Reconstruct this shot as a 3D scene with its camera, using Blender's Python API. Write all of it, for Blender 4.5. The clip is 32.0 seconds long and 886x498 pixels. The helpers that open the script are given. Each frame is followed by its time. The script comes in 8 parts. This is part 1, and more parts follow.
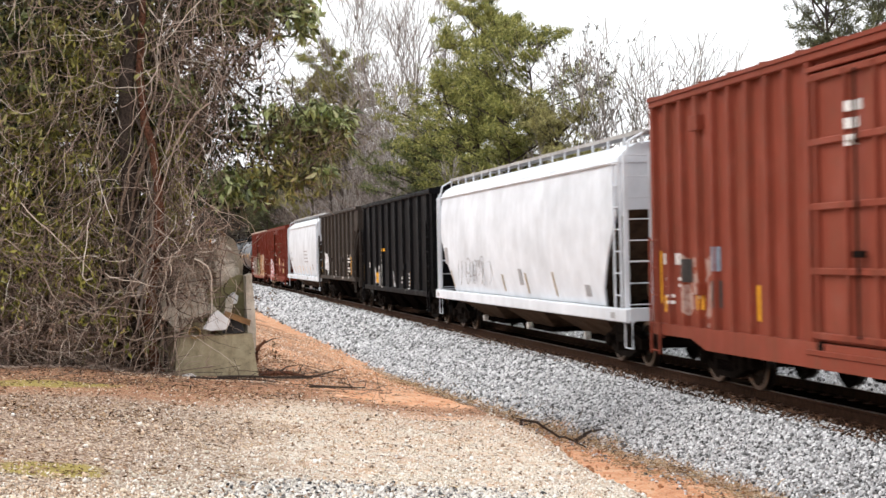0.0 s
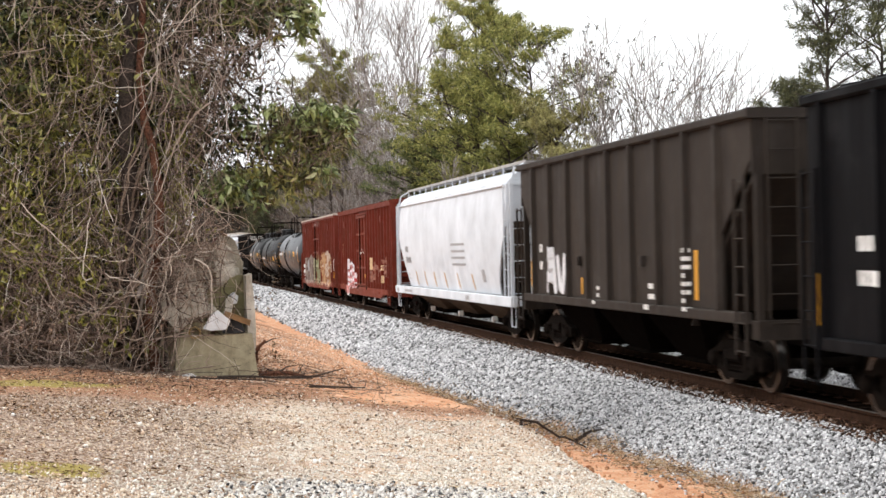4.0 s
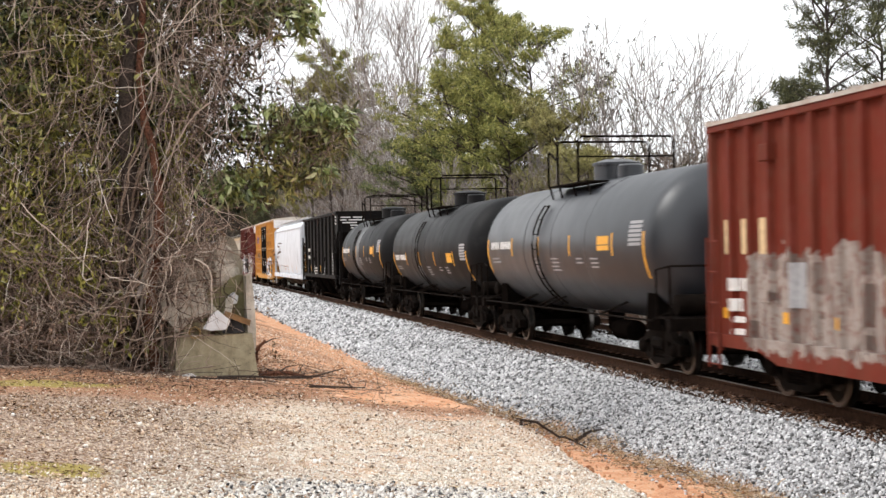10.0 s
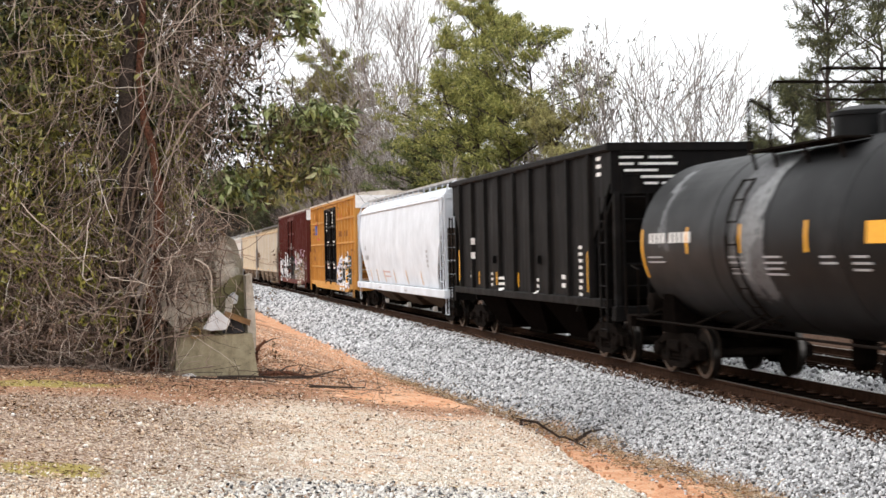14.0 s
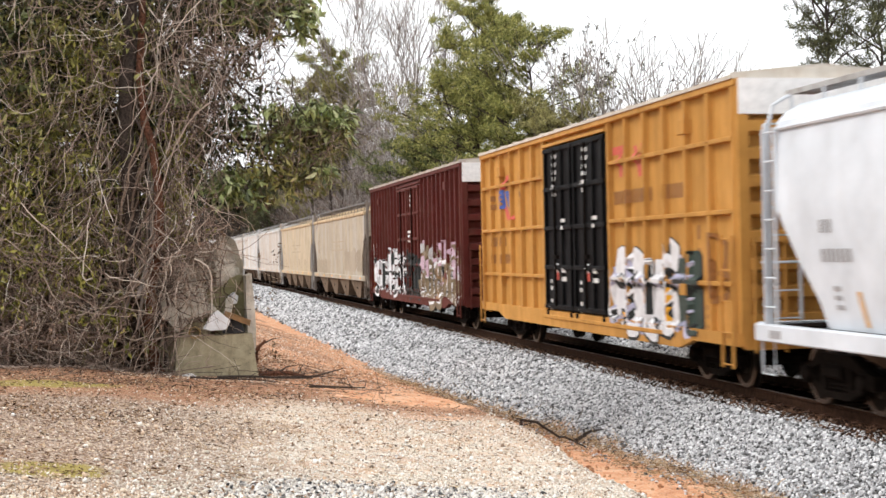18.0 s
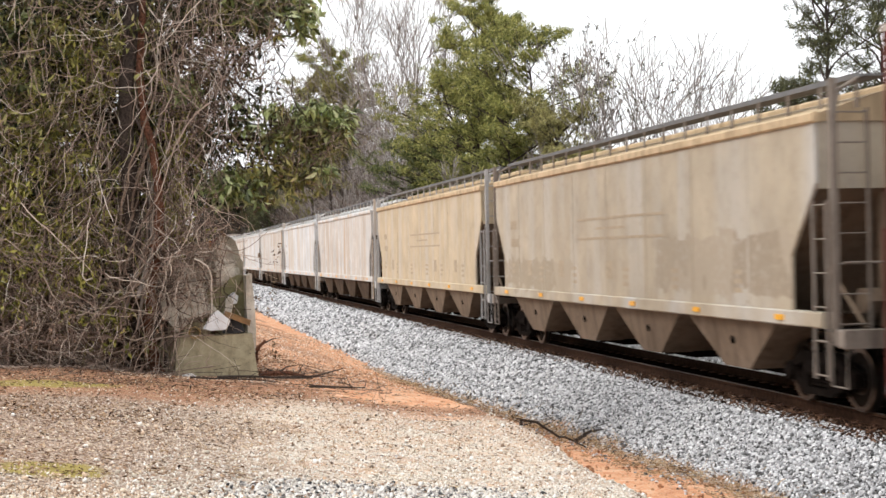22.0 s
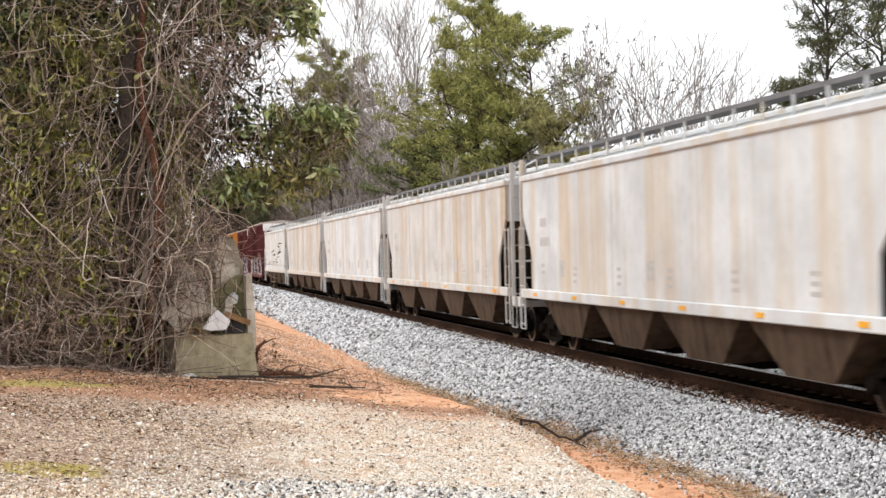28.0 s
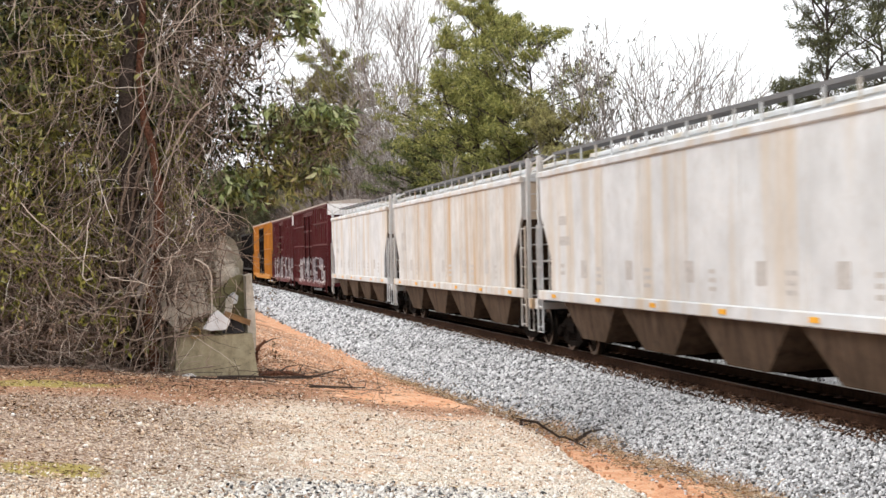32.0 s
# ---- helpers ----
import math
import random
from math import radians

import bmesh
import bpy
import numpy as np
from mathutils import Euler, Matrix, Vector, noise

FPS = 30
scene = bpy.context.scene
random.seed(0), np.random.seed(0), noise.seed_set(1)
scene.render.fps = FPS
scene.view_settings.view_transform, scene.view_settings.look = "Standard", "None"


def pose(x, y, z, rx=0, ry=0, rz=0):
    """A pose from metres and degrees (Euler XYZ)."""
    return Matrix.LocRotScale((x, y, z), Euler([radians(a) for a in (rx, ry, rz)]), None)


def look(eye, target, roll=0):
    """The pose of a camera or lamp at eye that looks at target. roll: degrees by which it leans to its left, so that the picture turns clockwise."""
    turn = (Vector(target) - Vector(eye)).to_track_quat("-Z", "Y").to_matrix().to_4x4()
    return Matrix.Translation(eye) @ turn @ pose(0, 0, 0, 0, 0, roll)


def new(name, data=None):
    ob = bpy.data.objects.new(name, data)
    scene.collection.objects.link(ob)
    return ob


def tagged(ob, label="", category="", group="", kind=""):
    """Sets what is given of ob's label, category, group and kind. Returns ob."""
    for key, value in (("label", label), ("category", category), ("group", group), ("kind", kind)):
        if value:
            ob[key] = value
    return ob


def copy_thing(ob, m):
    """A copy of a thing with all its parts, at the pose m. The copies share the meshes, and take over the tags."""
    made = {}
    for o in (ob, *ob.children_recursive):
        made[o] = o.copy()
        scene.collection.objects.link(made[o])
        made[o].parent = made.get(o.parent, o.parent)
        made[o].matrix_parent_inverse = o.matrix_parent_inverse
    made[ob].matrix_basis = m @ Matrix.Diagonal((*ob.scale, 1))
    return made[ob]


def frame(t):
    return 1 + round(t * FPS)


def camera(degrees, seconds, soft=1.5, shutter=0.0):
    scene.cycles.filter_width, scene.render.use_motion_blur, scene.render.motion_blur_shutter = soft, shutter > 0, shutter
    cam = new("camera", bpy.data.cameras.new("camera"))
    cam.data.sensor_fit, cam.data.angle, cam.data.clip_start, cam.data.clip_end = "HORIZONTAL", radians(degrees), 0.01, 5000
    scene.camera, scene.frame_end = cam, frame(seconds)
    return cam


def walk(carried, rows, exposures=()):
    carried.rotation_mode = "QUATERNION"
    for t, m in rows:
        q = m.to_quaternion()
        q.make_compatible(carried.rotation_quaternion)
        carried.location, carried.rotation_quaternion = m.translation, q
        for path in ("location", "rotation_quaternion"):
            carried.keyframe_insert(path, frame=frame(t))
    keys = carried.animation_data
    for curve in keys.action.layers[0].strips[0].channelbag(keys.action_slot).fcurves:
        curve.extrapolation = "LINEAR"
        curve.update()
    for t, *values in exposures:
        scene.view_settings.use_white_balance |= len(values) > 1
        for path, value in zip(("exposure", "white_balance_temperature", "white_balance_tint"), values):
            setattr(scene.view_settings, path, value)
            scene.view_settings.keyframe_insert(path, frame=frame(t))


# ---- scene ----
# ---------------------------------------------------------------- camera
EYE = Vector((0.0, 0.0, 2.12))
YAW = radians(11.02)
cam = camera(32.6, 32.0, soft=1.5, shutter=0.5)
AIM = EYE + Vector((math.sin(YAW), math.cos(YAW), math.tan(radians(0.374))))
walk(cam, [(0.0, look(EYE, AIM)), (32.0, look(EYE, AIM))], exposures=((0.0, 0.46), (32.0, 0.46)))

# ---------------------------------------------------------------- sky and light
SUN_EL, SUN_AZ = 48, 268      # height, compass turn from +y towards +x
world = bpy.data.worlds.new("overcast_sky")
scene.world = world
world.use_nodes = True
wn, wl = world.node_tree.nodes, world.node_tree.links
sky = wn.new("ShaderNodeTexSky")
sky.sky_type, sky.sun_disc = "NISHITA", False
sky.sun_elevation, sky.sun_rotation = radians(SUN_EL), radians(SUN_AZ)
sky.air_density, sky.dust_density, sky.ozone_density = 1.0, 5.0, 1.0
grey = wn.new("ShaderNodeHueSaturation")
grey.inputs["Saturation"].default_value = 0.15
wl.new(sky.outputs[0], grey.inputs["Color"])
cloud = wn.new("ShaderNodeMix")       # an even layer of bright cloud over the clear sky
cloud.data_type = "RGBA"
cloud.inputs[0].default_value = 0.88
cloud.inputs[7].default_value = (9.6, 9.75, 10.0, 1)
wl.new(grey.outputs[0], cloud.inputs[6])
wl.new(cloud.outputs[2], wn["Background"].inputs[0])
wn["Background"].inputs[1].default_value = 0.12

sun = new("sun", bpy.data.lights.new("sun", "SUN"))
sun.data.energy, sun.data.angle, sun.data.color = 1.2, radians(20), (1.0, 0.975, 0.94)
sun.rotation_euler = look((0, 0, 0), (-math.sin(radians(SUN_AZ)), -math.cos(radians(SUN_AZ)), -math.tan(radians(SUN_EL)))).to_euler()


# ---------------------------------------------------------------- material tools
def node(nt, kind, **sets):
    n = nt.nodes.new("ShaderNode" + kind)
    for k, v in sets.items():
        n.inputs[k.replace("_", " ")].default_value = v
    return n


def ramp(nt, fac, stops, mode="LINEAR"):
    n = nt.nodes.new("ShaderNodeValToRGB")
    n.color_ramp.interpolation = mode
    els = n.color_ramp.elements
    while len(els) < len(stops):
        els.new(0.5)
    for e, (p, c) in zip(els, stops):
        e.position = p
        e.color = (*c, 1) if isinstance(c, tuple) else (c, c, c, 1)
    nt.links.new(fac, n.inputs[0])
    return n.outputs[0]


def mapped(nt, scale=(1, 1, 1), coord="Object"):
    tc = nt.nodes.new("ShaderNodeTexCoord")
    mp = nt.nodes.new("ShaderNodeMapping")
    mp.inputs["Scale"].default_value = scale
    nt.links.new(tc.outputs[coord], mp.inputs[0])
    return mp.outputs[0]


def noise_tex(nt, scale, detail=4.0, rough=0.55, vec=None, out=0):
    n = node(nt, "TexNoise", Scale=scale, Detail=detail, Roughness=rough)
    if vec is not None:
        nt.links.new(vec, n.inputs["Vector"])
    return n.outputs[out]


def mix(nt, fac, a, b, how="MIX"):
    n = nt.nodes.new("ShaderNodeMix")
    n.data_type, n.blend_type = "RGBA", how
    for v, i in ((fac, 0), (a, 6), (b, 7)):
        if isinstance(v, (int, float)):
            n.inputs[i].default_value = v if i == 0 else (v, v, v, 1)
        elif isinstance(v, tuple):
            n.inputs[i].default_value = (*v, 1)
        else:
            nt.links.new(v, n.inputs[i])
    return n.outputs[2]


def calc(nt, how, a, b=0.0, clamp=False):
    n = nt.nodes.new("ShaderNodeMath")
    n.operation, n.use_clamp = how, clamp
    for v, i in ((a, 0), (b, 1)):
        if isinstance(v, (int, float)):
            n.inputs[i].default_value = v
        else:
            nt.links.new(v, n.inputs[i])
    return n.outputs[0]


def bump(nt, height, strength, dist, bsdf):
    b = node(nt, "Bump", Strength=strength, Distance=dist)
    nt.links.new(height, b.inputs["Height"])
    nt.links.new(b.outputs[0], bsdf.inputs["Normal"])


def material(name):
    m = bpy.data.materials.new(name)
    m.use_nodes = True
    nt = m.node_tree
    return m, nt, nt.nodes["Principled BSDF"]


def in_box(nt, sep, y0, y1, z0, z1, wobble):
    """A soft-edged mask of a stretch of a car's side: 1 inside, 0 outside."""
    y = calc(nt, "ADD", sep.outputs[1], wobble)
    z = calc(nt, "ADD", sep.outputs[2], wobble)
    out = None
    for v, lo, hi in ((y, y0, y1), (z, z0, z1)):
        for e in (calc(nt, "GREATER_THAN", v, lo), calc(nt, "LESS_THAN", v, hi)):
            out = e if out is None else calc(nt, "MULTIPLY", out, e)
    return out


def paint(name, colour, dirt=(0.12, 0.09, 0.06), dirty=0.4, rust=0.15, rough=0.5, streaks=None, tags=(), shift=True, spec=0.04, wide=2.2, dents=0.25):
    """Railway car paint: fading, dirt, vertical run marks, rust spots, and sprayed tags as (y0, y1, z0, z1, colours,
    scale).
    """
    m, nt, b = material(name)
    flat, runs = mapped(nt), mapped(nt, (wide, wide, 0.16 if wide > 1 else 0.06))
    if shift:
        info = nt.nodes.new("ShaderNodeObjectInfo")
        away = calc(nt, "MULTIPLY", info.outputs["Random"], 60.0)
        moved = []
        for v in (flat, runs):
            n = nt.nodes.new("ShaderNodeVectorMath")
            nt.links.new(v, n.inputs[0])
            nt.links.new(away, n.inputs[1])
            moved.append(n.outputs[0])
        flat, runs = moved
    faded = tuple(min(1, c * 1.12 + 0.015) for c in colour)
    dark = tuple(c * 0.82 for c in colour)
    base = ramp(nt, noise_tex(nt, 0.9, 5, 0.6, flat), [(0.3, dark), (0.55, colour), (0.75, faded)])
    run = noise_tex(nt, 1.9, 5 if wide > 1 else 3.0, 0.62 if wide > 1 else 0.5, runs)
    amount = ramp(nt, run, [(0.46, 0.0), (0.75, dirty)])
    base = mix(nt, amount, base, streaks or dirt)
    patch = ramp(nt, noise_tex(nt, 3.5, 8, 0.68, flat), [(0.50, 0.0), (0.85, dirty if wide > 1 else dirty * 0.5)])
    base = mix(nt, patch, base, dirt)
    spots = ramp(nt, noise_tex(nt, 11, 6, 0.7, flat), [(0.66 - 0.1 * rust, 0.0), (0.74, min(1.0, rust * 3))])
    base = mix(nt, spots, base, (0.13, 0.05, 0.025))
    if tags:
        sep = nt.nodes.new("ShaderNodeSeparateXYZ")
        nt.links.new(mapped(nt), sep.inputs[0])
        near = calc(nt, "LESS_THAN", sep.outputs[0], 0.0)
        for k, (y0, y1, z0, z1, cols, sc, *rim) in enumerate(tags):
            wob = calc(nt, "MULTIPLY", calc(nt, "SUBTRACT", noise_tex(nt, 2.3, 3, 0.6, mapped(nt)), 0.5), 0.9)
            mask = calc(nt, "MULTIPLY", in_box(nt, sep, y0, y1, z0, z1, wob), near)
            swirl = noise_tex(nt, sc, 1.5, 0.5, mapped(nt, (0.2, 1.0, 0.55 + 0.1 * k)))
            stops = [(0.33 + 0.36 * i / len(cols), c) for i, c in enumerate(cols)]
            worn = ramp(nt, noise_tex(nt, 9, 6, 0.7, mapped(nt)), [(0.36, 0.25), (0.5, 0.95)])
            fill = ramp(nt, swirl, stops, "CONSTANT")
            if rim:
                # fat sprayed letters: bent cells in changing colours with a pale outline
                bent = mix(nt, 0.16, mapped(nt, (0.0, 1.0, 0.5)), noise_tex(nt, 2.2, 2, 0.5, mapped(nt), 1), "LINEAR_LIGHT")
                pick = []
                for feature, sock in (("F1", "Color"), ("DISTANCE_TO_EDGE", "Distance")):
                    cell = node(nt, "TexVoronoi", Scale=sc)
                    cell.feature = feature
                    nt.links.new(bent, cell.inputs["Vector"])
                    pick.append(cell.outputs[sock])
                fill = ramp(nt, pick[0], [(i / len(cols), c) for i, c in enumerate(cols)], "CONSTANT")
                fill = mix(nt, ramp(nt, pick[1], [(0.022, 1.0), (0.04, 0.0)]), fill, rim[0])
            base = mix(nt, calc(nt, "MULTIPLY", mask, worn), base, fill)
    nt.links.new(base, b.inputs["Base Color"])
    if dents > 0.1:
        nt.links.new(ramp(nt, run, [(0.3, rough - 0.08), (0.8, min(1.0, rough + 0.25))]), b.inputs["Roughness"])
    else:
        nt.links.new(ramp(nt, noise_tex(nt, 1.3, 4, 0.5, flat), [(0.3, rough), (0.7, rough + 0.08)]), b.inputs["Roughness"])
    b.inputs["Specular IOR Level"].default_value = spec
    bump(nt, noise_tex(nt, 6, 6, 0.6, flat), dents, 0.012, b)
    return m


def plain(name, colour, rough=0.6, metal=0.0, vary=0.2, scale=8.0, bumpy=0.15, dist=0.01, spec=0.3):
    m, nt, b = material(name)
    vec = mapped(nt)
    lo, hi = tuple(c * (1 - vary) for c in colour), tuple(min(1, c * (1 + vary)) for c in colour)
    n = noise_tex(nt, scale, 6, 0.62, vec)
    nt.links.new(ramp(nt, n, [(0.3, lo), (0.7, hi)]), b.inputs["Base Color"])
    b.inputs["Roughness"].default_value, b.inputs["Metallic"].default_value = rough, metal
    b.inputs["Specular IOR Level"].default_value = spec
    if bumpy:
        bump(nt, noise_tex(nt, scale * 4, 5, 0.6, vec), bumpy, dist, b)
    return m


def island_mat(name, stops, rough=0.8, spec=0.3, grain=0.0, scale=20.0):
    """A material whose colour changes from piece to piece of a joined mesh."""
    m, nt, b = material(name)
    g = nt.nodes.new("ShaderNodeNewGeometry")
    col = ramp(nt, g.outputs["Random Per Island"], stops)
    if grain:
        col = mix(nt, grain, col, ramp(nt, noise_tex(nt, scale, 5, 0.6, mapped(nt)), [(0.3, 0.25), (0.7, 0.8)]), "OVERLAY")
    nt.links.new(col, b.inputs["Base Color"])
    b.inputs["Roughness"].default_value = rough
    b.inputs["Specular IOR Level"].default_value = spec
    return m


# ---------------------------------------------------------------- mesh tools
class Shape:
    """Collects vertices and faces for one mesh."""

    def __init__(self):
        self.v, self.f = [], []

    def add(self, verts, faces):
        n = len(self.v)
        self.v.extend(tuple(p) for p in verts)
        self.f.extend(tuple(i + n for i in f) for f in faces)
        return self

    def box(self, x0, x1, y0, y1, z0, z1, c=0.0):
        """A box with its long edges chamfered by c."""
        if c <= 0:
            vs = [(x, y, z) for x in (x0, x1) for y in (y0, y1) for z in (z0, z1)]
            return self.add(vs, [(0, 1, 3, 2), (4, 6, 7, 5), (0, 4, 5, 1), (2, 3, 7, 6), (0, 2, 6, 4), (1, 5, 7, 3)])
        pts = [(x0 + c, z0), (x1 - c, z0), (x1, z0 + c), (x1, z1 - c), (x1 - c, z1), (x0 + c, z1), (x0, z1 - c), (x0, z0 + c)]
        return self.prism(pts, y0, y1)

    def prism(self, pts, y0, y1):
        """A profile of (x, z) drawn out along y."""
        n = len(pts)
        vs = [(x, y0, z) for x, z in pts] + [(x, y1, z) for x, z in pts]
        return self.add(vs, [tuple(range(n)), tuple(reversed(range(n, 2 * n)))] + [(i, i + n, (i + 1) % n + n, (i + 1) % n) for i in range(n)])

    def slab(self, pts, x0, x1):
        """A profile of (y, z) drawn out along x."""
        n = len(pts)
        vs = [(x0, y, z) for y, z in pts] + [(x1, y, z) for y, z in pts]
        return self.add(vs, [tuple(reversed(range(n))), tuple(range(n, 2 * n))] + [(i, (i + 1) % n, (i + 1) % n + n, i + n) for i in range(n)])

    def tube(self, pts, r, n=6, r1=None, caps=True):
        """A round bar along a line of points."""
        pts = [Vector(p) for p in pts]
        m, base = len(pts), len(self.v)
        for k, p in enumerate(pts):
            d = (pts[min(k + 1, m - 1)] - pts[max(k - 1, 0)]).normalized()
            u = d.orthogonal().normalized()
            if abs(d.z) < 0.98:
                u = d.cross(Vector((0, 0, 1))).normalized()
            w = d.cross(u)
            rr = r if r1 is None else r + (r1 - r) * k / (m - 1)
            for i in range(n):
                a = 2 * math.pi * i / n
                self.v.append(tuple(p + rr * (math.cos(a) * u + math.sin(a) * w)))
        for k in range(m - 1):
            for i in range(n):
                a, b2 = base + k * n + i, base + k * n + (i + 1) % n
                self.f.append((a, b2, b2 + n, a + n))
        if caps:
            self.f.append(tuple(base + i for i in reversed(range(n))))
            self.f.append(tuple(base + (m - 1) * n + i for i in range(n)))
        return self

    def lathe(self, prof, axis="x", n=20, centre=(0, 0, 0)):
        """A profile of (along, radius) turned round an axis."""
        base = len(self.v)
        for a, r in prof:
            for i in range(n):
                t = 2 * math.pi * i / n
                c, s = r * math.cos(t), r * math.sin(t)
                p = {"x": (a, c, s), "y": (c, a, s), "z": (c, s, a)}[axis]
                self.v.append(tuple(p[k] + centre[k] for k in range(3)))
        for k in range(len(prof) - 1):
            for i in range(n):
                a, b2 = base + k * n + i, base + k * n + (i + 1) % n
                self.f.append((a, b2, b2 + n, a + n))
        self.f.append(tuple(base + i for i in reversed(range(n))))
        self.f.append(tuple(base + (len(prof) - 1) * n + i for i in range(n)))
        return self

    def mesh(self, name, mat, smooth=False):
        me = bpy.data.meshes.new(name)
        me.from_pydata(self.v, [], self.f)
        bm = bmesh.new()
        bm.from_mesh(me)
        bmesh.ops.recalc_face_normals(bm, faces=bm.faces)
        bm.to_mesh(me)
        bm.free()
        if smooth:
            me.shade_smooth()
            me.set_sharp_from_angle(angle=radians(smooth if smooth > 1 else 40))
        me.materials.append(mat)
        return me


def part(name, shape, mat, parent, label="", smooth=False, at=None):
    """Links a shape, or a mesh, as one object under a thing or a part."""
    me = shape.mesh(name, mat, smooth) if isinstance(shape, Shape) else shape
    ob = new(name, me)
    ob.parent = parent
    if at is not None:
        ob.location = at
    if label:
        tagged(ob, label)
    return ob


def thing(name, label, category, group="", kind="", at=(0, 0, 0)):
    ob = new(name)
    ob.location = at
    return tagged(ob, label, category, group, kind)


def quick_mesh(name, verts, faces, mat):
    """A large joined mesh from arrays; faces all have the same number of corners."""
    me = bpy.data.meshes.new(name)
    verts, faces = np.asarray(verts, np.float32), np.asarray(faces, np.int32)
    k = faces.shape[1]
    me.vertices.add(len(verts))
    me.vertices.foreach_set("co", verts.ravel())
    me.loops.add(faces.size)
    me.loops.foreach_set("vertex_index", faces.ravel())
    me.polygons.add(len(faces))
    me.polygons.foreach_set("loop_start", np.arange(0, faces.size, k, dtype=np.int32))
    me.update(calc_edges=True)
    me.validate()
    me.materials.append(mat)
    return me

# ---------------------------------------------------------------- ground
TRACK_X, TRACK2_X = 10.6, 15.3


def sstep(a, b, v):
    t = np.clip((v - a) / (b - a), 0, 1)
    return t * t * (3 - 2 * t)


def lumps(x, y, s, seed):
    """Smooth uneven ground from a few crossed waves."""
    r = np.random.RandomState(seed)
    out = 0
    for k in range(7):
        a, f, p = r.uniform(0, 6.3), s * r.uniform(0.5, 1.6), r.uniform(0, 6.3)
        out = out + np.sin((x * np.cos(a) + y * np.sin(a)) * f + p)
    return out / 7


def ditch_z(y):
    return -0.82 - np.clip(0.0155 * (y - 17), -0.1, 0.40)


def toe_x(y):
    """Where the ballast slope meets the ditch."""
    return 8.95 - (-0.24 - ditch_z(y)) / 0.47


def ground_z(x, y):
    x, y = np.asarray(x, float), np.asarray(y, float)
    far = sstep(19, 34, y)
    top = 4.15 + 0.45 * sstep(13.5, 18.5, y) - 2.6 * far + 0.16 * lumps(x * 0, y, 1.1, 3)         # where the bank begins to fall
    foot = 5.7 + 1.35 * far + 0.12 * lumps(x * 0, y, 1.4, 4)
    terrace = 0.05 + 0.075 * np.clip(4.5 - x, 0, 6) - 0.14 * far
    fall = np.clip((x - top) / (foot - top), 0, 1)
    fall = fall * (1 - 0.5 * far) + fall * fall * (3 - 2 * fall) * 0.5 * far
    ditch = ditch_z(y)
    z = terrace + (ditch - terrace) * fall
    z = z + 0.035 * lumps(x, y, 2.0, 1) * (1 - sstep(6.8, 7.3, x)) + 0.015 * lumps(x, y, 7.0, 2)
    shoulder = np.clip(-0.22 - (8.95 - x) * 0.47, -2, -0.22)
    bed = np.where(x < 8.95, shoulder, -0.22 + 0.025 * sstep(9.0, 9.3, x) - 0.10 * sstep(9.62, 9.8, x))
    bed = np.where(x > TRACK_X + 1.3, -0.24 - 0.07 * (1 - sstep(11.9, 12.2, x)) - 0.35 * sstep(0, 0.8, x - TRACK_X - 1.65) * (1 - sstep(13.1, 13.9, x)), bed)
    bed = np.where(x > TRACK2_X + 1.65, -0.24 - 0.5 * (x - TRACK2_X - 1.65), bed)
    z = np.where(x > 5.0, np.maximum(z, bed), z)
    beyond = -1.0 + 0.35 * lumps(x, y, 0.25, 8) + 0.09 * np.clip(x - 22, 0, 60)
    z = np.where(x > TRACK2_X + 1.65, np.maximum(bed, beyond * sstep(18, 21, x) - 1.2 * (1 - sstep(18, 21, x))), z)
    left = sstep(-6, -40, x)
    return z + left * 0.5 * lumps(x, y, 0.1, 9)


def lines(*spans):
    out = []
    for a, b, step in spans:
        out.extend(np.arange(a, b - 1e-6, step))
    return np.array(out + [spans[-1][1]])


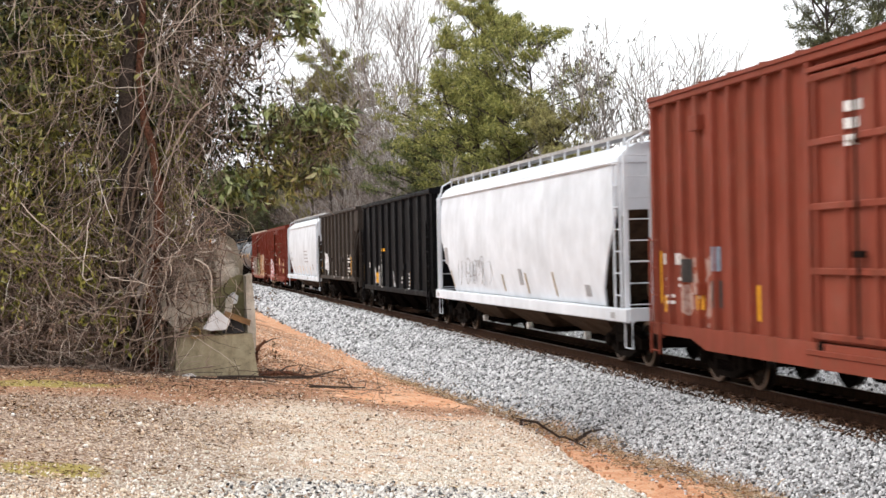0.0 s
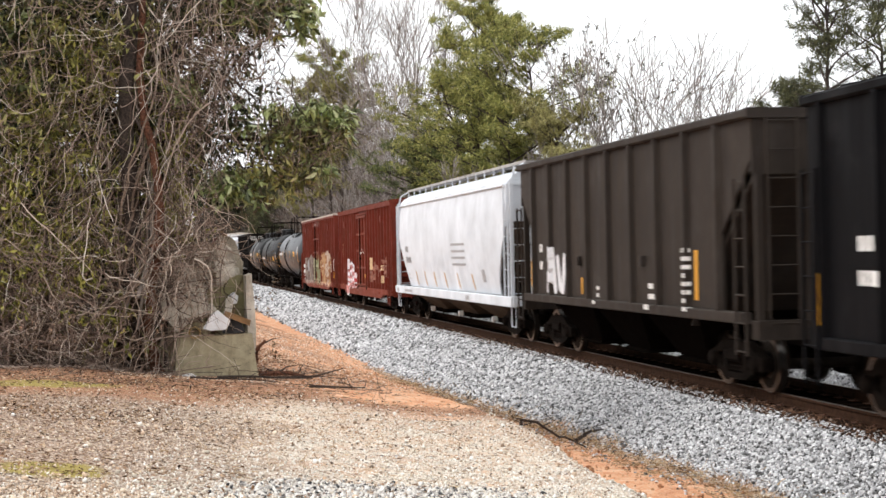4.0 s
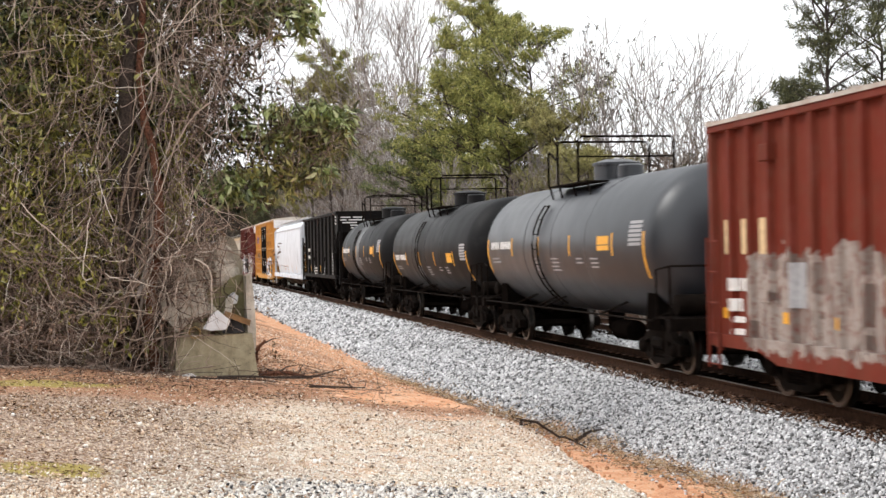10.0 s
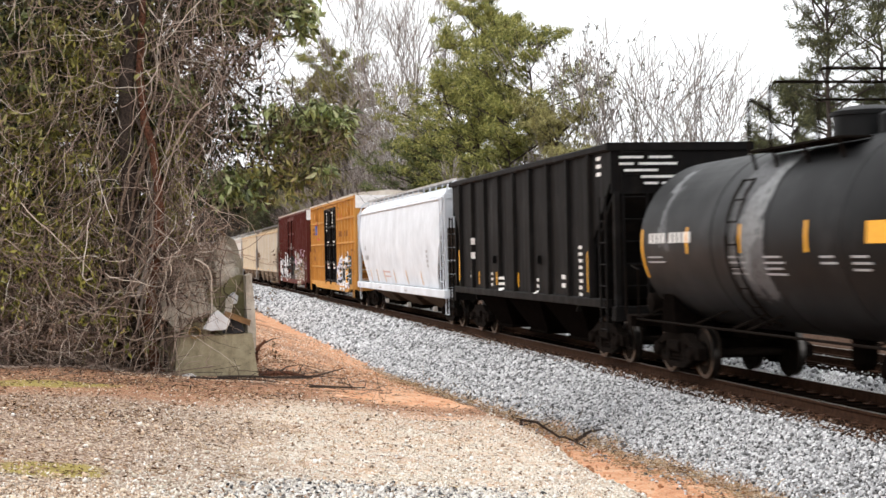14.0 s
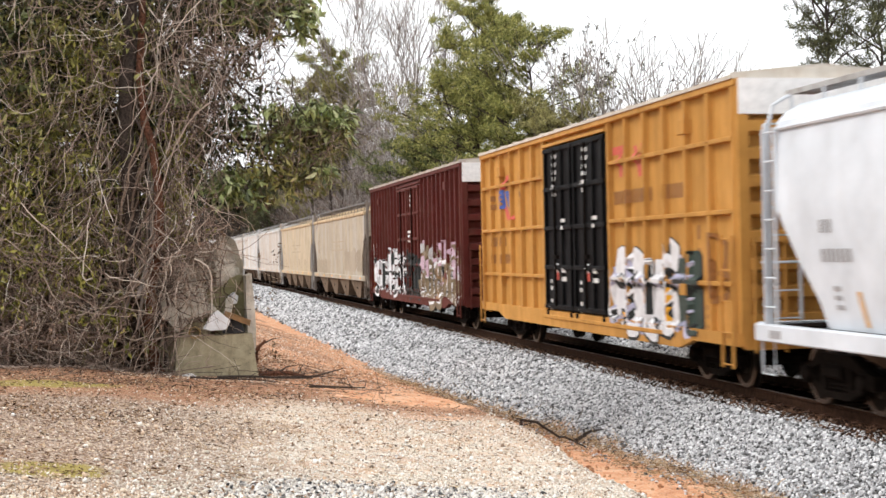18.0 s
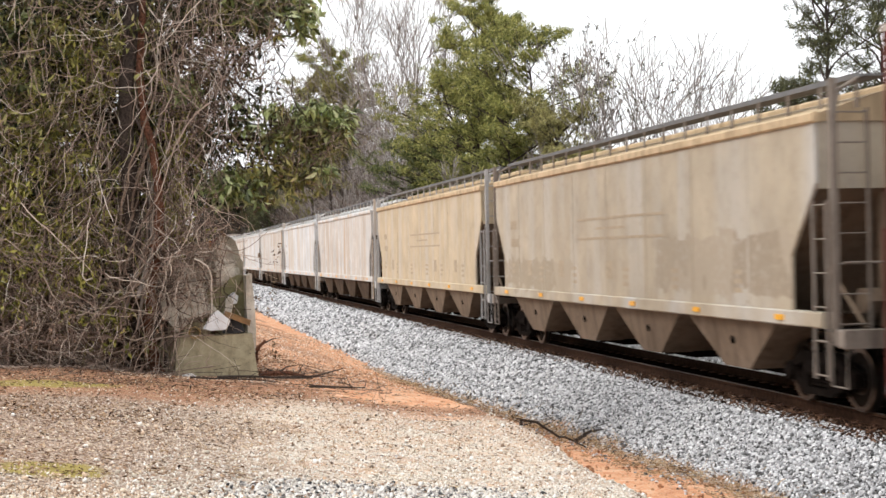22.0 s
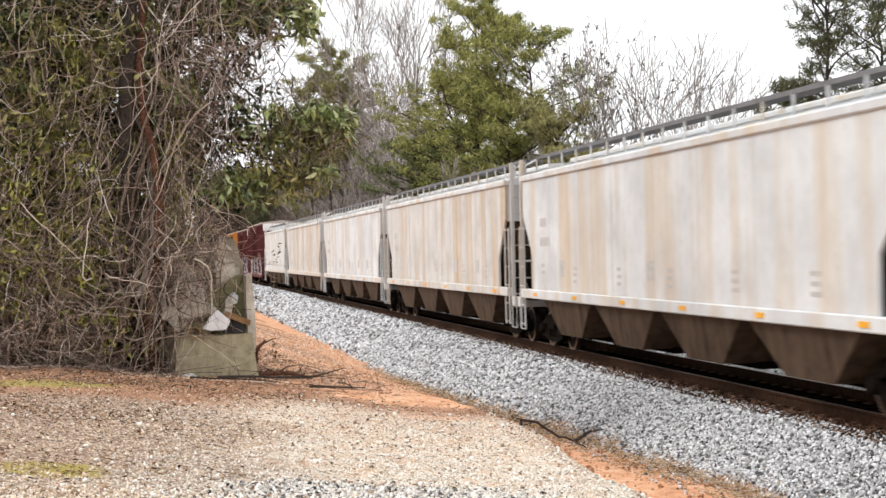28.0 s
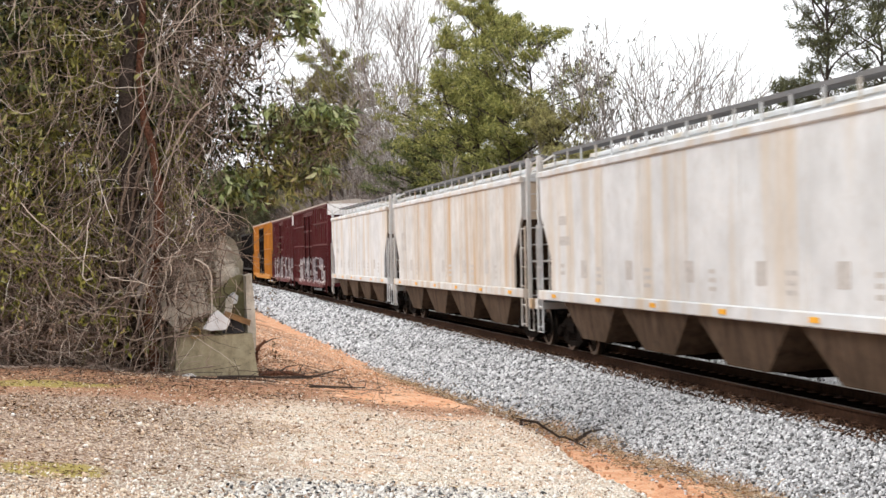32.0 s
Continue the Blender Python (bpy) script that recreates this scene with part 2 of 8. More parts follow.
def ground_mat():
    m, nt, b = material("ground_surface")
    vec = mapped(nt)

    def weight(name):
        a = nt.nodes.new("ShaderNodeAttribute")
        a.attribute_name = name
        return a.outputs["Fac"]

    big, mid, fine = noise_tex(nt, 0.5, 4, 0.6, vec), noise_tex(nt, 3.0, 6, 0.65, vec), mix(nt, 0.5, noise_tex(nt, 24, 6, 0.7, vec), noise_tex(nt, 85, 3, 0.6, vec))
    vor = node(nt, "TexVoronoi", Scale=38.0)
    nt.links.new(vec, vor.inputs["Vector"])
    litter = ramp(nt, fine, [(0.36, (0.08, 0.038, 0.022)), (0.46, (0.31, 0.155, 0.092)), (0.56, (0.48, 0.27, 0.165)), (0.66, (0.66, 0.49, 0.36))])
    gravel = ramp(nt, mix(nt, 0.5, vor.outputs["Color"], fine), [(0.25, (0.17, 0.14, 0.115)), (0.40, (0.54, 0.46, 0.37)), (0.55, (0.74, 0.66, 0.56)), (0.75, (0.85, 0.80, 0.73))])
    gravel = mix(nt, ramp(nt, mid, [(0.42, 0.0), (0.62, 0.6)]), gravel, (0.60, 0.37, 0.22))
    clay = ramp(nt, mid, [(0.3, (0.50, 0.175, 0.07)), (0.5, (0.70, 0.33, 0.165)), (0.65, (0.76, 0.47, 0.30))])
    clay = mix(nt, ramp(nt, fine, [(0.46, 0.0), (0.6, 0.75)]), clay, (0.72, 0.54, 0.40))
    # track bed: rusty stone painted near black for the shade beneath the train
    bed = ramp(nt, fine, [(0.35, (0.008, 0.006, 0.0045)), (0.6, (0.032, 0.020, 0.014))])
    moss = ramp(nt, fine, [(0.35, (0.20, 0.14, 0.05)), (0.6, (0.44, 0.36, 0.11))])
    stone = ramp(nt, vor.outputs["Color"], [(0.1, (0.16, 0.15, 0.145)), (0.5, (0.40, 0.40, 0.40)), (0.9, (0.62, 0.62, 0.63))])

    def edge(w, lo=0.35, hi=0.65):
        return ramp(nt, calc(nt, "ADD", w, calc(nt, "MULTIPLY", calc(nt, "SUBTRACT", mid, 0.5), 0.7)), [(lo, 0.0), (hi, 1.0)])

    col = mix(nt, edge(weight("gravel"), 0.3, 0.75), litter, gravel)
    col = mix(nt, ramp(nt, big, [(0.45, 0.0), (0.65, 0.45)]), col, litter)
    ashen = ramp(nt, mix(nt, 0.4, vor.outputs["Color"], fine), [(0.3, (0.055, 0.038, 0.03)), (0.42, (0.21, 0.142, 0.10)), (0.53, (0.37, 0.285, 0.215)), (0.70, (0.62, 0.54, 0.46))])
    col = mix(nt, ramp(nt, calc(nt, "ADD", weight("ashen"), calc(nt, "MULTIPLY", calc(nt, "SUBTRACT", mid, 0.5), 1.2)), [(0.4, 0.0), (0.8, 0.75)]), col, ashen)
    col = mix(nt, edge(weight("moss")), col, moss)
    col = mix(nt, edge(weight("clay")), col, clay)
    col = mix(nt, edge(weight("debris")), col, mix(nt, ramp(nt, mid, [(0.4, 0.0), (0.6, 0.8)]), gravel, litter))
    col = mix(nt, edge(weight("stone")), col, stone)
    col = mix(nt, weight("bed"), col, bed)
    nt.links.new(col, b.inputs["Base Color"])
    b.inputs["Roughness"].default_value = 0.95
    b.inputs["Specular IOR Level"].default_value = 0.15
    bump(nt, mix(nt, 0.5, fine, vor.outputs["Distance"]), 0.9, 0.04, b)
    return m


def clay_weight(x, y):
    far = sstep(19, 34, y)
    near = sstep(0.1, 0.4, x - 4.15 - 0.45 * sstep(13.5, 18.5, y) + 0.2 * lumps(x, y, 1.7, 21))
    spread = sstep(1.8, 3.4, x + 0.9 * lumps(x, y, 0.7, 22))
    apron = sstep(1.2, 0.55, np.hypot((x - 3.7 - 0.07 * (y - 22)) / 2.1, (y - 27.0) / 8.5) + 0.3 * lumps(x, y, 1.6, 31))
    patchy = 0.5 + 0.8 * lumps(x, y, 1.1, 27)
    bank = sstep(1.6, 0.2, toe_x(y) - x + 0.3 * lumps(x, y, 1.2, 28))
    return np.clip(near * (1 - far) + (0.75 * patchy * spread + 0.15 * spread + 0.9 * bank * spread) * far + 1.0 * apron, 0, 1)


def gravel_weight(x, y):
    return np.clip((1 - sstep(18.0, 22.5, y + 0.45 * np.clip(2.0 - x, -2, 9) + 1.9 * sstep(1.8, 3.6, x) + 0.8 * lumps(x, y, 0.8, 23))), 0, 1) * (1 - 0.68 * sstep(2.4, -1.0, x + 0.8 * lumps(x, y, 0.9, 29)) * sstep(11.3, 13.0, y))


def build_ground():
    gx = lines((-600, -60, 40), (-60, -12, 4), (-12, -5, 0.5), (-5, 19, 0.12), (19, 40, 1.0), (40, 120, 8), (120, 600, 60))
    gy = lines((-500, -20, 20), (-20, 8, 2), (8, 60, 0.25), (60, 130, 1.0), (130, 400, 10), (400, 1600, 100))
    X, Y = np.meshgrid(gx, gy)
    Z = ground_z(X, Y)
    nx, ny = len(gx), len(gy)
    idx = np.arange(nx * ny).reshape(ny, nx)
    faces = np.stack([idx[:-1, :-1], idx[:-1, 1:], idx[1:, 1:], idx[1:, :-1]], -1).reshape(-1, 4)
    me = quick_mesh("ground", np.stack([X, Y, Z], -1).reshape(-1, 3), faces, ground_mat())
    me.shade_smooth()
    x, y = X.ravel(), Y.ravel()
    grass = np.maximum(sstep(1, 0, np.hypot((x + 1.3) / 1.7, (y - 20.5) / 1.0)), sstep(1, 0, np.hypot((x + 0.75) / 0.8, (y - 12.5) / 0.9)))
    sets = {"clay": clay_weight(x, y) * (1 - sstep(12, 13, x)), "gravel": gravel_weight(x, y), "moss": 1.15 * grass,
            "stone": sstep(-0.1, 0.25, x - toe_x(y) + 0.15 * lumps(x, y, 2.5, 25)) * (1 - sstep(18, 19.5, x)),
            "debris": 0.8 * sstep(-0.75, -0.25, x - toe_x(y) + 0.25 * lumps(x, y, 2.0, 26)) * (y < 45) * (1 - sstep(18, 19, x)),
            # bed: shade painted between the rails, and dark woodland floor past the tracks
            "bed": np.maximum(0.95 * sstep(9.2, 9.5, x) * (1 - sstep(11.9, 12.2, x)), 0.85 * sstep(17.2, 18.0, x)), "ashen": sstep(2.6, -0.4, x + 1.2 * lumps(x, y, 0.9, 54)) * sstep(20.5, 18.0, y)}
    for name, w in sets.items():
        me.attributes.new(name, "FLOAT", "POINT").data.foreach_set("value", w.astype(np.float32))
    tagged(new("ground", me), "bare ground of leaf litter, pale gravel and orange clay", "ground", kind="structure")


ROCK = np.array([(-1, -1, -1), (1, -1, -1), (1, 1, -1), (-1, 1, -1), (-1, -1, 1), (1, -1, 1), (1, 1, 1), (-1, 1, 1)], float) * 0.6
ROCK_F = np.array([(0, 3, 2, 1), (4, 5, 6, 7), (0, 1, 5, 4), (1, 2, 6, 5), (2, 3, 7, 6), (3, 0, 4, 7)])


def stones(name, x, y, z, size, mat, label, seed):
    """Many broken stones, each an uneven lump of its own, in one mesh."""
    r = np.random.RandomState(seed)
    n = len(x)
    v = ROCK[None] * (1 + r.uniform(-0.45, 0.45, (n, 8, 3))) * (size * 0.5)[:, None, None] * r.uniform(0.6, 1.3, (n, 1, 3))
    q = r.normal(size=(n, 4))
    q /= np.linalg.norm(q, axis=1)[:, None]
    w, a, b, c = q.T
    R = np.stack([1 - 2 * (b * b + c * c), 2 * (a * b - w * c), 2 * (a * c + w * b), 2 * (a * b + w * c), 1 - 2 * (a * a + c * c), 2 * (b * c - w * a),
                  2 * (a * c - w * b), 2 * (b * c + w * a), 1 - 2 * (a * a + b * b)], -1).reshape(n, 3, 3)
    v = np.einsum("nij,nkj->nki", R, v) + np.stack([x, y, z], -1)[:, None]
    f = ROCK_F[None] + (np.arange(n) * 8)[:, None, None]
    me = quick_mesh(name, v.reshape(-1, 3), f.reshape(-1, 4), mat)
    return tagged(new(name, me), label, name.replace("_", " "), kind="stuff")


def build_stones():
    r = np.random.RandomState(5)
    grey = island_mat("ballast_stone", [(0.0, (0.03, 0.029, 0.029)), (0.16, (0.13, 0.13, 0.13)), (0.45, (0.40, 0.40, 0.41)), (0.75, (0.60, 0.60, 0.61)), (1.0, (0.82, 0.82, 0.83))], 0.85, 0.3, 0.35, 30)
    xs, ys, ss = [], [], []
    for y0, y1, per, size in ((14, 30, 780, 0.050), (30, 52, 330, 0.074), (52, 85, 130, 0.115), (85, 140, 45, 0.18)):
        n = int((9.5 - 6.6) * (y1 - y0) * per)
        xs.append(r.uniform(6.6, 9.36, n)), ys.append(r.uniform(y0, y1, n)), ss.append(size * r.uniform(0.55, 1.35, n))
    for y0, y1, per, size in ((14, 60, 45, 0.09), (60, 120, 14, 0.14)):
        n = int(8.3 * (y1 - y0) * per)
        xs.append(r.uniform(12.0, 17.8, n)), ys.append(r.uniform(y0, y1, n)), ss.append(size * r.uniform(0.6, 1.3, n))
    x, y, s = map(np.concatenate, (xs, ys, ss))
    keep = r.uniform(size=len(x)) < 0.04 + 0.96 * sstep(-0.15, 0.2, x - toe_x(y) + 0.15 * lumps(x, y, 2.5, 25))
    x, y, s = x[keep], y[keep], s[keep]
    stones("ballast", x, y, ground_z(x, y) + s * 0.12, s, grey, "grey crushed-stone ballast along the railway line", 6)
    n = 17000
    x, y = 9.78 - 0.75 * r.uniform(size=n) ** 1.35, 14 + 76 * r.uniform(size=n) ** 1.5
    s = (0.035 + 0.04 * r.uniform(size=n)) * (1 + 0.008 * y)
    stones("rusty_ballast", x, y, ground_z(x, y) + s * 0.1, s, island_mat("rusty_stone", [(0, (0.012, 0.007, 0.005)), (0.45, (0.050, 0.026, 0.016)), (0.8, (0.13, 0.068, 0.040)), (0.93, (0.21, 0.13, 0.09)), (1, (0.34, 0.31, 0.28))], 0.95, 0.1), "rust-stained ballast against the rail", 51)
    tan = island_mat("gravel_stone", [(0.0, (0.09, 0.06, 0.042)), (0.12, (0.36, 0.24, 0.16)), (0.4, (0.64, 0.475, 0.34)), (0.8, (0.78, 0.66, 0.53)), (1.0, (0.90, 0.86, 0.81))], 0.9, 0.25)
    n = 150000
    x, y = r.uniform(-3.6, 5.8, n), 10.8 + 24 * r.uniform(0, 1, n) ** 1.6
    side = np.abs(np.arctan2(x, y) - YAW) < 0.31
    keep = side & (r.uniform(size=n) < (1 - 0.9 * clay_weight(x, y)) * (0.05 + 0.9 * gravel_weight(x, y)) * (0.7 + 0.6 * lumps(x, y, 1.3, 40)))
    x, y = x[keep], y[keep]
    s = 0.010 + 0.017 * r.uniform(size=len(x)) ** 1.7 + 0.028 * (r.uniform(size=len(x)) > 0.985)
    pale = island_mat("cream_gravel_stone", [(0.0, (0.14, 0.10, 0.075)), (0.1, (0.46, 0.38, 0.30)), (0.4, (0.72, 0.65, 0.55)), (0.8, (0.84, 0.80, 0.74)), (1.0, (0.92, 0.91, 0.89))], 0.9, 0.25)
    light = r.uniform(size=len(x)) < sstep(-0.6, 2.4, x + 4.0 * lumps(x, y, 1.3, 52)) * (0.55 + 0.45 * sstep(17, 14, y + 3 * lumps(x, y, 0.9, 53)))
    for k, mat, label in ((light, pale, "loose cream-white gravel on the bare lot"), (~light, tan, "loose tan gravel and pebbles on the bare lot")):
        stones("gravel", x[k], y[k], ground_z(x[k], y[k]) + s[k] * 0.22, s[k], mat, label, 7)
    n = 13000
    x, y = r.uniform(0.2, 3.7, n), r.uniform(10.8, 13.3, n)
    keep = r.uniform(size=n) < 0.75 * sstep(1.1, 0.45, np.hypot((x - 2.05) / 1.75, (y - 11.6) / 1.15) + 0.4 * lumps(x, y, 2.2, 55))
    x, y = x[keep], y[keep]
    s = 0.018 + 0.03 * r.uniform(size=len(x)) ** 2
    chips = island_mat("white_stone_chip", [(0.0, (0.03, 0.03, 0.032)), (0.14, (0.10, 0.10, 0.10)), (0.3, (0.42, 0.39, 0.36)), (0.65, (0.66, 0.62, 0.57)), (1.0, (0.86, 0.83, 0.79))], 0.9, 0.2)
    stones("gravel", x, y, ground_z(x, y) + s * 0.15, s, chips, "coarser white and grey crushed stone spilled on the lot", 47)
    n = 7000
    y = r.uniform(13, 46, n)
    x = toe_x(y) - 0.5 + 0.55 * r.uniform(size=n)
    s = 0.015 + 0.035 * r.uniform(size=n) ** 2
    stones("debris", x, y, ground_z(x, y) + s * 0.1, s, island_mat("debris_stone", [(0, (0.10, 0.06, 0.04)), (0.4, (0.34, 0.22, 0.13)), (0.8, (0.52, 0.42, 0.32)), (1, (0.62, 0.58, 0.53))], 0.9, 0.2), "brown stone debris along the foot of the ballast", 48)
    n = 26000
    y = 23 + 40 * r.uniform(size=n) ** 1.5
    x = r.uniform(-0.5, 7.2, n)
    s = (0.014 + 0.03 * r.uniform(size=n) ** 2.5) * (0.75 + 0.012 * y)
    keep = (x < toe_x(y) - 0.1) & (r.uniform(size=n) < 1 - 0.75 * sstep(1.2, 0.4, np.hypot((x - 4.3) / 1.3, (y - 23.0) / 3.2)))
    stones("pebbles", x[keep], y[keep], ground_z(x, y)[keep] + s[keep] * 0.12, s[keep], island_mat("lot_pebble", [(0, (0.20, 0.10, 0.06)), (0.4, (0.52, 0.31, 0.19)), (0.75, (0.70, 0.51, 0.37)), (1, (0.84, 0.77, 0.68))], 0.95, 0.15), "scattered pebbles and crumbs of clay on the slope", 49)
    n = 2600
    x, y = r.uniform(4.6, 7.4, n), r.uniform(12, 42, n)
    s = 0.02 + 0.05 * r.uniform(size=n) ** 3
    stones("clay_clods", x, y, ground_z(x, y) + s * 0.1, s, island_mat("clod", [(0, (0.25, 0.10, 0.05)), (1, (0.55, 0.30, 0.16))], 0.95, 0.1),
           "small crumbs of orange clay on the bank", 8)
    brown = island_mat("dead_leaf", [(0, (0.035, 0.02, 0.014)), (0.4, (0.17, 0.09, 0.05)), (0.75, (0.38, 0.23, 0.13)), (1, (0.62, 0.48, 0.34))], 0.9, 0.15)
    n = 64000
    x = r.uniform(-5, 5, n)
    y = 11 + 26 * r.uniform(size=n) ** 1.1
    keep = r.uniform(size=n) < (1.05 - 0.95 * gravel_weight(x, y)) * (1 - 0.92 * clay_weight(x, y)) * (0.6 + 0.7 * lumps(x, y, 1.5, 43))
    x, y = x[keep], y[keep]
    z = ground_z(x, y) + 0.012
    leaves("leaf_litter", np.stack([x, y, z], -1), 0.055, brown, 9, flat=0.75)
    def lot(rs, k):
        yy = 20.5 + 7 * rs.uniform(size=k)
        xx = rs.uniform(-3.5, 3.6, k)
        return np.stack([xx, yy, ground_z(xx, yy) + 0.02], -1)

    def verge(rs, k):
        yy = 14 + 26 * rs.uniform(size=k) ** 1.2
        xx = toe_x(yy) - 0.42 + 0.3 * rs.normal(size=k)
        return np.stack([xx, yy, ground_z(xx, yy) + 0.03], -1)
    straw = island_mat("dry_straw", [(0, (0.09, 0.05, 0.03)), (0.4, (0.30, 0.19, 0.10)), (0.8, (0.55, 0.40, 0.23)), (1, (0.72, 0.60, 0.42))], 0.9, 0.2)
    tagged(new("straw_litter", strands(2400, 62, straw, "straw_litter", verge, 0.22, 0.006, 0.3, 4, 3, None)), "dry yellow straw and pine needles along the ballast", "straw", kind="stuff")

    def whole_lot(rs, k):
        yy = 12.3 + 9.5 * rs.uniform(size=k) ** 1.3
        xx = rs.uniform(-3.0, 3.4, k)
        return np.stack([xx, yy, ground_z(xx, yy) + 0.012], -1)
    tagged(new("straw_litter", strands(1500, 63, straw, "straw_litter", whole_lot, 0.12, 0.0035, 0.3, 4, 3, None)), "short dry stems strewn over the gravel", "straw", kind="stuff")
    tagged(new("twig_litter", strands(700, 61, brush_mat, "twig_litter", lot, 0.35, 0.006, 0.35, 5, 3, None)), "small dry twigs strewn over the leaf litter", "twigs", kind="stuff")
    y = r.uniform(12, 40, 3500)
    x = toe_x(y) - 1.0 + 1.1 * r.uniform(size=3500)
    leaves("leaf_litter", np.stack([x, y, ground_z(x, y) + 0.012], -1), 0.05, brown, 10, flat=0.75)


def leaves(name, at, size, mat, seed, flat=0.0, droop=0.0, slim=0.45, link=True, label="dry brown leaves lying on the ground"):
    """Folded leaves, each of two halves, at the places given."""
    r = np.random.RandomState(seed)
    n = len(at)
    d = r.normal(size=(n, 3))
    d[:, 2] = d[:, 2] * (1 - flat) - droop * np.abs(r.normal(size=n)) * 1.6
    d /= np.linalg.norm(d, axis=1)[:, None]
    up = r.normal(size=(n, 3)) * (1.0 - flat) + np.array([0, 0, 1.0]) * flat * 2
    side = np.cross(d, up)
    side /= np.linalg.norm(side, axis=1)[:, None] + 1e-9
    nor = np.cross(side, d)
    L = (size * r.uniform(0.6, 1.35, n))[:, None]
    W = L * slim * 0.5
    tip, mid = at + d * L, at + d * L * 0.5
    v = np.stack([at, mid + side * W + nor * L * 0.09, tip - nor * L * 0.08, mid - side * W + nor * L * 0.09], 1)
    i = (np.arange(n) * 4)[:, None]
    f = np.concatenate([i + np.array([[0, 1, 2]]), i + np.array([[0, 2, 3]])])
    me = quick_mesh(name, v.reshape(-1, 3), f, mat)
    if not link:
        return me
    return tagged(new(name, me), label, "leaves", kind="stuff")


# ---------------------------------------------------------------- railway lines
def build_track():
    steel = plain("rail_rust", (0.040, 0.020, 0.012), 0.85, 0.0, 0.45, 9, 0.2, 0.01, 0.05)
    shine = plain("rail_top_worn", (0.30, 0.28, 0.26), 0.4, 1.0, 0.15, 30, 0.05)
    # ties go near black: the train's shade is put into the wood colour
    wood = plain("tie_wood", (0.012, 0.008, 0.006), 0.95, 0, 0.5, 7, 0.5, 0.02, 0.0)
    rust = plain("plate_rust", (0.09, 0.042, 0.024), 0.8, 0.2, 0.4, 22)
    prof = [(-0.075, -0.18), (0.075, -0.18), (0.075, -0.165), (0.012, -0.15), (0.009, -0.05), (0.036, -0.04), (0.036, -0.004), (-0.036, -0.004), (-0.036, -0.04), (-0.009, -0.05), (-0.012, -0.15), (-0.075, -0.165)]
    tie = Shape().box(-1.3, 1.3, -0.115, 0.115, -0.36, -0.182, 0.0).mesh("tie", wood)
    plate = Shape().box(-0.19, 0.19, -0.09, 0.09, -0.182, -0.168).box(-0.13, -0.10, -0.06, -0.03, -0.168, -0.14).box(0.10, 0.13, 0.03, 0.06, -0.168, -0.14).mesh("tie_plate", rust)
    r = random.Random(3)
    for tx, count in ((TRACK_X, 190), (TRACK2_X, 110)):
        tr = thing("railway_track", "steel rails spiked to weathered brown wooden ties", "railway track", kind="structure", at=(tx, 0, 0))
        for sx in (-0.753, 0.753):
            part("rail", Shape().prism([(x + sx, z) for x, z in prof], -420, 900), steel, tr)
            part("rail_head", Shape().box(sx - 0.03, sx + 0.03, -420, 900, -0.004, 0.0), shine, tr, "polished running surface of the rail")
        for k in range(count):
            ob = part("tie", tie, wood, tr, at=(r.uniform(-0.05, 0.05), 14 + 0.52 * k + r.uniform(-0.02, 0.02), r.uniform(-0.012, 0.004)))
            ob.rotation_euler.z = r.uniform(-0.02, 0.02)
            if tx == TRACK_X and k < 110:
                for sx in (-0.753, 0.753):
                    part("tie_plate", plate, rust, tr, at=(sx, 14 + 0.52 * k, 0))
        rest = Shape()
        for k in list(range(-60, 0)) + list(range(count, 620)):
            rest.box(-1.3, 1.3, 14 + 0.52 * k - 0.115, 14 + 0.52 * k + 0.115, -0.36, -0.182)
        tagged(part("ties", rest, wood, tr), kind="stuff")

# ---------------------------------------------------------------- the train: shared running gear
SPEED = 11.074
CANT = -1.2
CAR_ROWS = []        # (car, place along the line at 16 s)
SKIN = {}            # car name: how far its near side stands out at (y, z)
WHEELSETS = []       # (axle, its pose in the car)
R_WHEEL = 0.457

# near-black iron and under-car dirt: shade beneath the cars is in the colour
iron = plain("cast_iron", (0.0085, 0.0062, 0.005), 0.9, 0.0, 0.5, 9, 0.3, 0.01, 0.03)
shaded_grime = plain("under_shade_and_dirt", (0.0045, 0.0035, 0.003), 0.95, 0.0, 0.4, 6, 0.3, 0.01, 0.0)
wheel_mat = plain("wheel_steel", (0.012, 0.009, 0.007), 0.8, 0.0, 0.4, 12, 0.2, 0.01, 0.05)
tread_mat = plain("wheel_tread", (0.10, 0.092, 0.085), 0.3, 1.0, 0.15, 30, 0.05)
yellow = plain("reflector_yellow", (0.75, 0.36, 0.02), 0.4, 0, 0.12, 20, 0.0)
white_mark = plain("stencil_white", (0.72, 0.71, 0.69), 0.6, 0, 0.25, 16, 0.0)
grey_mark = plain("stencil_grey", (0.33, 0.33, 0.34), 0.6, 0, 0.2, 14, 0.0)
tan_mark = plain("stencil_tan", (0.58, 0.35, 0.16), 0.6, 0, 0.2, 14, 0.0)
cream_mark = plain("stencil_cream", (0.62, 0.46, 0.26), 0.6, 0, 0.25, 14, 0.0)

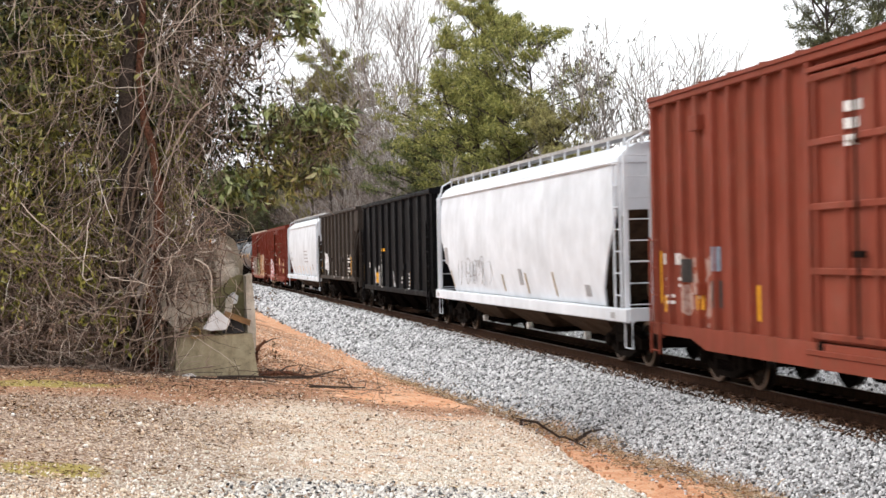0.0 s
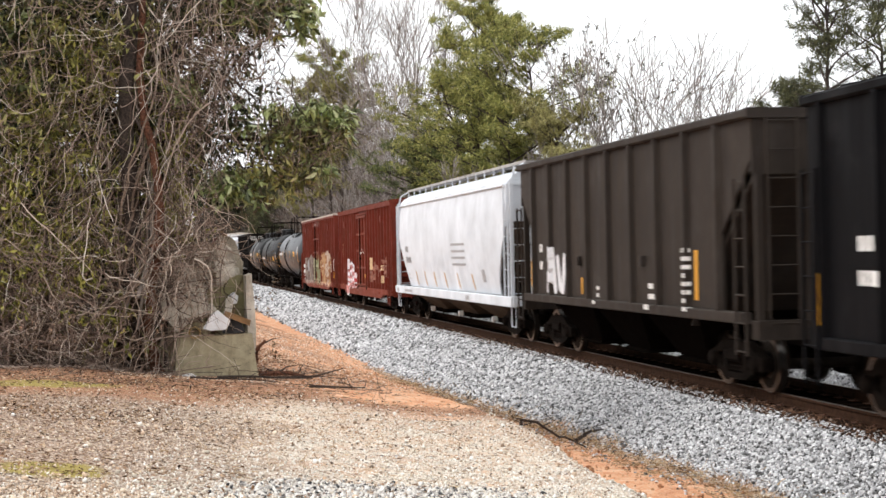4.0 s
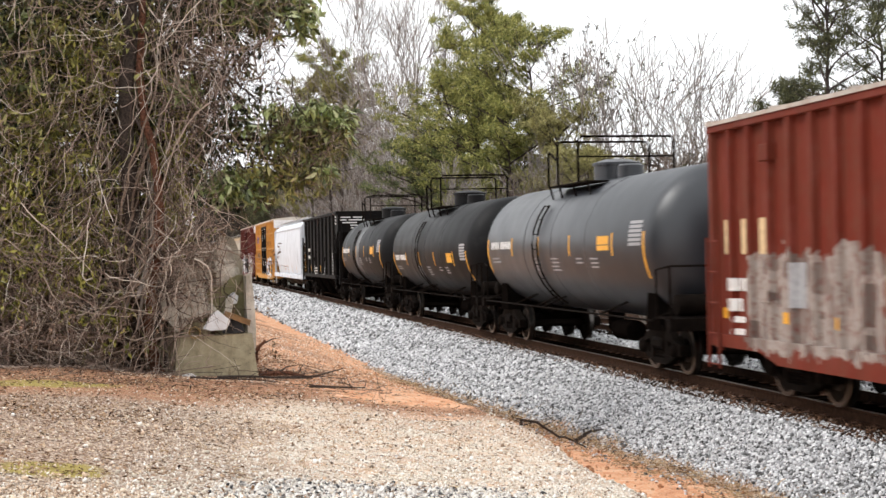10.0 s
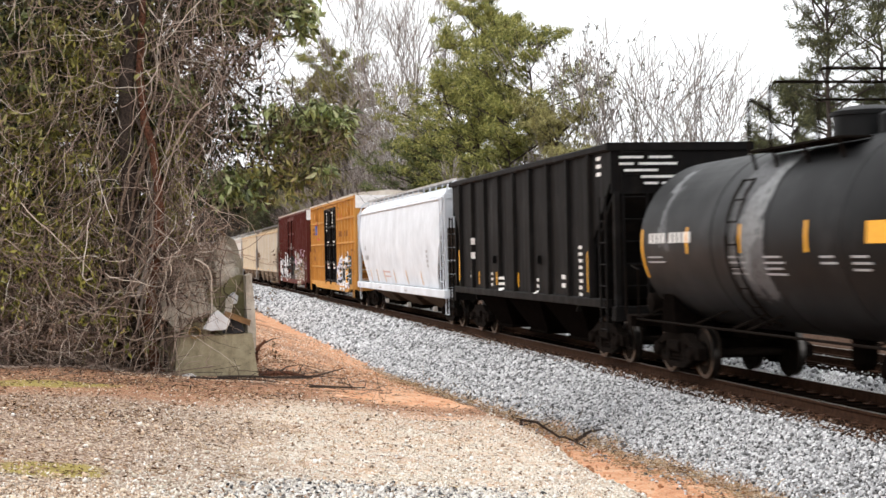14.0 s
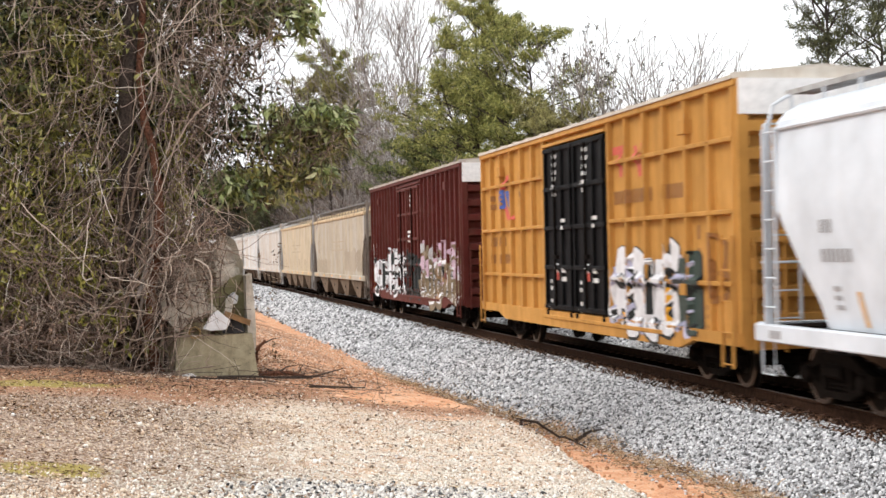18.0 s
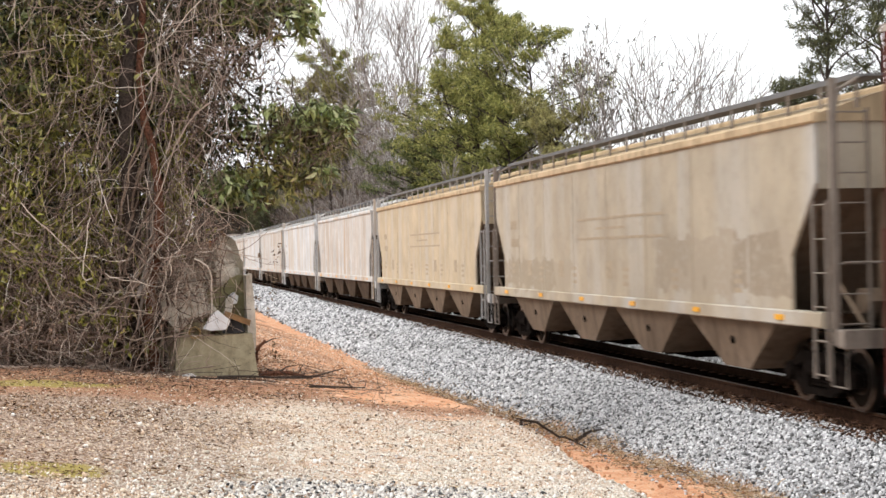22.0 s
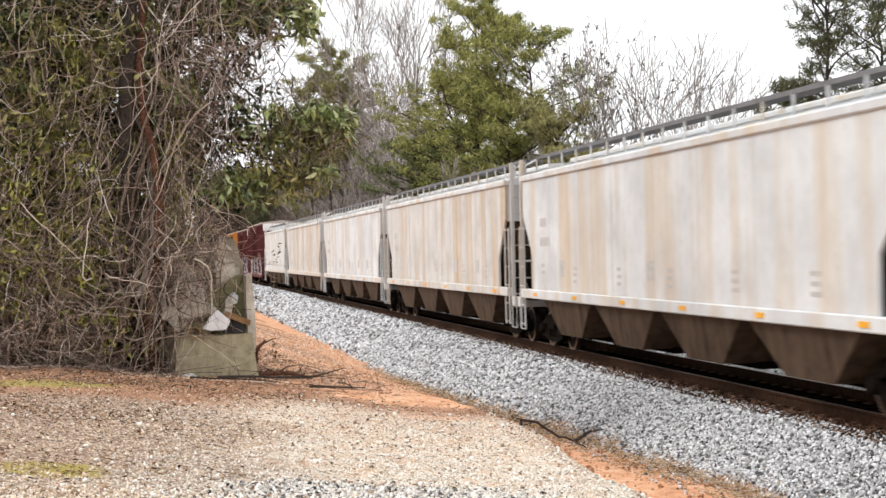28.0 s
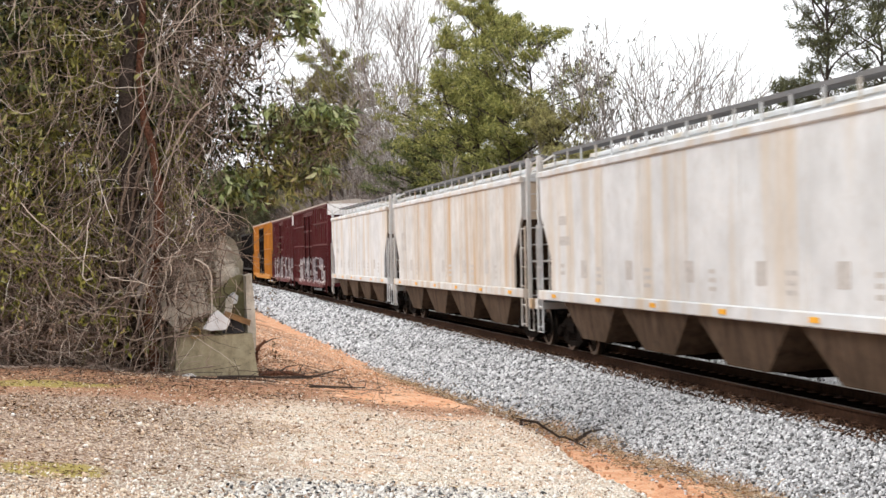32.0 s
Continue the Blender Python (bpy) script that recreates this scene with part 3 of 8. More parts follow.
SIDEFRAME = Shape()
for sx in (1,):
    SIDEFRAME.slab([(-1.16, 0.36), (-1.16, 0.56), (-0.84, 0.64), (-0.5, 0.80), (0.5, 0.80), (0.84, 0.64), (1.16, 0.56), (1.16, 0.36), (0.98, 0.36), (0.9, 0.52), (0.46, 0.64), (-0.46, 0.64), (-0.9, 0.52), (-0.98, 0.36)], -0.09, 0.09)
    SIDEFRAME.slab([(-0.92, 0.50), (-0.78, 0.30), (-0.42, 0.17), (0.42, 0.17), (0.78, 0.30), (0.92, 0.50), (0.80, 0.52), (0.66, 0.38), (0.36, 0.27), (-0.36, 0.27), (-0.66, 0.38), (-0.80, 0.52)], -0.08, 0.08)
    SIDEFRAME.slab([(-0.48, 0.2), (-0.34, 0.2), (-0.34, 0.7), (-0.48, 0.7)], -0.085, 0.085)
    SIDEFRAME.slab([(0.34, 0.2), (0.48, 0.2), (0.48, 0.7), (0.34, 0.7)], -0.085, 0.085)
SIDEFRAME = SIDEFRAME.mesh("sideframe", iron)
BOLSTER = Shape().box(-1.15, 1.15, -0.3, 0.3, 0.45, 0.66, 0.05).box(-0.35, 0.35, -0.35, 0.35, 0.66, 0.82, 0.05).box(-0.9, 0.9, -0.62, -0.52, 0.34, 0.46).box(-0.9, 0.9, 0.52, 0.62, 0.34, 0.46).mesh("bogie", iron)
SPRING = Shape().lathe([p for k in range(6) for p in ((0.28 + 0.06 * k, 0.06), (0.31 + 0.06 * k, 0.085))], "z", 10)
SPRING = SPRING.mesh("spring", iron)
BEARING = Shape().lathe([(-0.1, 0.13), (0.06, 0.13), (0.1, 0.1), (0.11, 0.04)], "x", 14).mesh("bearing_cap", iron, 30)
WHEEL = Shape().lathe([(-0.07, 0.12), (-0.08, 0.36), (-0.07, R_WHEEL - 0.06), (-0.07, R_WHEEL - 0.01), (0.03, R_WHEEL - 0.004), (0.06, R_WHEEL + 0.02), (0.075, R_WHEEL + 0.02), (0.075, R_WHEEL - 0.06), (0.03, 0.36), (0.06, 0.12)], "x", 28).mesh("wheel", wheel_mat, 35)
TREAD = Shape().lathe([(-0.074, R_WHEEL - 0.05), (-0.074, R_WHEEL - 0.006), (0.03, R_WHEEL)], "x", 28).mesh("tread", tread_mat, 35)
AXLE = Shape().lathe([(-1.05, 0.07), (-0.8, 0.09), (-0.6, 0.08), (0.6, 0.08), (0.8, 0.09), (1.05, 0.07)], "x", 12).mesh("wheelset", wheel_mat, 35)
BRAKE = Shape().box(-0.05, 0.05, -0.04, 0.04, 0.2, 0.62).mesh("brake_shoe", iron)
KNUCKLE = Shape().box(-0.1, 0.1, -0.75, 0.0, 0.76, 0.98, 0.03).box(-0.16, 0.12, -0.98, -0.72, 0.72, 1.0, 0.05).box(-0.2, -0.08, -1.05, -0.85, 0.74, 0.98, 0.04).mesh("coupler", iron)
HOSE = Shape().tube([(0.25, -0.5, 0.85), (0.28, -0.75, 0.62), (0.24, -0.95, 0.42), (0.2, -1.1, 0.5)], 0.025, 6).mesh("air_hose", shaded_grime)


def running_gear(car, half, centres):
    """Two bogies with their wheelsets, and a coupler and hose at each end."""
    for y in (-centres, centres):
        bog = part("bogie", BOLSTER, iron, car, at=(0, y, 0))
        for sx in (-1, 1):
            part("sideframe", SIDEFRAME, iron, bog, at=(sx * 1.0, 0, 0))
            for dy in (-0.2, 0, 0.2):
                part("spring", SPRING, iron, bog, at=(sx * 1.0, dy, 0))
            for dy in (-0.89, 0.89):
                part("bearing_cap", BEARING, iron, bog, at=(sx * 1.07, dy, R_WHEEL)).rotation_euler.z = 0 if sx > 0 else math.pi
                part("brake_shoe", BRAKE, iron, bog, at=(sx * 0.75, dy * 0.42, 0.06))
        for dy in (-0.89, 0.89):
            ws = part("wheelset", AXLE, wheel_mat, car, at=(0, y + dy, R_WHEEL))
            for sx in (-1, 1):
                w = part("wheel", WHEEL, wheel_mat, ws, at=(sx * 0.79, 0, 0))
                tr = part("tread", TREAD, tread_mat, ws, "bright worn tread of the wheel", at=(sx * 0.79, 0, 0))
                if sx > 0:
                    w.rotation_euler.z = tr.rotation_euler.z = math.pi
            WHEELSETS.append((ws, y + dy))
    for s in (-1, 1):
        for name, me in (("coupler", KNUCKLE), ("air_hose", HOSE)):
            part(name, me, iron, car, at=(0, s * half, 0)).rotation_euler.z = 0 if s < 0 else math.pi


RUNGS = {}


def ladder(car, x, y, z0, z1, width, along, mat, gap=0.36, out=0.05):
    """A ladder of two rails and single rungs; along 'y' on a side, 'x' on an end. Out: how far it stands off towards the outside."""
    sh = Shape()
    ends = ((0, -width / 2), (0, width / 2)) if along == "y" else ((-width / 2, 0), (width / 2, 0))
    for dx, dy in ends:
        sh.box(x + dx - 0.02, x + dx + 0.02, y + dy - 0.02, y + dy + 0.02, z0, z1, 0.006)
    lad = part("ladder", sh, mat, car)
    key = (along, width, mat.name)
    if key not in RUNGS:
        a, b = ((0, -width / 2, 0), (0, width / 2, 0)) if along == "y" else ((-width / 2, 0, 0), (width / 2, 0, 0))
        RUNGS[key] = Shape().tube([a, b], 0.014, 6).mesh("rung", mat)
    n = max(1, int((z1 - z0 - 0.1) / gap))
    for k in range(n + 1):
        part("rung", RUNGS[key], mat, lad, at=(x, y, z0 + 0.06 + k * (z1 - z0 - 0.12) / n))
    return lad


def rail(car, name, pts, mat, r=0.016):
    return part(name, Shape().tube(pts, r, 6), mat, car)


def marks(car, rows, mat, x):
    """Rows of plain bars where unreadable stencilled lettering stands: (y, z, width, height)."""
    for y, z, w, h in rows:
        if car.name in SKIN:
            paint_patch(car, "stencil_bar", y - w / 2, y + w / 2, z - h / 2, z + h / 2, 0.0, mat)
            continue
        part("stencil_bar", Shape().box(x - 0.003, x, y - w / 2, y + w / 2, z - h / 2, z + h / 2), mat, car)


def letter_rows(y, z, chars, h, lines, step, gap=0.35):
    """Small blocks set out like short lines of stencilled letters."""
    r = random.Random(int(y * 77 + z * 131 + chars))
    out = []
    for k in range(lines):
        if h <= 0.125:
            w = chars * h * 0.75 * r.uniform(0.8, 1.0)
            out.append((y - w / 2, z - k * step, w, h * 0.8))
            continue
        for c in range(chars - r.choice((0, 0, 1))):
            out.append((y - c * h * (0.62 + gap * 0.4), z - k * step, h * 0.55, h))
    return out


def car_at(name, label, category, group, where, half, centres):
    car = thing(name, label, category, group)
    CAR_ROWS.append((car, where))
    running_gear(car, half, centres)
    return car


# ---------------------------------------------------------------- boxcars
def boxcar(where, length, eave, sill, mat, label, door=(3.05, 1), door_mat=None, ribs=7, roof_mat=None, corrugations=8, top_band=None, waist=(), group="boxcars of the freight train"):
    L = length / 2
    car = car_at("boxcar", label, "boxcar", group, where, L + 0.25, L - 2.3)
    door_mat, roof_mat = door_mat or mat, roof_mat or mat
    part("body", Shape().box(-1.44, 1.44, -L + 0.12, L - 0.12, sill + 0.12, eave - 0.02, 0.02), mat, car)
    part("underframe", Shape().box(-0.35, 0.35, -L + 0.1, L - 0.1, 0.62, sill + 0.12).box(-1.2, 1.2, -L * 0.5, -L * 0.5 + 0.2, 0.75, sill + 0.12).box(-1.2, 1.2, L * 0.5 - 0.2, L * 0.5, 0.75, sill + 0.12), shaded_grime, car)
    part("brake_cylinder", Shape().lathe([(-0.5, 0.14), (0.3, 0.14), (0.45, 0.05)], "y", 12, (-0.6, 1.2, 0.55)), shaded_grime, car)
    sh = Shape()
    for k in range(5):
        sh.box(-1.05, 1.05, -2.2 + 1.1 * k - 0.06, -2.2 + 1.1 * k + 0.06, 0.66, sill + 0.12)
    part("crossbearers", sh, shaded_grime, car)
    # roof sheet with raised seams
    rise = 0.15
    part("roof", Shape().prism([(-1.58, eave - 0.06), (-1.58, eave), (0, eave + rise), (1.58, eave), (1.58, eave - 0.06)], -L, L), roof_mat, car)
    seam = Shape().prism([(-1.57, eave), (-1.57, eave + 0.035), (0, eave + rise + 0.035), (1.57, eave + 0.035), (1.57, eave)], -0.03, 0.03).mesh("roof_seam", roof_mat)
    n = int(length / 1.25)
    for k in range(n + 1):
        part("roof_seam", seam, roof_mat, car, at=(0, -L + 0.05 + k * (length - 0.1) / n, 0))
    dw, dn = door
    d0, d1 = -dw / 2, dw / 2
    for sx in (-1, 1):
        a, b = (1.44, 1.555) if sx > 0 else (-1.555, -1.44)
        part("top_chord", Shape().box(a, b, -L, L, eave - 0.17, eave - 0.05, 0.015), mat, car)
        low = 0.16
        pts = [(-L, sill), (-L + 2.0, sill), (-L + 2.7, sill - low), (L - 2.7, sill - low), (L - 2.0, sill), (L, sill), (L, sill + 0.2), (-L, sill + 0.2)]
        part("side_sill", Shape().slab(pts, a, b), mat, car)
        rib = Shape()
        z0, z1 = sill + 0.2, eave - 0.17
        o = sx * 1.44
        t = sx * 1.545
        rib.add([(o, -0.07, z0), (t, -0.05, z0), (t, 0.05, z0), (o, 0.07, z0), (o, -0.07, z1), (t, -0.05, z1), (t, 0.05, z1), (o, 0.07, z1)],
                [(0, 1, 5, 4), (1, 2, 6, 5), (2, 3, 7, 6), (0, 3, 2, 1), (4, 5, 6, 7)])
        rib = rib.mesh("rib", mat)
        for e0, e1 in ((-L + 0.12, d0 - 0.12), (d1 + 0.12, L - 0.12)):
            for k in range(ribs + 1):
                y = e0 + k * (e1 - e0) / ribs
                if sx > 0:
                    part("rib", rib, mat, car, at=(0, y, 0))
                else:
                    part("rib", Shape().add([(o, y - 0.07, z0), (t, y - 0.05, z0), (t, y + 0.05, z0), (o, y + 0.07, z0), (o, y - 0.07, z1), (t, y - 0.05, z1), (t, y + 0.05, z1), (o, y + 0.07, z1)],
                                            [(0, 1, 5, 4), (1, 2, 6, 5), (2, 3, 7, 6), (0, 3, 2, 1), (4, 5, 6, 7)]), mat, car)
        for z in waist:
            for e0, e1 in ((-L + 0.1, d0 - 0.1), (d1 + 0.1, L - 0.1)):
                part("waist_rail", Shape().box(min(o, sx * 1.545), max(o, sx * 1.545), e0, e1, z - 0.04, z + 0.04, 0.012), mat, car)
        # sliding doors with rails, stiles and lock gear
        for k in range(dn):
            y0, y1 = d0 + k * dw / dn + 0.03, d0 + (k + 1) * dw / dn - 0.03
            zb, zt = sill + 0.22, eave - 0.34
            p, q = sx * 1.45, sx * 1.52
            dr = part("door", Shape().box(min(p, q), max(p, q), y0, y1, zb, zt, 0.015), door_mat, car)
            q2 = sx * 1.585
            for j in range(5):
                z = zb + 0.08 + j * (zt - zb - 0.16) / 4
                part("door_rail", Shape().box(min(q, q2), max(q, q2), y0 + 0.02, y1 - 0.02, z - 0.05, z + 0.05, 0.015), door_mat, dr)
            for j in (0.06, 0.36, 0.64, 0.94):
                y = y0 + j * (y1 - y0)
                part("door_stile", Shape().box(min(q, q2), max(q, q2) - 0.0, y - 0.035, y + 0.035, zb + 0.05, zt - 0.05), door_mat, dr)
            rail(dr, "lock_bar", [(sx * 1.63, (y0 + y1) / 2, zb + 0.1), (sx * 1.63, (y0 + y1) / 2, zt - 0.1)], iron, 0.022)
            part("door_latch", Shape().box(min(q2, sx * 1.65), max(q2, sx * 1.65), (y0 + y1) / 2 - 0.16, (y0 + y1) / 2 + 0.12, zb + 1.15, zb + 1.24, 0.01), iron, dr)
            for yy in (y0 + 0.2, y1 - 0.2):
                part("door_roller", Shape().lathe([(q * sx - 0.02, 0.09), (q * sx + 0.05, 0.09)], "x", 10, (0, yy, zb - 0.08)) if sx > 0 else Shape().lathe([(-q * sx - 0.05, 0.09), (-q * sx + 0.02, 0.09)], "x", 10, (0, yy, zb - 0.08)), iron, dr)
        part("door_track", Shape().box(min(o, sx * 1.58), max(o, sx * 1.58), -L * 0.62, d1 + 0.2, sill + 0.02, sill + 0.1, 0.01), mat, car)
        part("door_hood", Shape().box(min(o, sx * 1.575), max(o, sx * 1.575), d0 - 0.05, d1 + 0.05, eave - 0.33, eave - 0.26, 0.01), mat, car)
        for y in (-L + 2.35, L - 2.35):
            part("tack_board", Shape().box(min(o, sx * 1.58), max(o, sx * 1.58), y - 0.17, y + 0.17, eave - 0.75, eave - 0.5, 0.01), mat, car)
            part("tack_board", Shape().box(min(o, sx * 1.58), max(o, sx * 1.58), y - 0.1, y + 0.2, sill + 0.75, sill + 0.95, 0.01), mat, car)
        for s in (-1, 1):
            ladder(car, sx * 1.6, s * (L - 0.3), sill - 0.35, sill + 1.75, 0.45, "y", mat, 0.42)
    spans = ((-L + 0.12, d0 - 0.12), (d1 + 0.12, L - 0.12))
    rib_at = [e0 + k * (e1 - e0) / ribs for e0, e1 in spans for k in range(ribs + 1)]
    zb, zt = sill + 0.22, eave - 0.34
    stile_at = [d0 + k * dw / dn + 0.03 + j * (dw / dn - 0.06) for k in range(dn) for j in (0.06, 0.36, 0.64, 0.94)]
    rail_at = [zb + 0.08 + j * (zt - zb - 0.16) / 4 for j in range(5)]

    def skin(y, z):
        if z < sill + 0.21:
            return 1.558
        if d0 < y < d1:
            return 1.588 if min(abs(y - v) for v in stile_at) < 0.05 or min(abs(z - v) for v in rail_at) < 0.06 else 1.523
        if min(abs(y - v) for v in rib_at) < 0.078 or any(abs(z - v) < 0.05 for v in waist):
            return 1.547
        return 1.442
    SKIN[car.name] = skin
    # corrugated ends with corner posts
    for s in (-1, 1):
        y, yo = s * (L - 0.10), s * (L + 0.06)
        h = (eave - sill - 0.35) / corrugations
        for k in range(corrugations):
            z = sill + 0.28 + k * h
            sh = Shape()
            pts = [(y, z), (yo, z + h * 0.12), (yo, z + h * 0.5), (y, z + h * 0.62)]
            sh.slab(pts, -1.36, 1.36)
            part("end_corrugation", sh, mat, car)
        for x in (-1.42, 1.42):
            part("corner_post", Shape().box(x - 0.09, x + 0.09, min(y, yo), max(y, yo), sill, eave - 0.06, 0.02), mat, car)
        part("end_sill", Shape().box(-1.45, 1.45, min(y, yo) - 0.02, max(y, yo) + 0.02, sill - 0.05, sill + 0.25, 0.02), mat, car)
        ladder(car, -1.05, s * (L + 0.12), sill - 0.1, sill + 1.7, 0.5, "x", mat, 0.42)
        ladder(car, 1.05, s * (L + 0.12), sill - 0.1, eave - 0.2, 0.5, "x", mat, 0.42)
        part("end_platform", Shape().box(-0.5, 0.9, min(yo, s * (L + 0.38)), max(yo, s * (L + 0.38)), 1.05, 1.09), iron, car)
        if top_band:
            part("height_band", Shape().box(-1.5, 1.5, min(y, s * (L + 0.075)), max(y, s * (L + 0.075)), eave - 0.62, eave - 0.06, 0.01), top_band, car, "white-painted band across the top of the end")
    return car


# ---------------------------------------------------------------- covered hoppers
def covered_hopper(where, length, mat, under, label, bays=4, curved=False, sill=(1.2, 1.42), eave=4.05, top=4.5, roof_mat=None, walk_mat=None, bay_taper=0.55, reflectors=True, frame_mat=None):
    """Length over the end posts. Thin sides cut away at the ends, slope sheets behind, funnels below, a roof with hatches and running boards."""
    L = length / 2
    car = car_at("covered_hopper", label, "covered hopper", "covered hopper cars of the freight train", where, L + 0.1, L - 1.75)
    roof_mat, walk_mat, frame_mat = roof_mat or mat, walk_mat or iron, frame_mat or mat
    body = L - 0.75
    s0, s1 = sill
    W = 1.52
    for sx in (-1, 1):
        sh = Shape()
        if curved:
            # a side that bellies out, in strips up the height
            outline = []
            steps = 8
            rows = []
            for k in range(steps + 1):
                z = s1 + (eave - s1) * k / steps
                cut = 0.0 if z > 3.0 else min(1.35, (3.0 - z) * 0.85)
                x = sx * (W - 0.17 * ((z - 2.9) / 1.6) ** 2)
                rows.append((x, -body + cut, body - cut, z))
            v, f = [], []
            for x, ya, yb, z in rows:
                v += [(x, ya, z), (x, yb, z), (x - sx * 0.04, ya, z), (x - sx * 0.04, yb, z)]
            for k in range(steps):
                a = 4 * k
                f += [(a, a + 1, a + 5, a + 4), (a + 2, a + 6, a + 7, a + 3), (a, a + 4, a + 6, a + 2), (a + 1, a + 3, a + 7, a + 5)]
            sh.add(v, f)
        else:
            pts = [(-body, eave), (-body, 3.2), (-body + 0.85, 2.2), (-body + 0.85, s1 - 0.02), (body - 0.85, s1 - 0.02), (body - 0.85, 2.2), (body, 3.2), (body, eave)]
            sh.slab(pts, min(sx * W, sx * (W - 0.05)), max(sx * W, sx * (W - 0.05)))
        part("side", sh, mat, car, smooth=35 if curved else False)
        a, b = sorted((sx * (W + 0.04), sx * (W - 0.14)))
        part("side_sill", Shape().box(a, b, -L + (0.05 if curved else 0.55), L - (0.05 if curved else 0.55), s0, s1, 0.02), frame_mat if curved else mat, car)
        if not curved:
            a, b = sorted((sx * (W + 0.05), sx * (W - 0.05)))
            part("roof_edge", Shape().box(a, b, -body - 0.05, body + 0.05, eave - 0.02, eave + 0.13, 0.025), roof_mat, car)
            seam = Shape().box(min(sx * W, sx * (W + 0.006)), max(sx * W, sx * (W + 0.006)), -0.025, 0.025, s1, eave - 0.02).mesh("side_seam", mat)
            for k in range(1, 8):
                part("side_seam", seam, mat, car, at=(0, -body + k * body / 4, 0))
        else:
            for k in range(3):
                z = eave - 0.02 + 0.10 * k
                x = sx * (W - 0.06 - 0.10 * k)
                rail(car, "roof_bead", [(x, -body - 0.02, z), (x, body + 0.02, z)], roof_mat, 0.034)
    if curved:
        SKIN[car.name] = lambda y, z: W + 0.042 if z < s1 else W - 0.17 * ((z - 2.9) / 1.6) ** 2 + 0.003
    # roof
    if curved:
        prof = [(-1.45, eave - 0.03), (-1.43, eave + 0.08), (-1.3, eave + 0.22), (-1.05, eave + 0.36), (-0.6, top - 0.04), (0, top), (0.6, top - 0.04), (1.05, eave + 0.36), (1.3, eave + 0.22), (1.43, eave + 0.08), (1.45, eave - 0.03)]
    else:
        prof = [(-1.5, eave), (-1.5, eave + 0.1), (-0.5, top - 0.03), (0, top), (0.5, top - 0.03), (1.5, eave + 0.1), (1.5, eave)]
    part("roof", Shape().prism(prof, -body - 0.03, body + 0.03), roof_mat, car, smooth=30)
    n = max(4, int(length / 3.2))
    for k in range(n):
        y = -body + (k + 0.5) * 2 * body / n
        part("hatch_cover", Shape().box(-0.32, 0.32, y - body / n + 0.08, y + body / n - 0.08, top - 0.02, top + 0.1, 0.03), roof_mat, car)
    for sx in (-1, 1):
        zw = top + 0.12
        a, b = sorted((sx * 0.62, sx * 1.05))
        part("running_board", Shape().box(a, b, -L + 0.25, L - 0.25, zw, zw + 0.03), walk_mat, car)
        x1 = sx * 1.05
        rl = part("running_board_edge", Shape().box(min(x1, x1 + sx * 0.02), max(x1, x1 + sx * 0.02), -L + 0.25, L - 0.25, zw - 0.02, zw + 0.055), walk_mat, car)
        zf = (eave + 0.3) if curved else (eave + 0.15)
        br = Shape().slab([(-0.03, zf), (0.03, zf), (0.03, zw), (-0.03, zw)], min(sx * 1.04, sx * 1.07), max(sx * 1.04, sx * 1.07)).mesh("board_bracket", frame_mat)
        m = int(length / 1.15)
        for k in range(m + 1):
            part("board_bracket", br, frame_mat, car, at=(0, -L + 0.4 + k * (length - 0.8) / m, 0))
    # ends: upper wall, slope sheet, platform, posts and ladders
    for s in (-1, 1):
        y = s * body
        part("end_wall", Shape().box(-1.46, 1.46, min(y, y - s * 0.05), max(y, y - s * 0.05), 3.12, eave + 0.02), mat, car)
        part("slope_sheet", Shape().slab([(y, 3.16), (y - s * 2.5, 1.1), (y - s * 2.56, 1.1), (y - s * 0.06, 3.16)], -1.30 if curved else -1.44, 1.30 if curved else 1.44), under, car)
        part("end_sill", Shape().box(-1.5, 1.5, min(s * L, s * (L - 0.22)), max(s * L, s * (L - 0.22)), 0.95, 1.2, 0.02), frame_mat, car)
        part("centre_sill", Shape().box(-0.3, 0.3, min(s * L, s * (L - 3.4)), max(s * L, s * (L - 3.4)), 0.72, 1.1, 0.02), shaded_grime, car)
        part("platform_grating", Shape().box(-1.4, 1.4, min(s * (L - 0.2), s * (L - 1.1)), max(s * (L - 0.2), s * (L - 1.1)), 1.14, 1.17), iron, car)
        for x in (-1.44, 1.44):
            part("corner_post", Shape().box(x - 0.045, x + 0.045, min(s * (L - 0.3), s * (L - 0.4)), max(s * (L - 0.3), s * (L - 0.4)), 0.98, top + 0.1 if not curved else eave + 0.1, 0.02), frame_mat, car)
            rail(car, "roof_strut", [(x, s * (L - 0.35), eave - 0.05), (x * 0.93, s * (L - 0.36), top - 0.05), (x * 0.7, s * (L - 0.36), top + 0.13)], frame_mat, 0.03)
            if not curved:
                rail(car, "diagonal_brace", [(x * 0.7, s * (L - 0.35), 1.2), (x * 0.7, s * (body - 0.75), 2.05)], under, 0.035)
            part("side_step", Shape().tube([(x, s * (L - 0.05), 1.0), (x, s * (L - 0.05), 0.42), (x, s * (L - 0.5), 0.42), (x, s * (L - 0.5), 1.0)], 0.02, 6), frame_mat, car)
        ladder(car, -1.53, s * (L - 0.62), 0.5 if not curved else 0.95, 2.95 if not curved else eave, 0.42, "y", frame_mat, 0.4)
        ladder(car, 1.53, s * (L - 0.62), 0.95, 2.95, 0.42, "y", frame_mat, 0.4)
        ladder(car, -1.18, s * (L - 0.35), 1.2, eave + 0.15, 0.48, "x", frame_mat, 0.4)
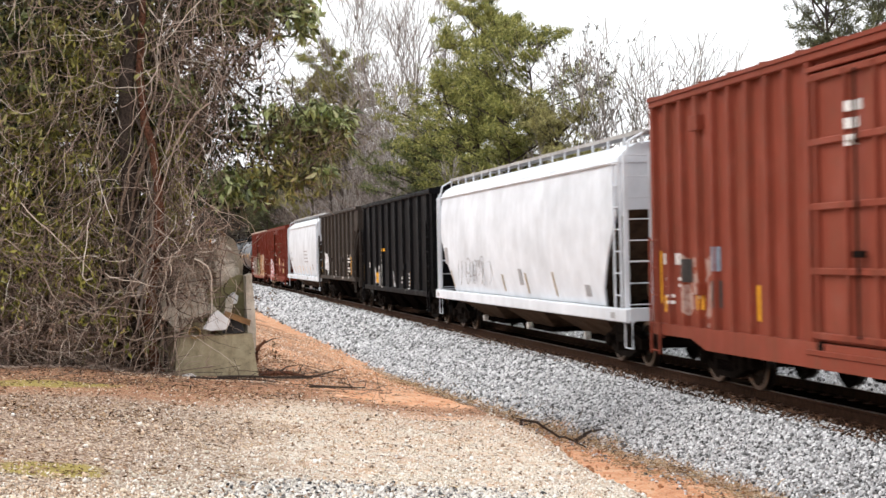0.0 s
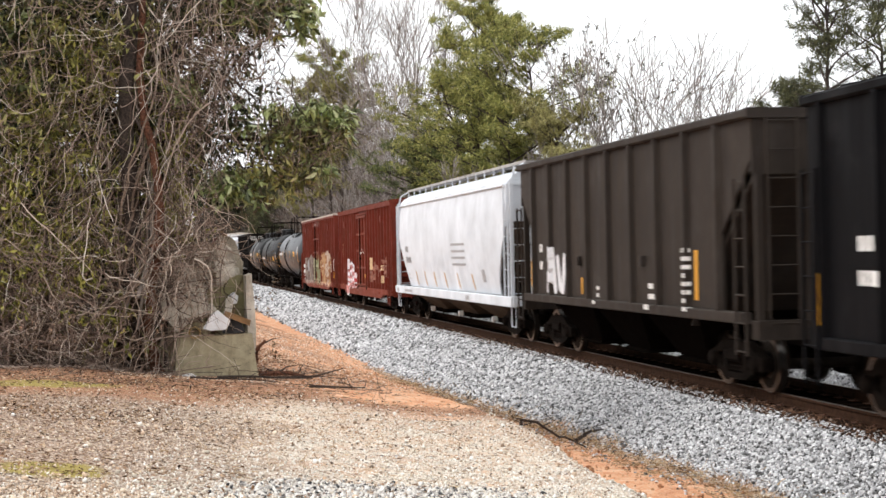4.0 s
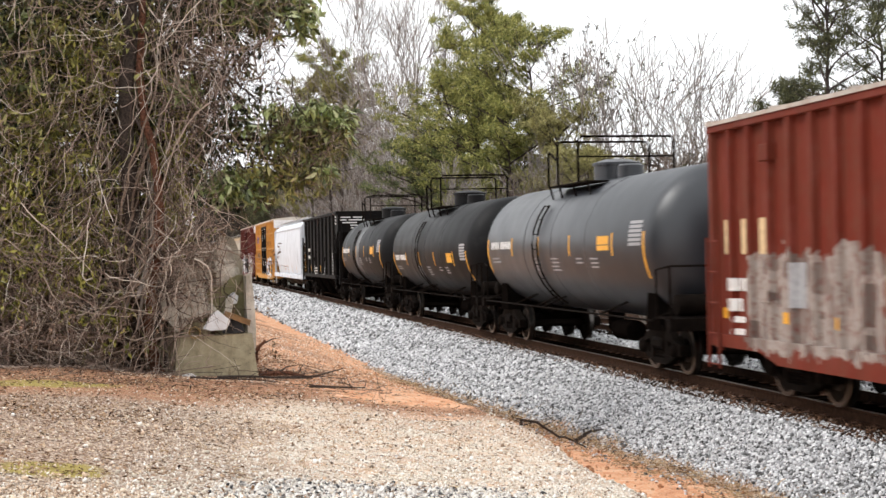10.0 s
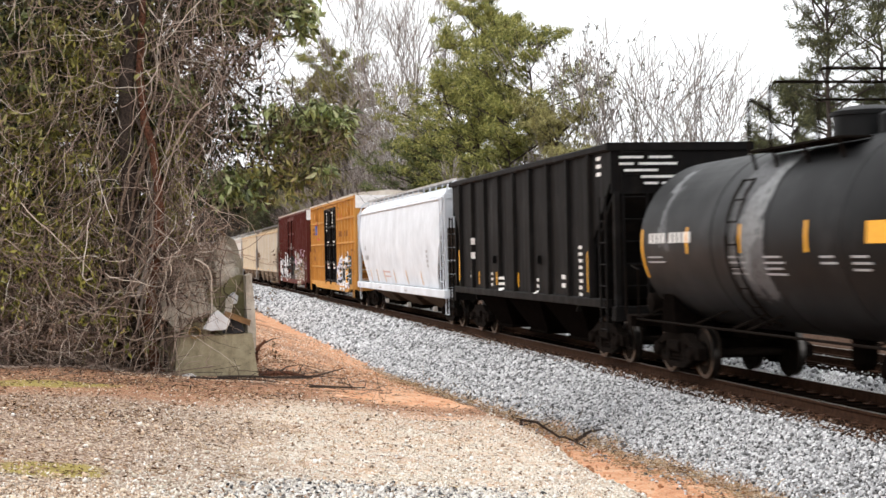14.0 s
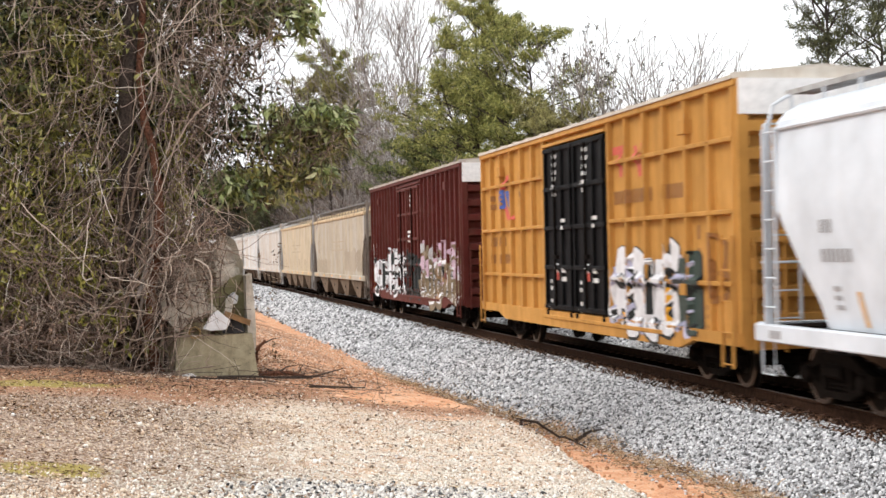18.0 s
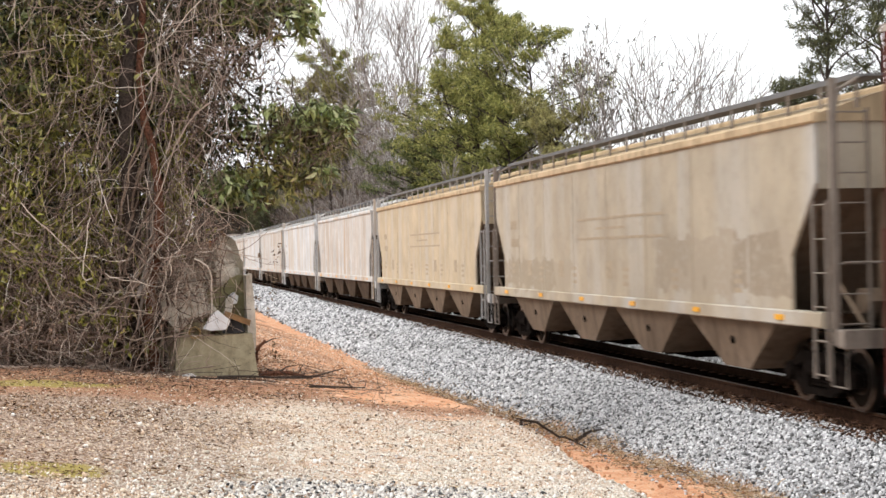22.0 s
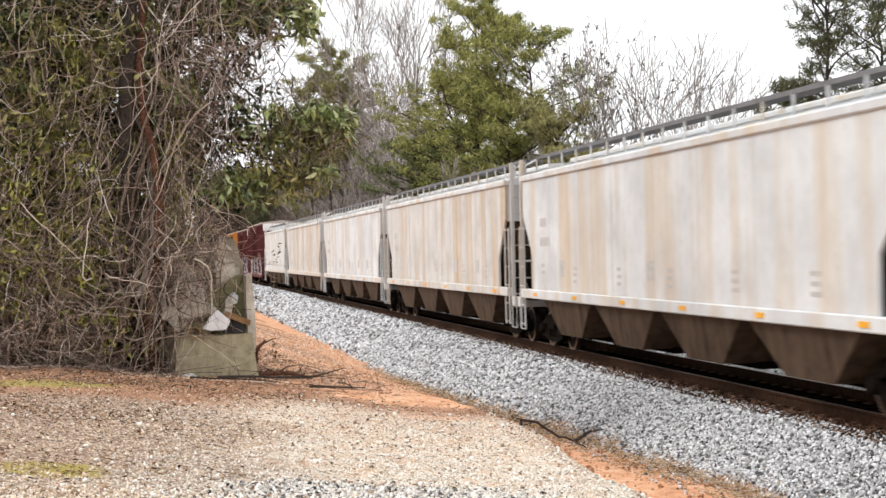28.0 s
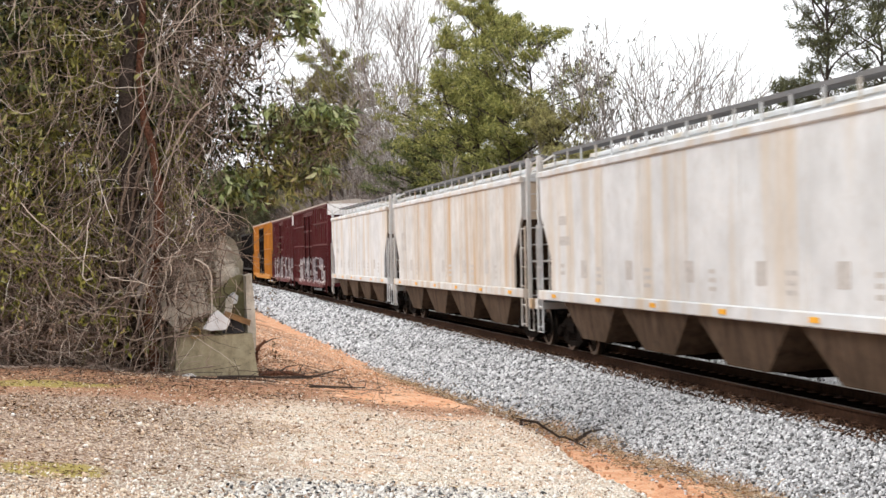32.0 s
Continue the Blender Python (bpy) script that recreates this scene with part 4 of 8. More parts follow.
        ladder(car, 0.9, s * (L - 0.06), 1.2, eave + 0.2, 0.5, "x", frame_mat, 0.4)
        rail(car, "end_handrail", [(-1.44, s * (L - 0.08), 2.1), (1.44, s * (L - 0.08), 2.1)], frame_mat, 0.02)
        for x in (-0.45, 0.45):
            part("end_post", Shape().box(x - 0.05, x + 0.05, min(s * (L - 0.85), s * (L - 0.95)), max(s * (L - 0.85), s * (L - 0.95)), 1.15, 3.1), under, car)
        rail(car, "air_tank", [(-0.75, s * (L - 1.0), 1.55), (0.75, s * (L - 1.0), 1.55)], under, 0.2)
    # funnels with outlet gates
    run = 2 * (body - 1.35)
    w = run / bays
    zb = 0.42
    xb = 0.62 if curved else 1.32
    for k in range(bays):
        y = -run / 2 + (k + 0.5) * w
        zt = s1 - 0.1
        t, u = w / 2 - 0.02, w * (1 - bay_taper) / 2
        vs = [(-1.46, y - t, zt), (1.46, y - t, zt), (1.46, y + t, zt), (-1.46, y + t, zt), (-xb, y - u, zb), (xb, y - u, zb), (xb, y + u, zb), (-xb, y + u, zb)]
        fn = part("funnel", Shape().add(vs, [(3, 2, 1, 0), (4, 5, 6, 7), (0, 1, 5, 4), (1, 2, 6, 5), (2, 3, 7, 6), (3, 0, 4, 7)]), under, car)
        part("outlet_gate", Shape().box(-0.72, 0.72, y - u - 0.1, y + u + 0.1, zb - 0.1, zb + 0.02, 0.015), shaded_grime, fn)
        if under is funnel_tan:
            part("port_cover", Shape().lathe([(-1.40, 0.02), (-1.39, 0.13), (-1.31, 0.14)], "x", 12, (0, y, (zt + zb) / 2 + 0.05)), shaded_grime, fn)
        rail(fn, "gate_shaft", [(-0.95, y, zb + 0.02), (0.95, y, zb + 0.02)], iron, 0.035)
        part("gate_capstan", Shape().lathe([(-1.05, 0.09), (-0.92, 0.09)], "x", 10, (0, y, zb + 0.02)), white_mark if curved else iron, fn)
    part("keel_sill", Shape().box(-0.2, 0.2, -body + 2, body - 2, 0.78, 1.25), shaded_grime, car)
    if reflectors:
        for k in range(6):
            y = -body + 1.2 + k * (2 * body - 2.4) / 5
            part("reflector", Shape().box(-W - 0.058, -W - 0.04, y - 0.15, y + 0.15, s1 - 0.15, s1 - 0.07) if not curved else Shape().box(-W - 0.06, -W - 0.04, y - 0.1, y + 0.1, s1 - 0.2, s1 - 0.1), yellow, car)
    return car


# ---------------------------------------------------------------- open hoppers
def open_hopper(where, length, mat, label, eave=4.35, sill=1.28, ribs=8, cutaway=True, bays=3, heaped=None):
    L = length / 2
    car = car_at("open_hopper", label, "open hopper", "open hopper cars of the freight train", where, L + 0.15, L - 1.9)
    W = 1.46
    reach = L - (1.35 if cutaway else 0.5)
    for sx in (-1, 1):
        o, i = sx * W, sx * (W - 0.05)
        if cutaway:
            pts = [(-L + 0.1, eave), (-L + 0.1, 3.75), (-reach + 0.05, 2.55), (-reach + 0.05, sill), (reach - 0.05, sill), (reach - 0.05, 2.55), (L - 0.1, 3.75), (L - 0.1, eave)]
        else:
            pts = [(-L + 0.1, eave), (-L + 0.1, sill), (L - 0.1, sill), (L - 0.1, eave)]
        part("side", Shape().slab(pts, min(o, i), max(o, i)), mat, car)
        a, b = sorted((sx * (W - 0.08), sx * (W + 0.1)))
        part("top_chord", Shape().box(a, b, -L + 0.05, L - 0.05, eave - 0.02, eave + 0.13, 0.03), mat, car)
        part("side_sill", Shape().box(a, b, -L + 0.4, L - 0.4, sill - 0.12, sill + 0.06, 0.02), mat, car)
        t = sx * (W + 0.1)
        rib = Shape().add([(o, -0.08, sill), (t, -0.05, sill), (t, 0.05, sill), (o, 0.08, sill), (o, -0.08, eave), (t, -0.05, eave), (t, 0.05, eave), (o, 0.08, eave)],
                          [(0, 1, 5, 4), (1, 2, 6, 5), (2, 3, 7, 6), (0, 3, 2, 1), (4, 5, 6, 7)]).mesh("rib", mat)
        for k in range(ribs + 1):
            part("rib", rib, mat, car, at=(0, -reach + 0.12 + k * (2 * reach - 0.24) / ribs, 0))
        for s in (-1, 1):
            ladder(car, sx * (W + 0.12), s * (L - 0.35), sill - 0.6, 3.4, 0.42, "y", mat, 0.42)
            part("side_bracket", Shape().box(min(o, t), max(o, t), s * reach * 0.35 - 0.06, s * reach * 0.35 + 0.06, sill + 0.75, sill + 0.95, 0.01), mat, car)
    ribbed = [-reach + 0.12 + k * (2 * reach - 0.24) / ribs for k in range(ribs + 1)]
    SKIN[car.name] = lambda y, z: W + 0.102 if z < sill + 0.06 or min(abs(y - v) for v in ribbed) < 0.085 else W + 0.002
    for s in (-1, 1):
        y = s * (L - 0.1)
        part("end_wall", Shape().box(-W, W, min(y, y - s * 0.06), max(y, y - s * 0.06), 3.45 if cutaway else sill, eave), mat, car)
        part("end_chord", Shape().box(-W - 0.1, W + 0.1, min(y - s * 0.08, y + s * 0.06), max(y - s * 0.08, y + s * 0.06), eave - 0.02, eave + 0.14, 0.02), mat, car)
        part("slope_sheet", Shape().slab([(y, 3.5), (y - s * 2.9, 1.0), (y - s * 2.96, 1.0), (y - s * 0.06, 3.5)], -W + 0.06, W - 0.06), mat, car)
        part("end_sill", Shape().box(-1.45, 1.45, min(s * L, s * (L - 0.25)), max(s * L, s * (L - 0.25)), 0.9, 1.2, 0.02), mat, car)
        part("centre_sill", Shape().box(-0.3, 0.3, min(s * L, s * (L - 3.2)), max(s * L, s * (L - 3.2)), 0.72, 1.1, 0.02), shaded_grime, car)
        for x in (-1.35, -0.5, 0.5, 1.35):
            part("end_post", Shape().box(x - 0.06, x + 0.06, min(s * (L - 0.08), s * (L - 0.2)), max(s * (L - 0.08), s * (L - 0.2)), 1.1, 3.5), mat, car)
        ladder(car, -1.0, s * (L + 0.0), 1.1, eave, 0.5, "x", mat, 0.42)
    run = 2 * (reach - 1.3)
    w = run / bays
    for k in range(bays):
        y = -run / 2 + (k + 0.5) * w
        t, u, zt, zb = w / 2 - 0.05, w * 0.22, sill - 0.02, 0.36
        vs = [(-1.4, y - t, zt), (1.4, y - t, zt), (1.4, y + t, zt), (-1.4, y + t, zt), (-0.9, y - u, zb), (0.9, y - u, zb), (0.9, y + u, zb), (-0.9, y + u, zb)]
        fn = part("funnel", Shape().add(vs, [(3, 2, 1, 0), (4, 5, 6, 7), (0, 1, 5, 4), (1, 2, 6, 5), (2, 3, 7, 6), (3, 0, 4, 7)]), shaded_grime, car)
        part("outlet_door", Shape().box(-0.95, 0.95, y - u - 0.05, y + u + 0.05, zb - 0.07, zb, 0.01), shaded_grime, fn)
    part("load_bed", Shape().box(-W + 0.05, W - 0.05, -L + 1.2, L - 1.2, 3.5, 3.55), shaded_grime, car)
    if heaped:
        for k in range(int(length / 1.0)):
            y = -L + 0.6 + k * 1.0
            part("cover_bow", Shape().prism([(-1.5, eave + 0.1), (-0.7, eave + 0.24), (0.7, eave + 0.24), (1.5, eave + 0.1), (1.5, eave + 0.16), (0.7, eave + 0.31), (-0.7, eave + 0.31), (-1.5, eave + 0.16)], y - 0.08, y + 0.08), heaped, car)
    return car


# ---------------------------------------------------------------- tank cars
def tank_car(where, length, mat, label, rise=0):
    L = length / 2
    car = car_at("tank_car", label, "tank car", "tank cars of the freight train", where, L + 0.2, L - 1.75)
    R, C = 1.52, 2.43
    h = L - 0.55
    dish = [(-h - 0.0, 0.05), (-h + 0.02, 0.5), (-h + 0.10, 0.9), (-h + 0.25, 1.22), (-h + 0.42, 1.42), (-h + 0.62, R)]
    part("tank", Shape().lathe(dish + [(-y, r) for y, r in reversed(dish)], "y", 48, (0, 0, C)), mat, car, smooth=50)
    for y in (-h * 0.36, 0.12, h * 0.36):
        part("weld_band", Shape().lathe([(y - 0.03, R), (y - 0.03, R + 0.006), (y + 0.03, R + 0.006), (y + 0.03, R)], "y", 48, (0, 0, C)), mat, car, smooth=50)

    def on_tank(y0, y1, a0, a1, m, name, lift=0.006):
        """A strip lying on the tank between two angles above the waist."""
        sh = Shape()
        n = max(1, int(abs(a1 - a0) / 6))
        v, f = [], []
        for k in range(n + 1):
            a = radians(rise + a0 + (a1 - a0) * k / n)
            for r in (R - 0.01, R + lift):
                for y in (y0, y1):
                    v.append((-r * math.cos(a), y, C + r * math.sin(a)))
        for k in range(n):
            b = 4 * k
            f += [(b + 2, b + 3, b + 7, b + 6), (b, b + 2, b + 6, b + 4), (b + 1, b + 5, b + 7, b + 3)]
        f += [(0, 1, 3, 2), (4 * n, 4 * n + 2, 4 * n + 3, 4 * n + 1)]
        part(name, sh.add(v, f), m, car)

    for s in (-1, 1):
        on_tank(s * (h - 0.72) - 0.05, s * (h - 0.72) + 0.05, -36, -2, yellow, "reflector_strip")
    for y in (-h * 0.63, -h * 0.2, h * 0.17, h * 0.53):
        on_tank(y - 0.045, y + 0.045, -19, -2, yellow, "reflector_strip")
    on_tank(-h * 0.60, -h * 0.60 + 0.8, -15, -4, yellow, "warning_panel")
    for k in range(9):
        y = h - 1.2 - 0.23 * k - (0.14 if k > 3 else 0)
        on_tank(y - 0.07, y + 0.07, -12, -5, white_mark, "stencil_bar")
    for y0, w, n in ((h * 0.78, 1.5, 2), (h * 0.2, 1.1, 4), (-h * 0.02, 1.2, 4), (-h * 0.45, 0.9, 3), (-h * 0.3, 0.8, 2)):
        for k in range(n):
            on_tank(y0 - w * (0.3 if k % 2 else 0.22), y0 + w * 0.3, -22 - 3.4 * k, -20.8 - 3.4 * k, grey_mark, "stencil_bar", 0.004)
    for k in range(6):
        on_tank(-h * 0.88, -h * 0.88 + 0.75, 4 - 3.2 * k, 6.2 - 3.2 * k, grey_mark, "stencil_bar", 0.004)
    # manway, valve bonnet, platform and rails on top
    top = C + R
    part("manway", Shape().lathe([(top - 0.12, 0.52), (top + 0.3, 0.52), (top + 0.3, 0.56), (top + 0.36, 0.56), (top + 0.44, 0.3), (top + 0.45, 0.02)], "z", 20, (0, -0.25, 0)), mat, car, smooth=35)
    part("valve_box", Shape().lathe([(top - 0.1, 0.3), (top + 0.24, 0.3), (top + 0.28, 0.24)], "z", 14, (0, -1.25, 0)), mat, car, smooth=35)
    zp = top + 0.02
    for y, z in ((-0.95, zp + 0.9), (0.75, zp + 0.9)):
        rail(car, "platform_rail", [(-1.12, y, zp - 0.13), (-1.12, y, z - 0.08), (-1.04, y, z), (1.04, y, z), (1.12, y, z - 0.08), (1.12, y, zp - 0.13)], iron, 0.028)
    rail(car, "platform_rail", [(-1.12, 0.75, zp + 0.45), (-1.12, 1.5, zp + 0.7), (-1.12, 1.58, zp + 0.62), (-1.12, 1.58, zp - 0.13)], iron, 0.028)
    rail(car, "platform_rail", [(-1.12, -0.95, zp + 0.45), (1.12, -0.95, zp + 0.45)], iron, 0.02)
    for sx in (-1, 1):
        a, b = sorted((sx * 0.62, sx * 1.12))
        part("platform_deck", Shape().box(a, b, -1.6, 1.6, zp - 0.14, zp - 0.11), iron, car)
        for y in (-1.55, -0.4, 0.75, 1.55):
            rail(car, "platform_strut", [(sx * 1.1, y, zp - 0.12), (sx * 1.02, y, C + R * math.sin(math.acos(1.02 / R)))], iron, 0.025)
        # curved side ladder
        for dy in (-0.22, 0.22):
            rail(car, "ladder_rail", [(sx * (R + 0.07) * math.cos(radians(a)), 1.28 + dy, C + (R + 0.07) * math.sin(radians(a))) for a in range(-58, 50, 12)], iron, 0.022)
        for a in range(-54, 46, 13):
            x, z = sx * (R + 0.07) * math.cos(radians(a)), C + (R + 0.07) * math.sin(radians(a))
            rail(car, "rung", [(x, 1.06, z), (x, 1.5, z)], iron, 0.014)
        # running-board handrail and side sill
        rail(car, "side_handrail", [(sx * 1.5, -h + 0.3, 1.02), (sx * 1.5, h - 0.3, 1.02)], iron, 0.022)
        for y in (-h + 0.4, -h * 0.5, 1.0, 1.6, h * 0.5, h - 0.4):
            rail(car, "handrail_post", [(sx * 1.5, y, 1.02), (sx * 0.95, y - 0.25, 1.28)], iron, 0.025)
    for s in (-1, 1):
        y = s * (L - 0.05)
        part("end_sill", Shape().box(-1.45, 1.45, min(y, y - s * 0.25), max(y, y - s * 0.25), 0.85, 1.08, 0.02), iron, car)
        part("stub_sill", Shape().box(-0.32, 0.32, min(y, y - s * 3.3), max(y, y - s * 3.3), 0.72, 1.12, 0.02), shaded_grime, car)
        part("bolster_saddle", Shape().slab([(s * (L - 1.75) - 0.4, 0.8), (s * (L - 1.75) + 0.4, 0.8), (s * (L - 1.75) + 0.25, 1.6), (s * (L - 1.75) - 0.25, 1.6)], -1.2, 1.2), shaded_grime, car)
        part("end_platform", Shape().box(-1.45, 1.45, min(y - s * 0.25, y - s * 0.9), max(y - s * 0.25, y - s * 0.9), 1.06, 1.09), iron, car)
        rail(car, "end_handrail", [(-1.45, y - s * 0.75, 1.08), (-1.45, y - s * 0.75, 1.95), (-1.38, y - s * 0.15, 2.02), (-1.2, y, 2.02), (1.2, y, 2.02), (1.45, y - s * 0.75, 1.95), (1.45, y - s * 0.75, 1.08)], iron, 0.022)
        rail(car, "end_handrail", [(-1.45, y, 1.05), (-1.45, y, 2.0)], iron, 0.022)
        for x in (-1.44, 1.44):
            part("side_step", Shape().tube([(x, y, 0.95), (x, y, 0.42), (x, y - s * 0.45, 0.42), (x, y - s * 0.45, 0.95)], 0.02, 6), iron, car)
        part("brake_reservoir", Shape().lathe([(-0.45, 0.05), (-0.4, 0.2), (0.4, 0.2), (0.45, 0.05)], "x", 14, (-0.75, y - s * 0.55, 1.3)), iron, car, smooth=35)
    part("bottom_outlet", Shape().lathe([(0.45, 0.14), (0.55, 0.2), (0.95, 0.2)], "z", 12), shaded_grime, car)
    part("air_reservoir", Shape().lathe([(-0.6, 0.05), (-0.55, 0.22), (0.55, 0.22), (0.6, 0.05)], "y", 14, (-0.5, -2.4, 0.62)), shaded_grime, car, smooth=35)
    return car


# ---------------------------------------------------------------- the cars in order
red = paint("red_oxide", (0.165, 0.031, 0.019), dirty=0.3, rust=0.25)
red_a = paint("faded_red_oxide", (0.225, 0.054, 0.034), dirty=0.3, rust=0.2,
              tags=((5.6, 6.9, 1.2, 2.2, ((0.44, 0.32, 0.28), (0.25, 0.06, 0.03), (0.24, 0.055, 0.03), (0.40, 0.29, 0.25)), 3.2),))
red_f = paint("red_oxide_tagged", (0.165, 0.031, 0.019), dirty=0.3, rust=0.3)
red_g = paint("red_oxide_sprayed", (0.155, 0.030, 0.019), dirty=0.3, rust=0.35,
              tags=((1.9, 6.3, 0.8, 2.3, ((0.22, 0.185, 0.165), (0.34, 0.30, 0.27), (0.16, 0.13, 0.115)), 1.6),
                    (-1.6, 1.7, 0.8, 2.3, ((0.30, 0.33, 0.20), (0.20, 0.10, 0.06), (0.42, 0.42, 0.30)), 1.2),
                    (-6.2, -1.8, 0.8, 2.5, ((0.55, 0.37, 0.21), (0.40, 0.22, 0.12), (0.60, 0.50, 0.40), (0.16, 0.04, 0.025)), 1.6)))
maroon = paint("maroon_paint", (0.108, 0.026, 0.022), dirty=0.28, rust=0.15)
maroon_w = paint("dark_maroon_paint", (0.10, 0.022, 0.026), dirty=0.3, rust=0.15,
                 tags=((-8.0, 6.0, 0.85, 2.2, ((0.45, 0.43, 0.43), (0.08, 0.03, 0.03), (0.3, 0.28, 0.3), (0.04, 0.04, 0.045)), 1.5, (0.55, 0.53, 0.53)),))
orange = paint("orange_yellow_paint", (0.53, 0.268, 0.07), dirt=(0.16, 0.08, 0.03), dirty=0.3, rust=0.15)
yellow_car = paint("dull_yellow_paint", (0.50, 0.22, 0.04), dirty=0.4, rust=0.2)
white_car = paint("clean_white_paint", (0.63, 0.665, 0.71), dirt=(0.45, 0.42, 0.38), dirty=0.07, rust=0.03, rough=0.42)
white_b = paint("white_paint_tagged", (0.68, 0.715, 0.765), dirt=(0.45, 0.42, 0.38), dirty=0.07, rust=0.03, rough=0.42)
hopper_white = paint("weathered_white", (0.60, 0.615, 0.625), dirt=(0.36, 0.31, 0.26), dirty=0.75, rust=0.08, rough=0.55, streaks=(0.52, 0.40, 0.26), wide=0.75)
hopper_worn = paint("rust_streaked_white", (0.56, 0.555, 0.54), dirt=(0.30, 0.24, 0.18), dirty=0.9, rust=0.14, rough=0.6, streaks=(0.46, 0.31, 0.17), wide=0.9)
hopper_tan = paint("weathered_tan", (0.50, 0.41, 0.285), dirt=(0.28, 0.225, 0.165), dirty=0.85, rust=0.10, rough=0.6, streaks=(0.52, 0.49, 0.44), wide=0.6)
hopper_dust = paint("grey_dusted_tan", (0.42, 0.36, 0.275), dirt=(0.22, 0.175, 0.13), dirty=0.95, rust=0.14, rough=0.65, streaks=(0.47, 0.45, 0.42), wide=0.5,
                    tags=((-9.2, -3.0, 1.6, 2.55, ((0.33, 0.28, 0.215), (0.37, 0.315, 0.245), (0.30, 0.25, 0.19)), 0.45), (2.6, 9.0, 1.45, 2.15, ((0.33, 0.28, 0.21), (0.38, 0.325, 0.25)), 0.5)))
dusty_frame = paint("dusty_brown_frame", (0.24, 0.205, 0.175), dirt=(0.07, 0.05, 0.04), dirty=0.7, rust=0.3, rough=0.7)
tan_roof = paint("tan_roof", (0.55, 0.42, 0.27), dirty=0.5, rust=0.08, rough=0.6)
walk_grey = paint("grating_steel", (0.17, 0.17, 0.175), dirty=0.4, rust=0.12, rough=0.6)
grey_frame = paint("grey_frame", (0.42, 0.41, 0.40), dirty=0.6, rust=0.12, rough=0.6)
black_paint = paint("black_paint", (0.004, 0.004, 0.005), dirt=(0.012, 0.010, 0.009), dirty=0.3, rust=0.06, rough=0.6, spec=0.06)
black_k = paint("black_hopper_paint", (0.007, 0.0065, 0.0065), dirt=(0.022, 0.018, 0.015), dirty=0.45, rust=0.08, rough=0.6, spec=0.06)
brown_hopper = paint("grey_brown_paint", (0.035, 0.028, 0.024), spec=0.08, dirt=(0.07, 0.055, 0.042), dirty=0.45, rust=0.1, rough=0.6)
tank_grey = paint("dark_grey_tank_paint", (0.021, 0.024, 0.030), dents=0.05, dirt=(0.02, 0.018, 0.017), dirty=0.06, rust=0.05, rough=0.36, spec=0.6)
tank_black = paint("black_tank_paint", (0.0045, 0.0045, 0.005), dirt=(0.014, 0.012, 0.010), dents=0.05, dirty=0.05, rust=0.03, rough=0.48, spec=0.16)
# wet streak down the side: its sheen is put in as pale grey
tank_wet_sheen = paint("black_tank_paint_wet_sheen", (0.0045, 0.0045, 0.005), dirt=(0.014, 0.012, 0.010), dents=0.05, dirty=0.05, rust=0.03, rough=0.48, spec=0.16,
                   tags=((0.2, 1.6, 1.6, 4.2, ((0.20, 0.205, 0.21), (0.10, 0.10, 0.105), (0.05, 0.05, 0.05)), 0.9), (4.6, 4.95, 2.4, 3.7, ((0.16, 0.165, 0.17), (0.08, 0.08, 0.085)), 1.0)))
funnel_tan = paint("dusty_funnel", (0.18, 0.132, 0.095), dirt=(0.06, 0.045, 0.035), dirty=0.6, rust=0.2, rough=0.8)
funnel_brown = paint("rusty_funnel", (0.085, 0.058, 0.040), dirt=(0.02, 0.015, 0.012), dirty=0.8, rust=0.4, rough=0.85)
black_door = paint("black_door_paint", (0.005, 0.005, 0.006), dirt=(0.018, 0.015, 0.013), dirty=0.3, rust=0.05, rough=0.6, spec=0.08)
galv = paint("galvanised_roof", (0.50, 0.45, 0.40), dirt=(0.22, 0.10, 0.06), dirty=0.6, rust=0.3, rough=0.5)
pale_roof = paint("pale_roof", (0.62, 0.57, 0.50), dirt=(0.3, 0.17, 0.08), dirty=0.4, rust=0.15, rough=0.5)
pale = plain("height_band_white", (0.82, 0.81, 0.80), 0.6, 0, 0.12, 9, 0.0)


def lay(sh, car, rows, lift):
    """Adds a sheet of paint to a shape: rows of (y, z) points pressed onto the car's near side."""
    skin, base = SKIN[car.name], len(sh.v)
    n = len(rows[0])
    for row in rows:
        for y, z in row:
            sh.v.append((-skin(y, z) - lift, y, z))
    for i in range(len(rows) - 1):
        for j in range(n - 1):
            a = base + i * n + j
            sh.f.append((a, a + 1, a + n + 1, a + n))


def paint_patch(car, name, y0, y1, z0, z1, lean, mat, lift=0.005):
    ny, nz = max(1, math.ceil((y1 - y0) / 0.08)), max(1, math.ceil((z1 - z0) / 0.12))
    sh = Shape()
    lay(sh, car, [[(y0 + (y1 - y0) * i / ny + lean * j / nz, z0 + (z1 - z0) * j / nz) for i in range(ny + 1)] for j in range(nz + 1)], lift)
    part(name, sh, mat, car)


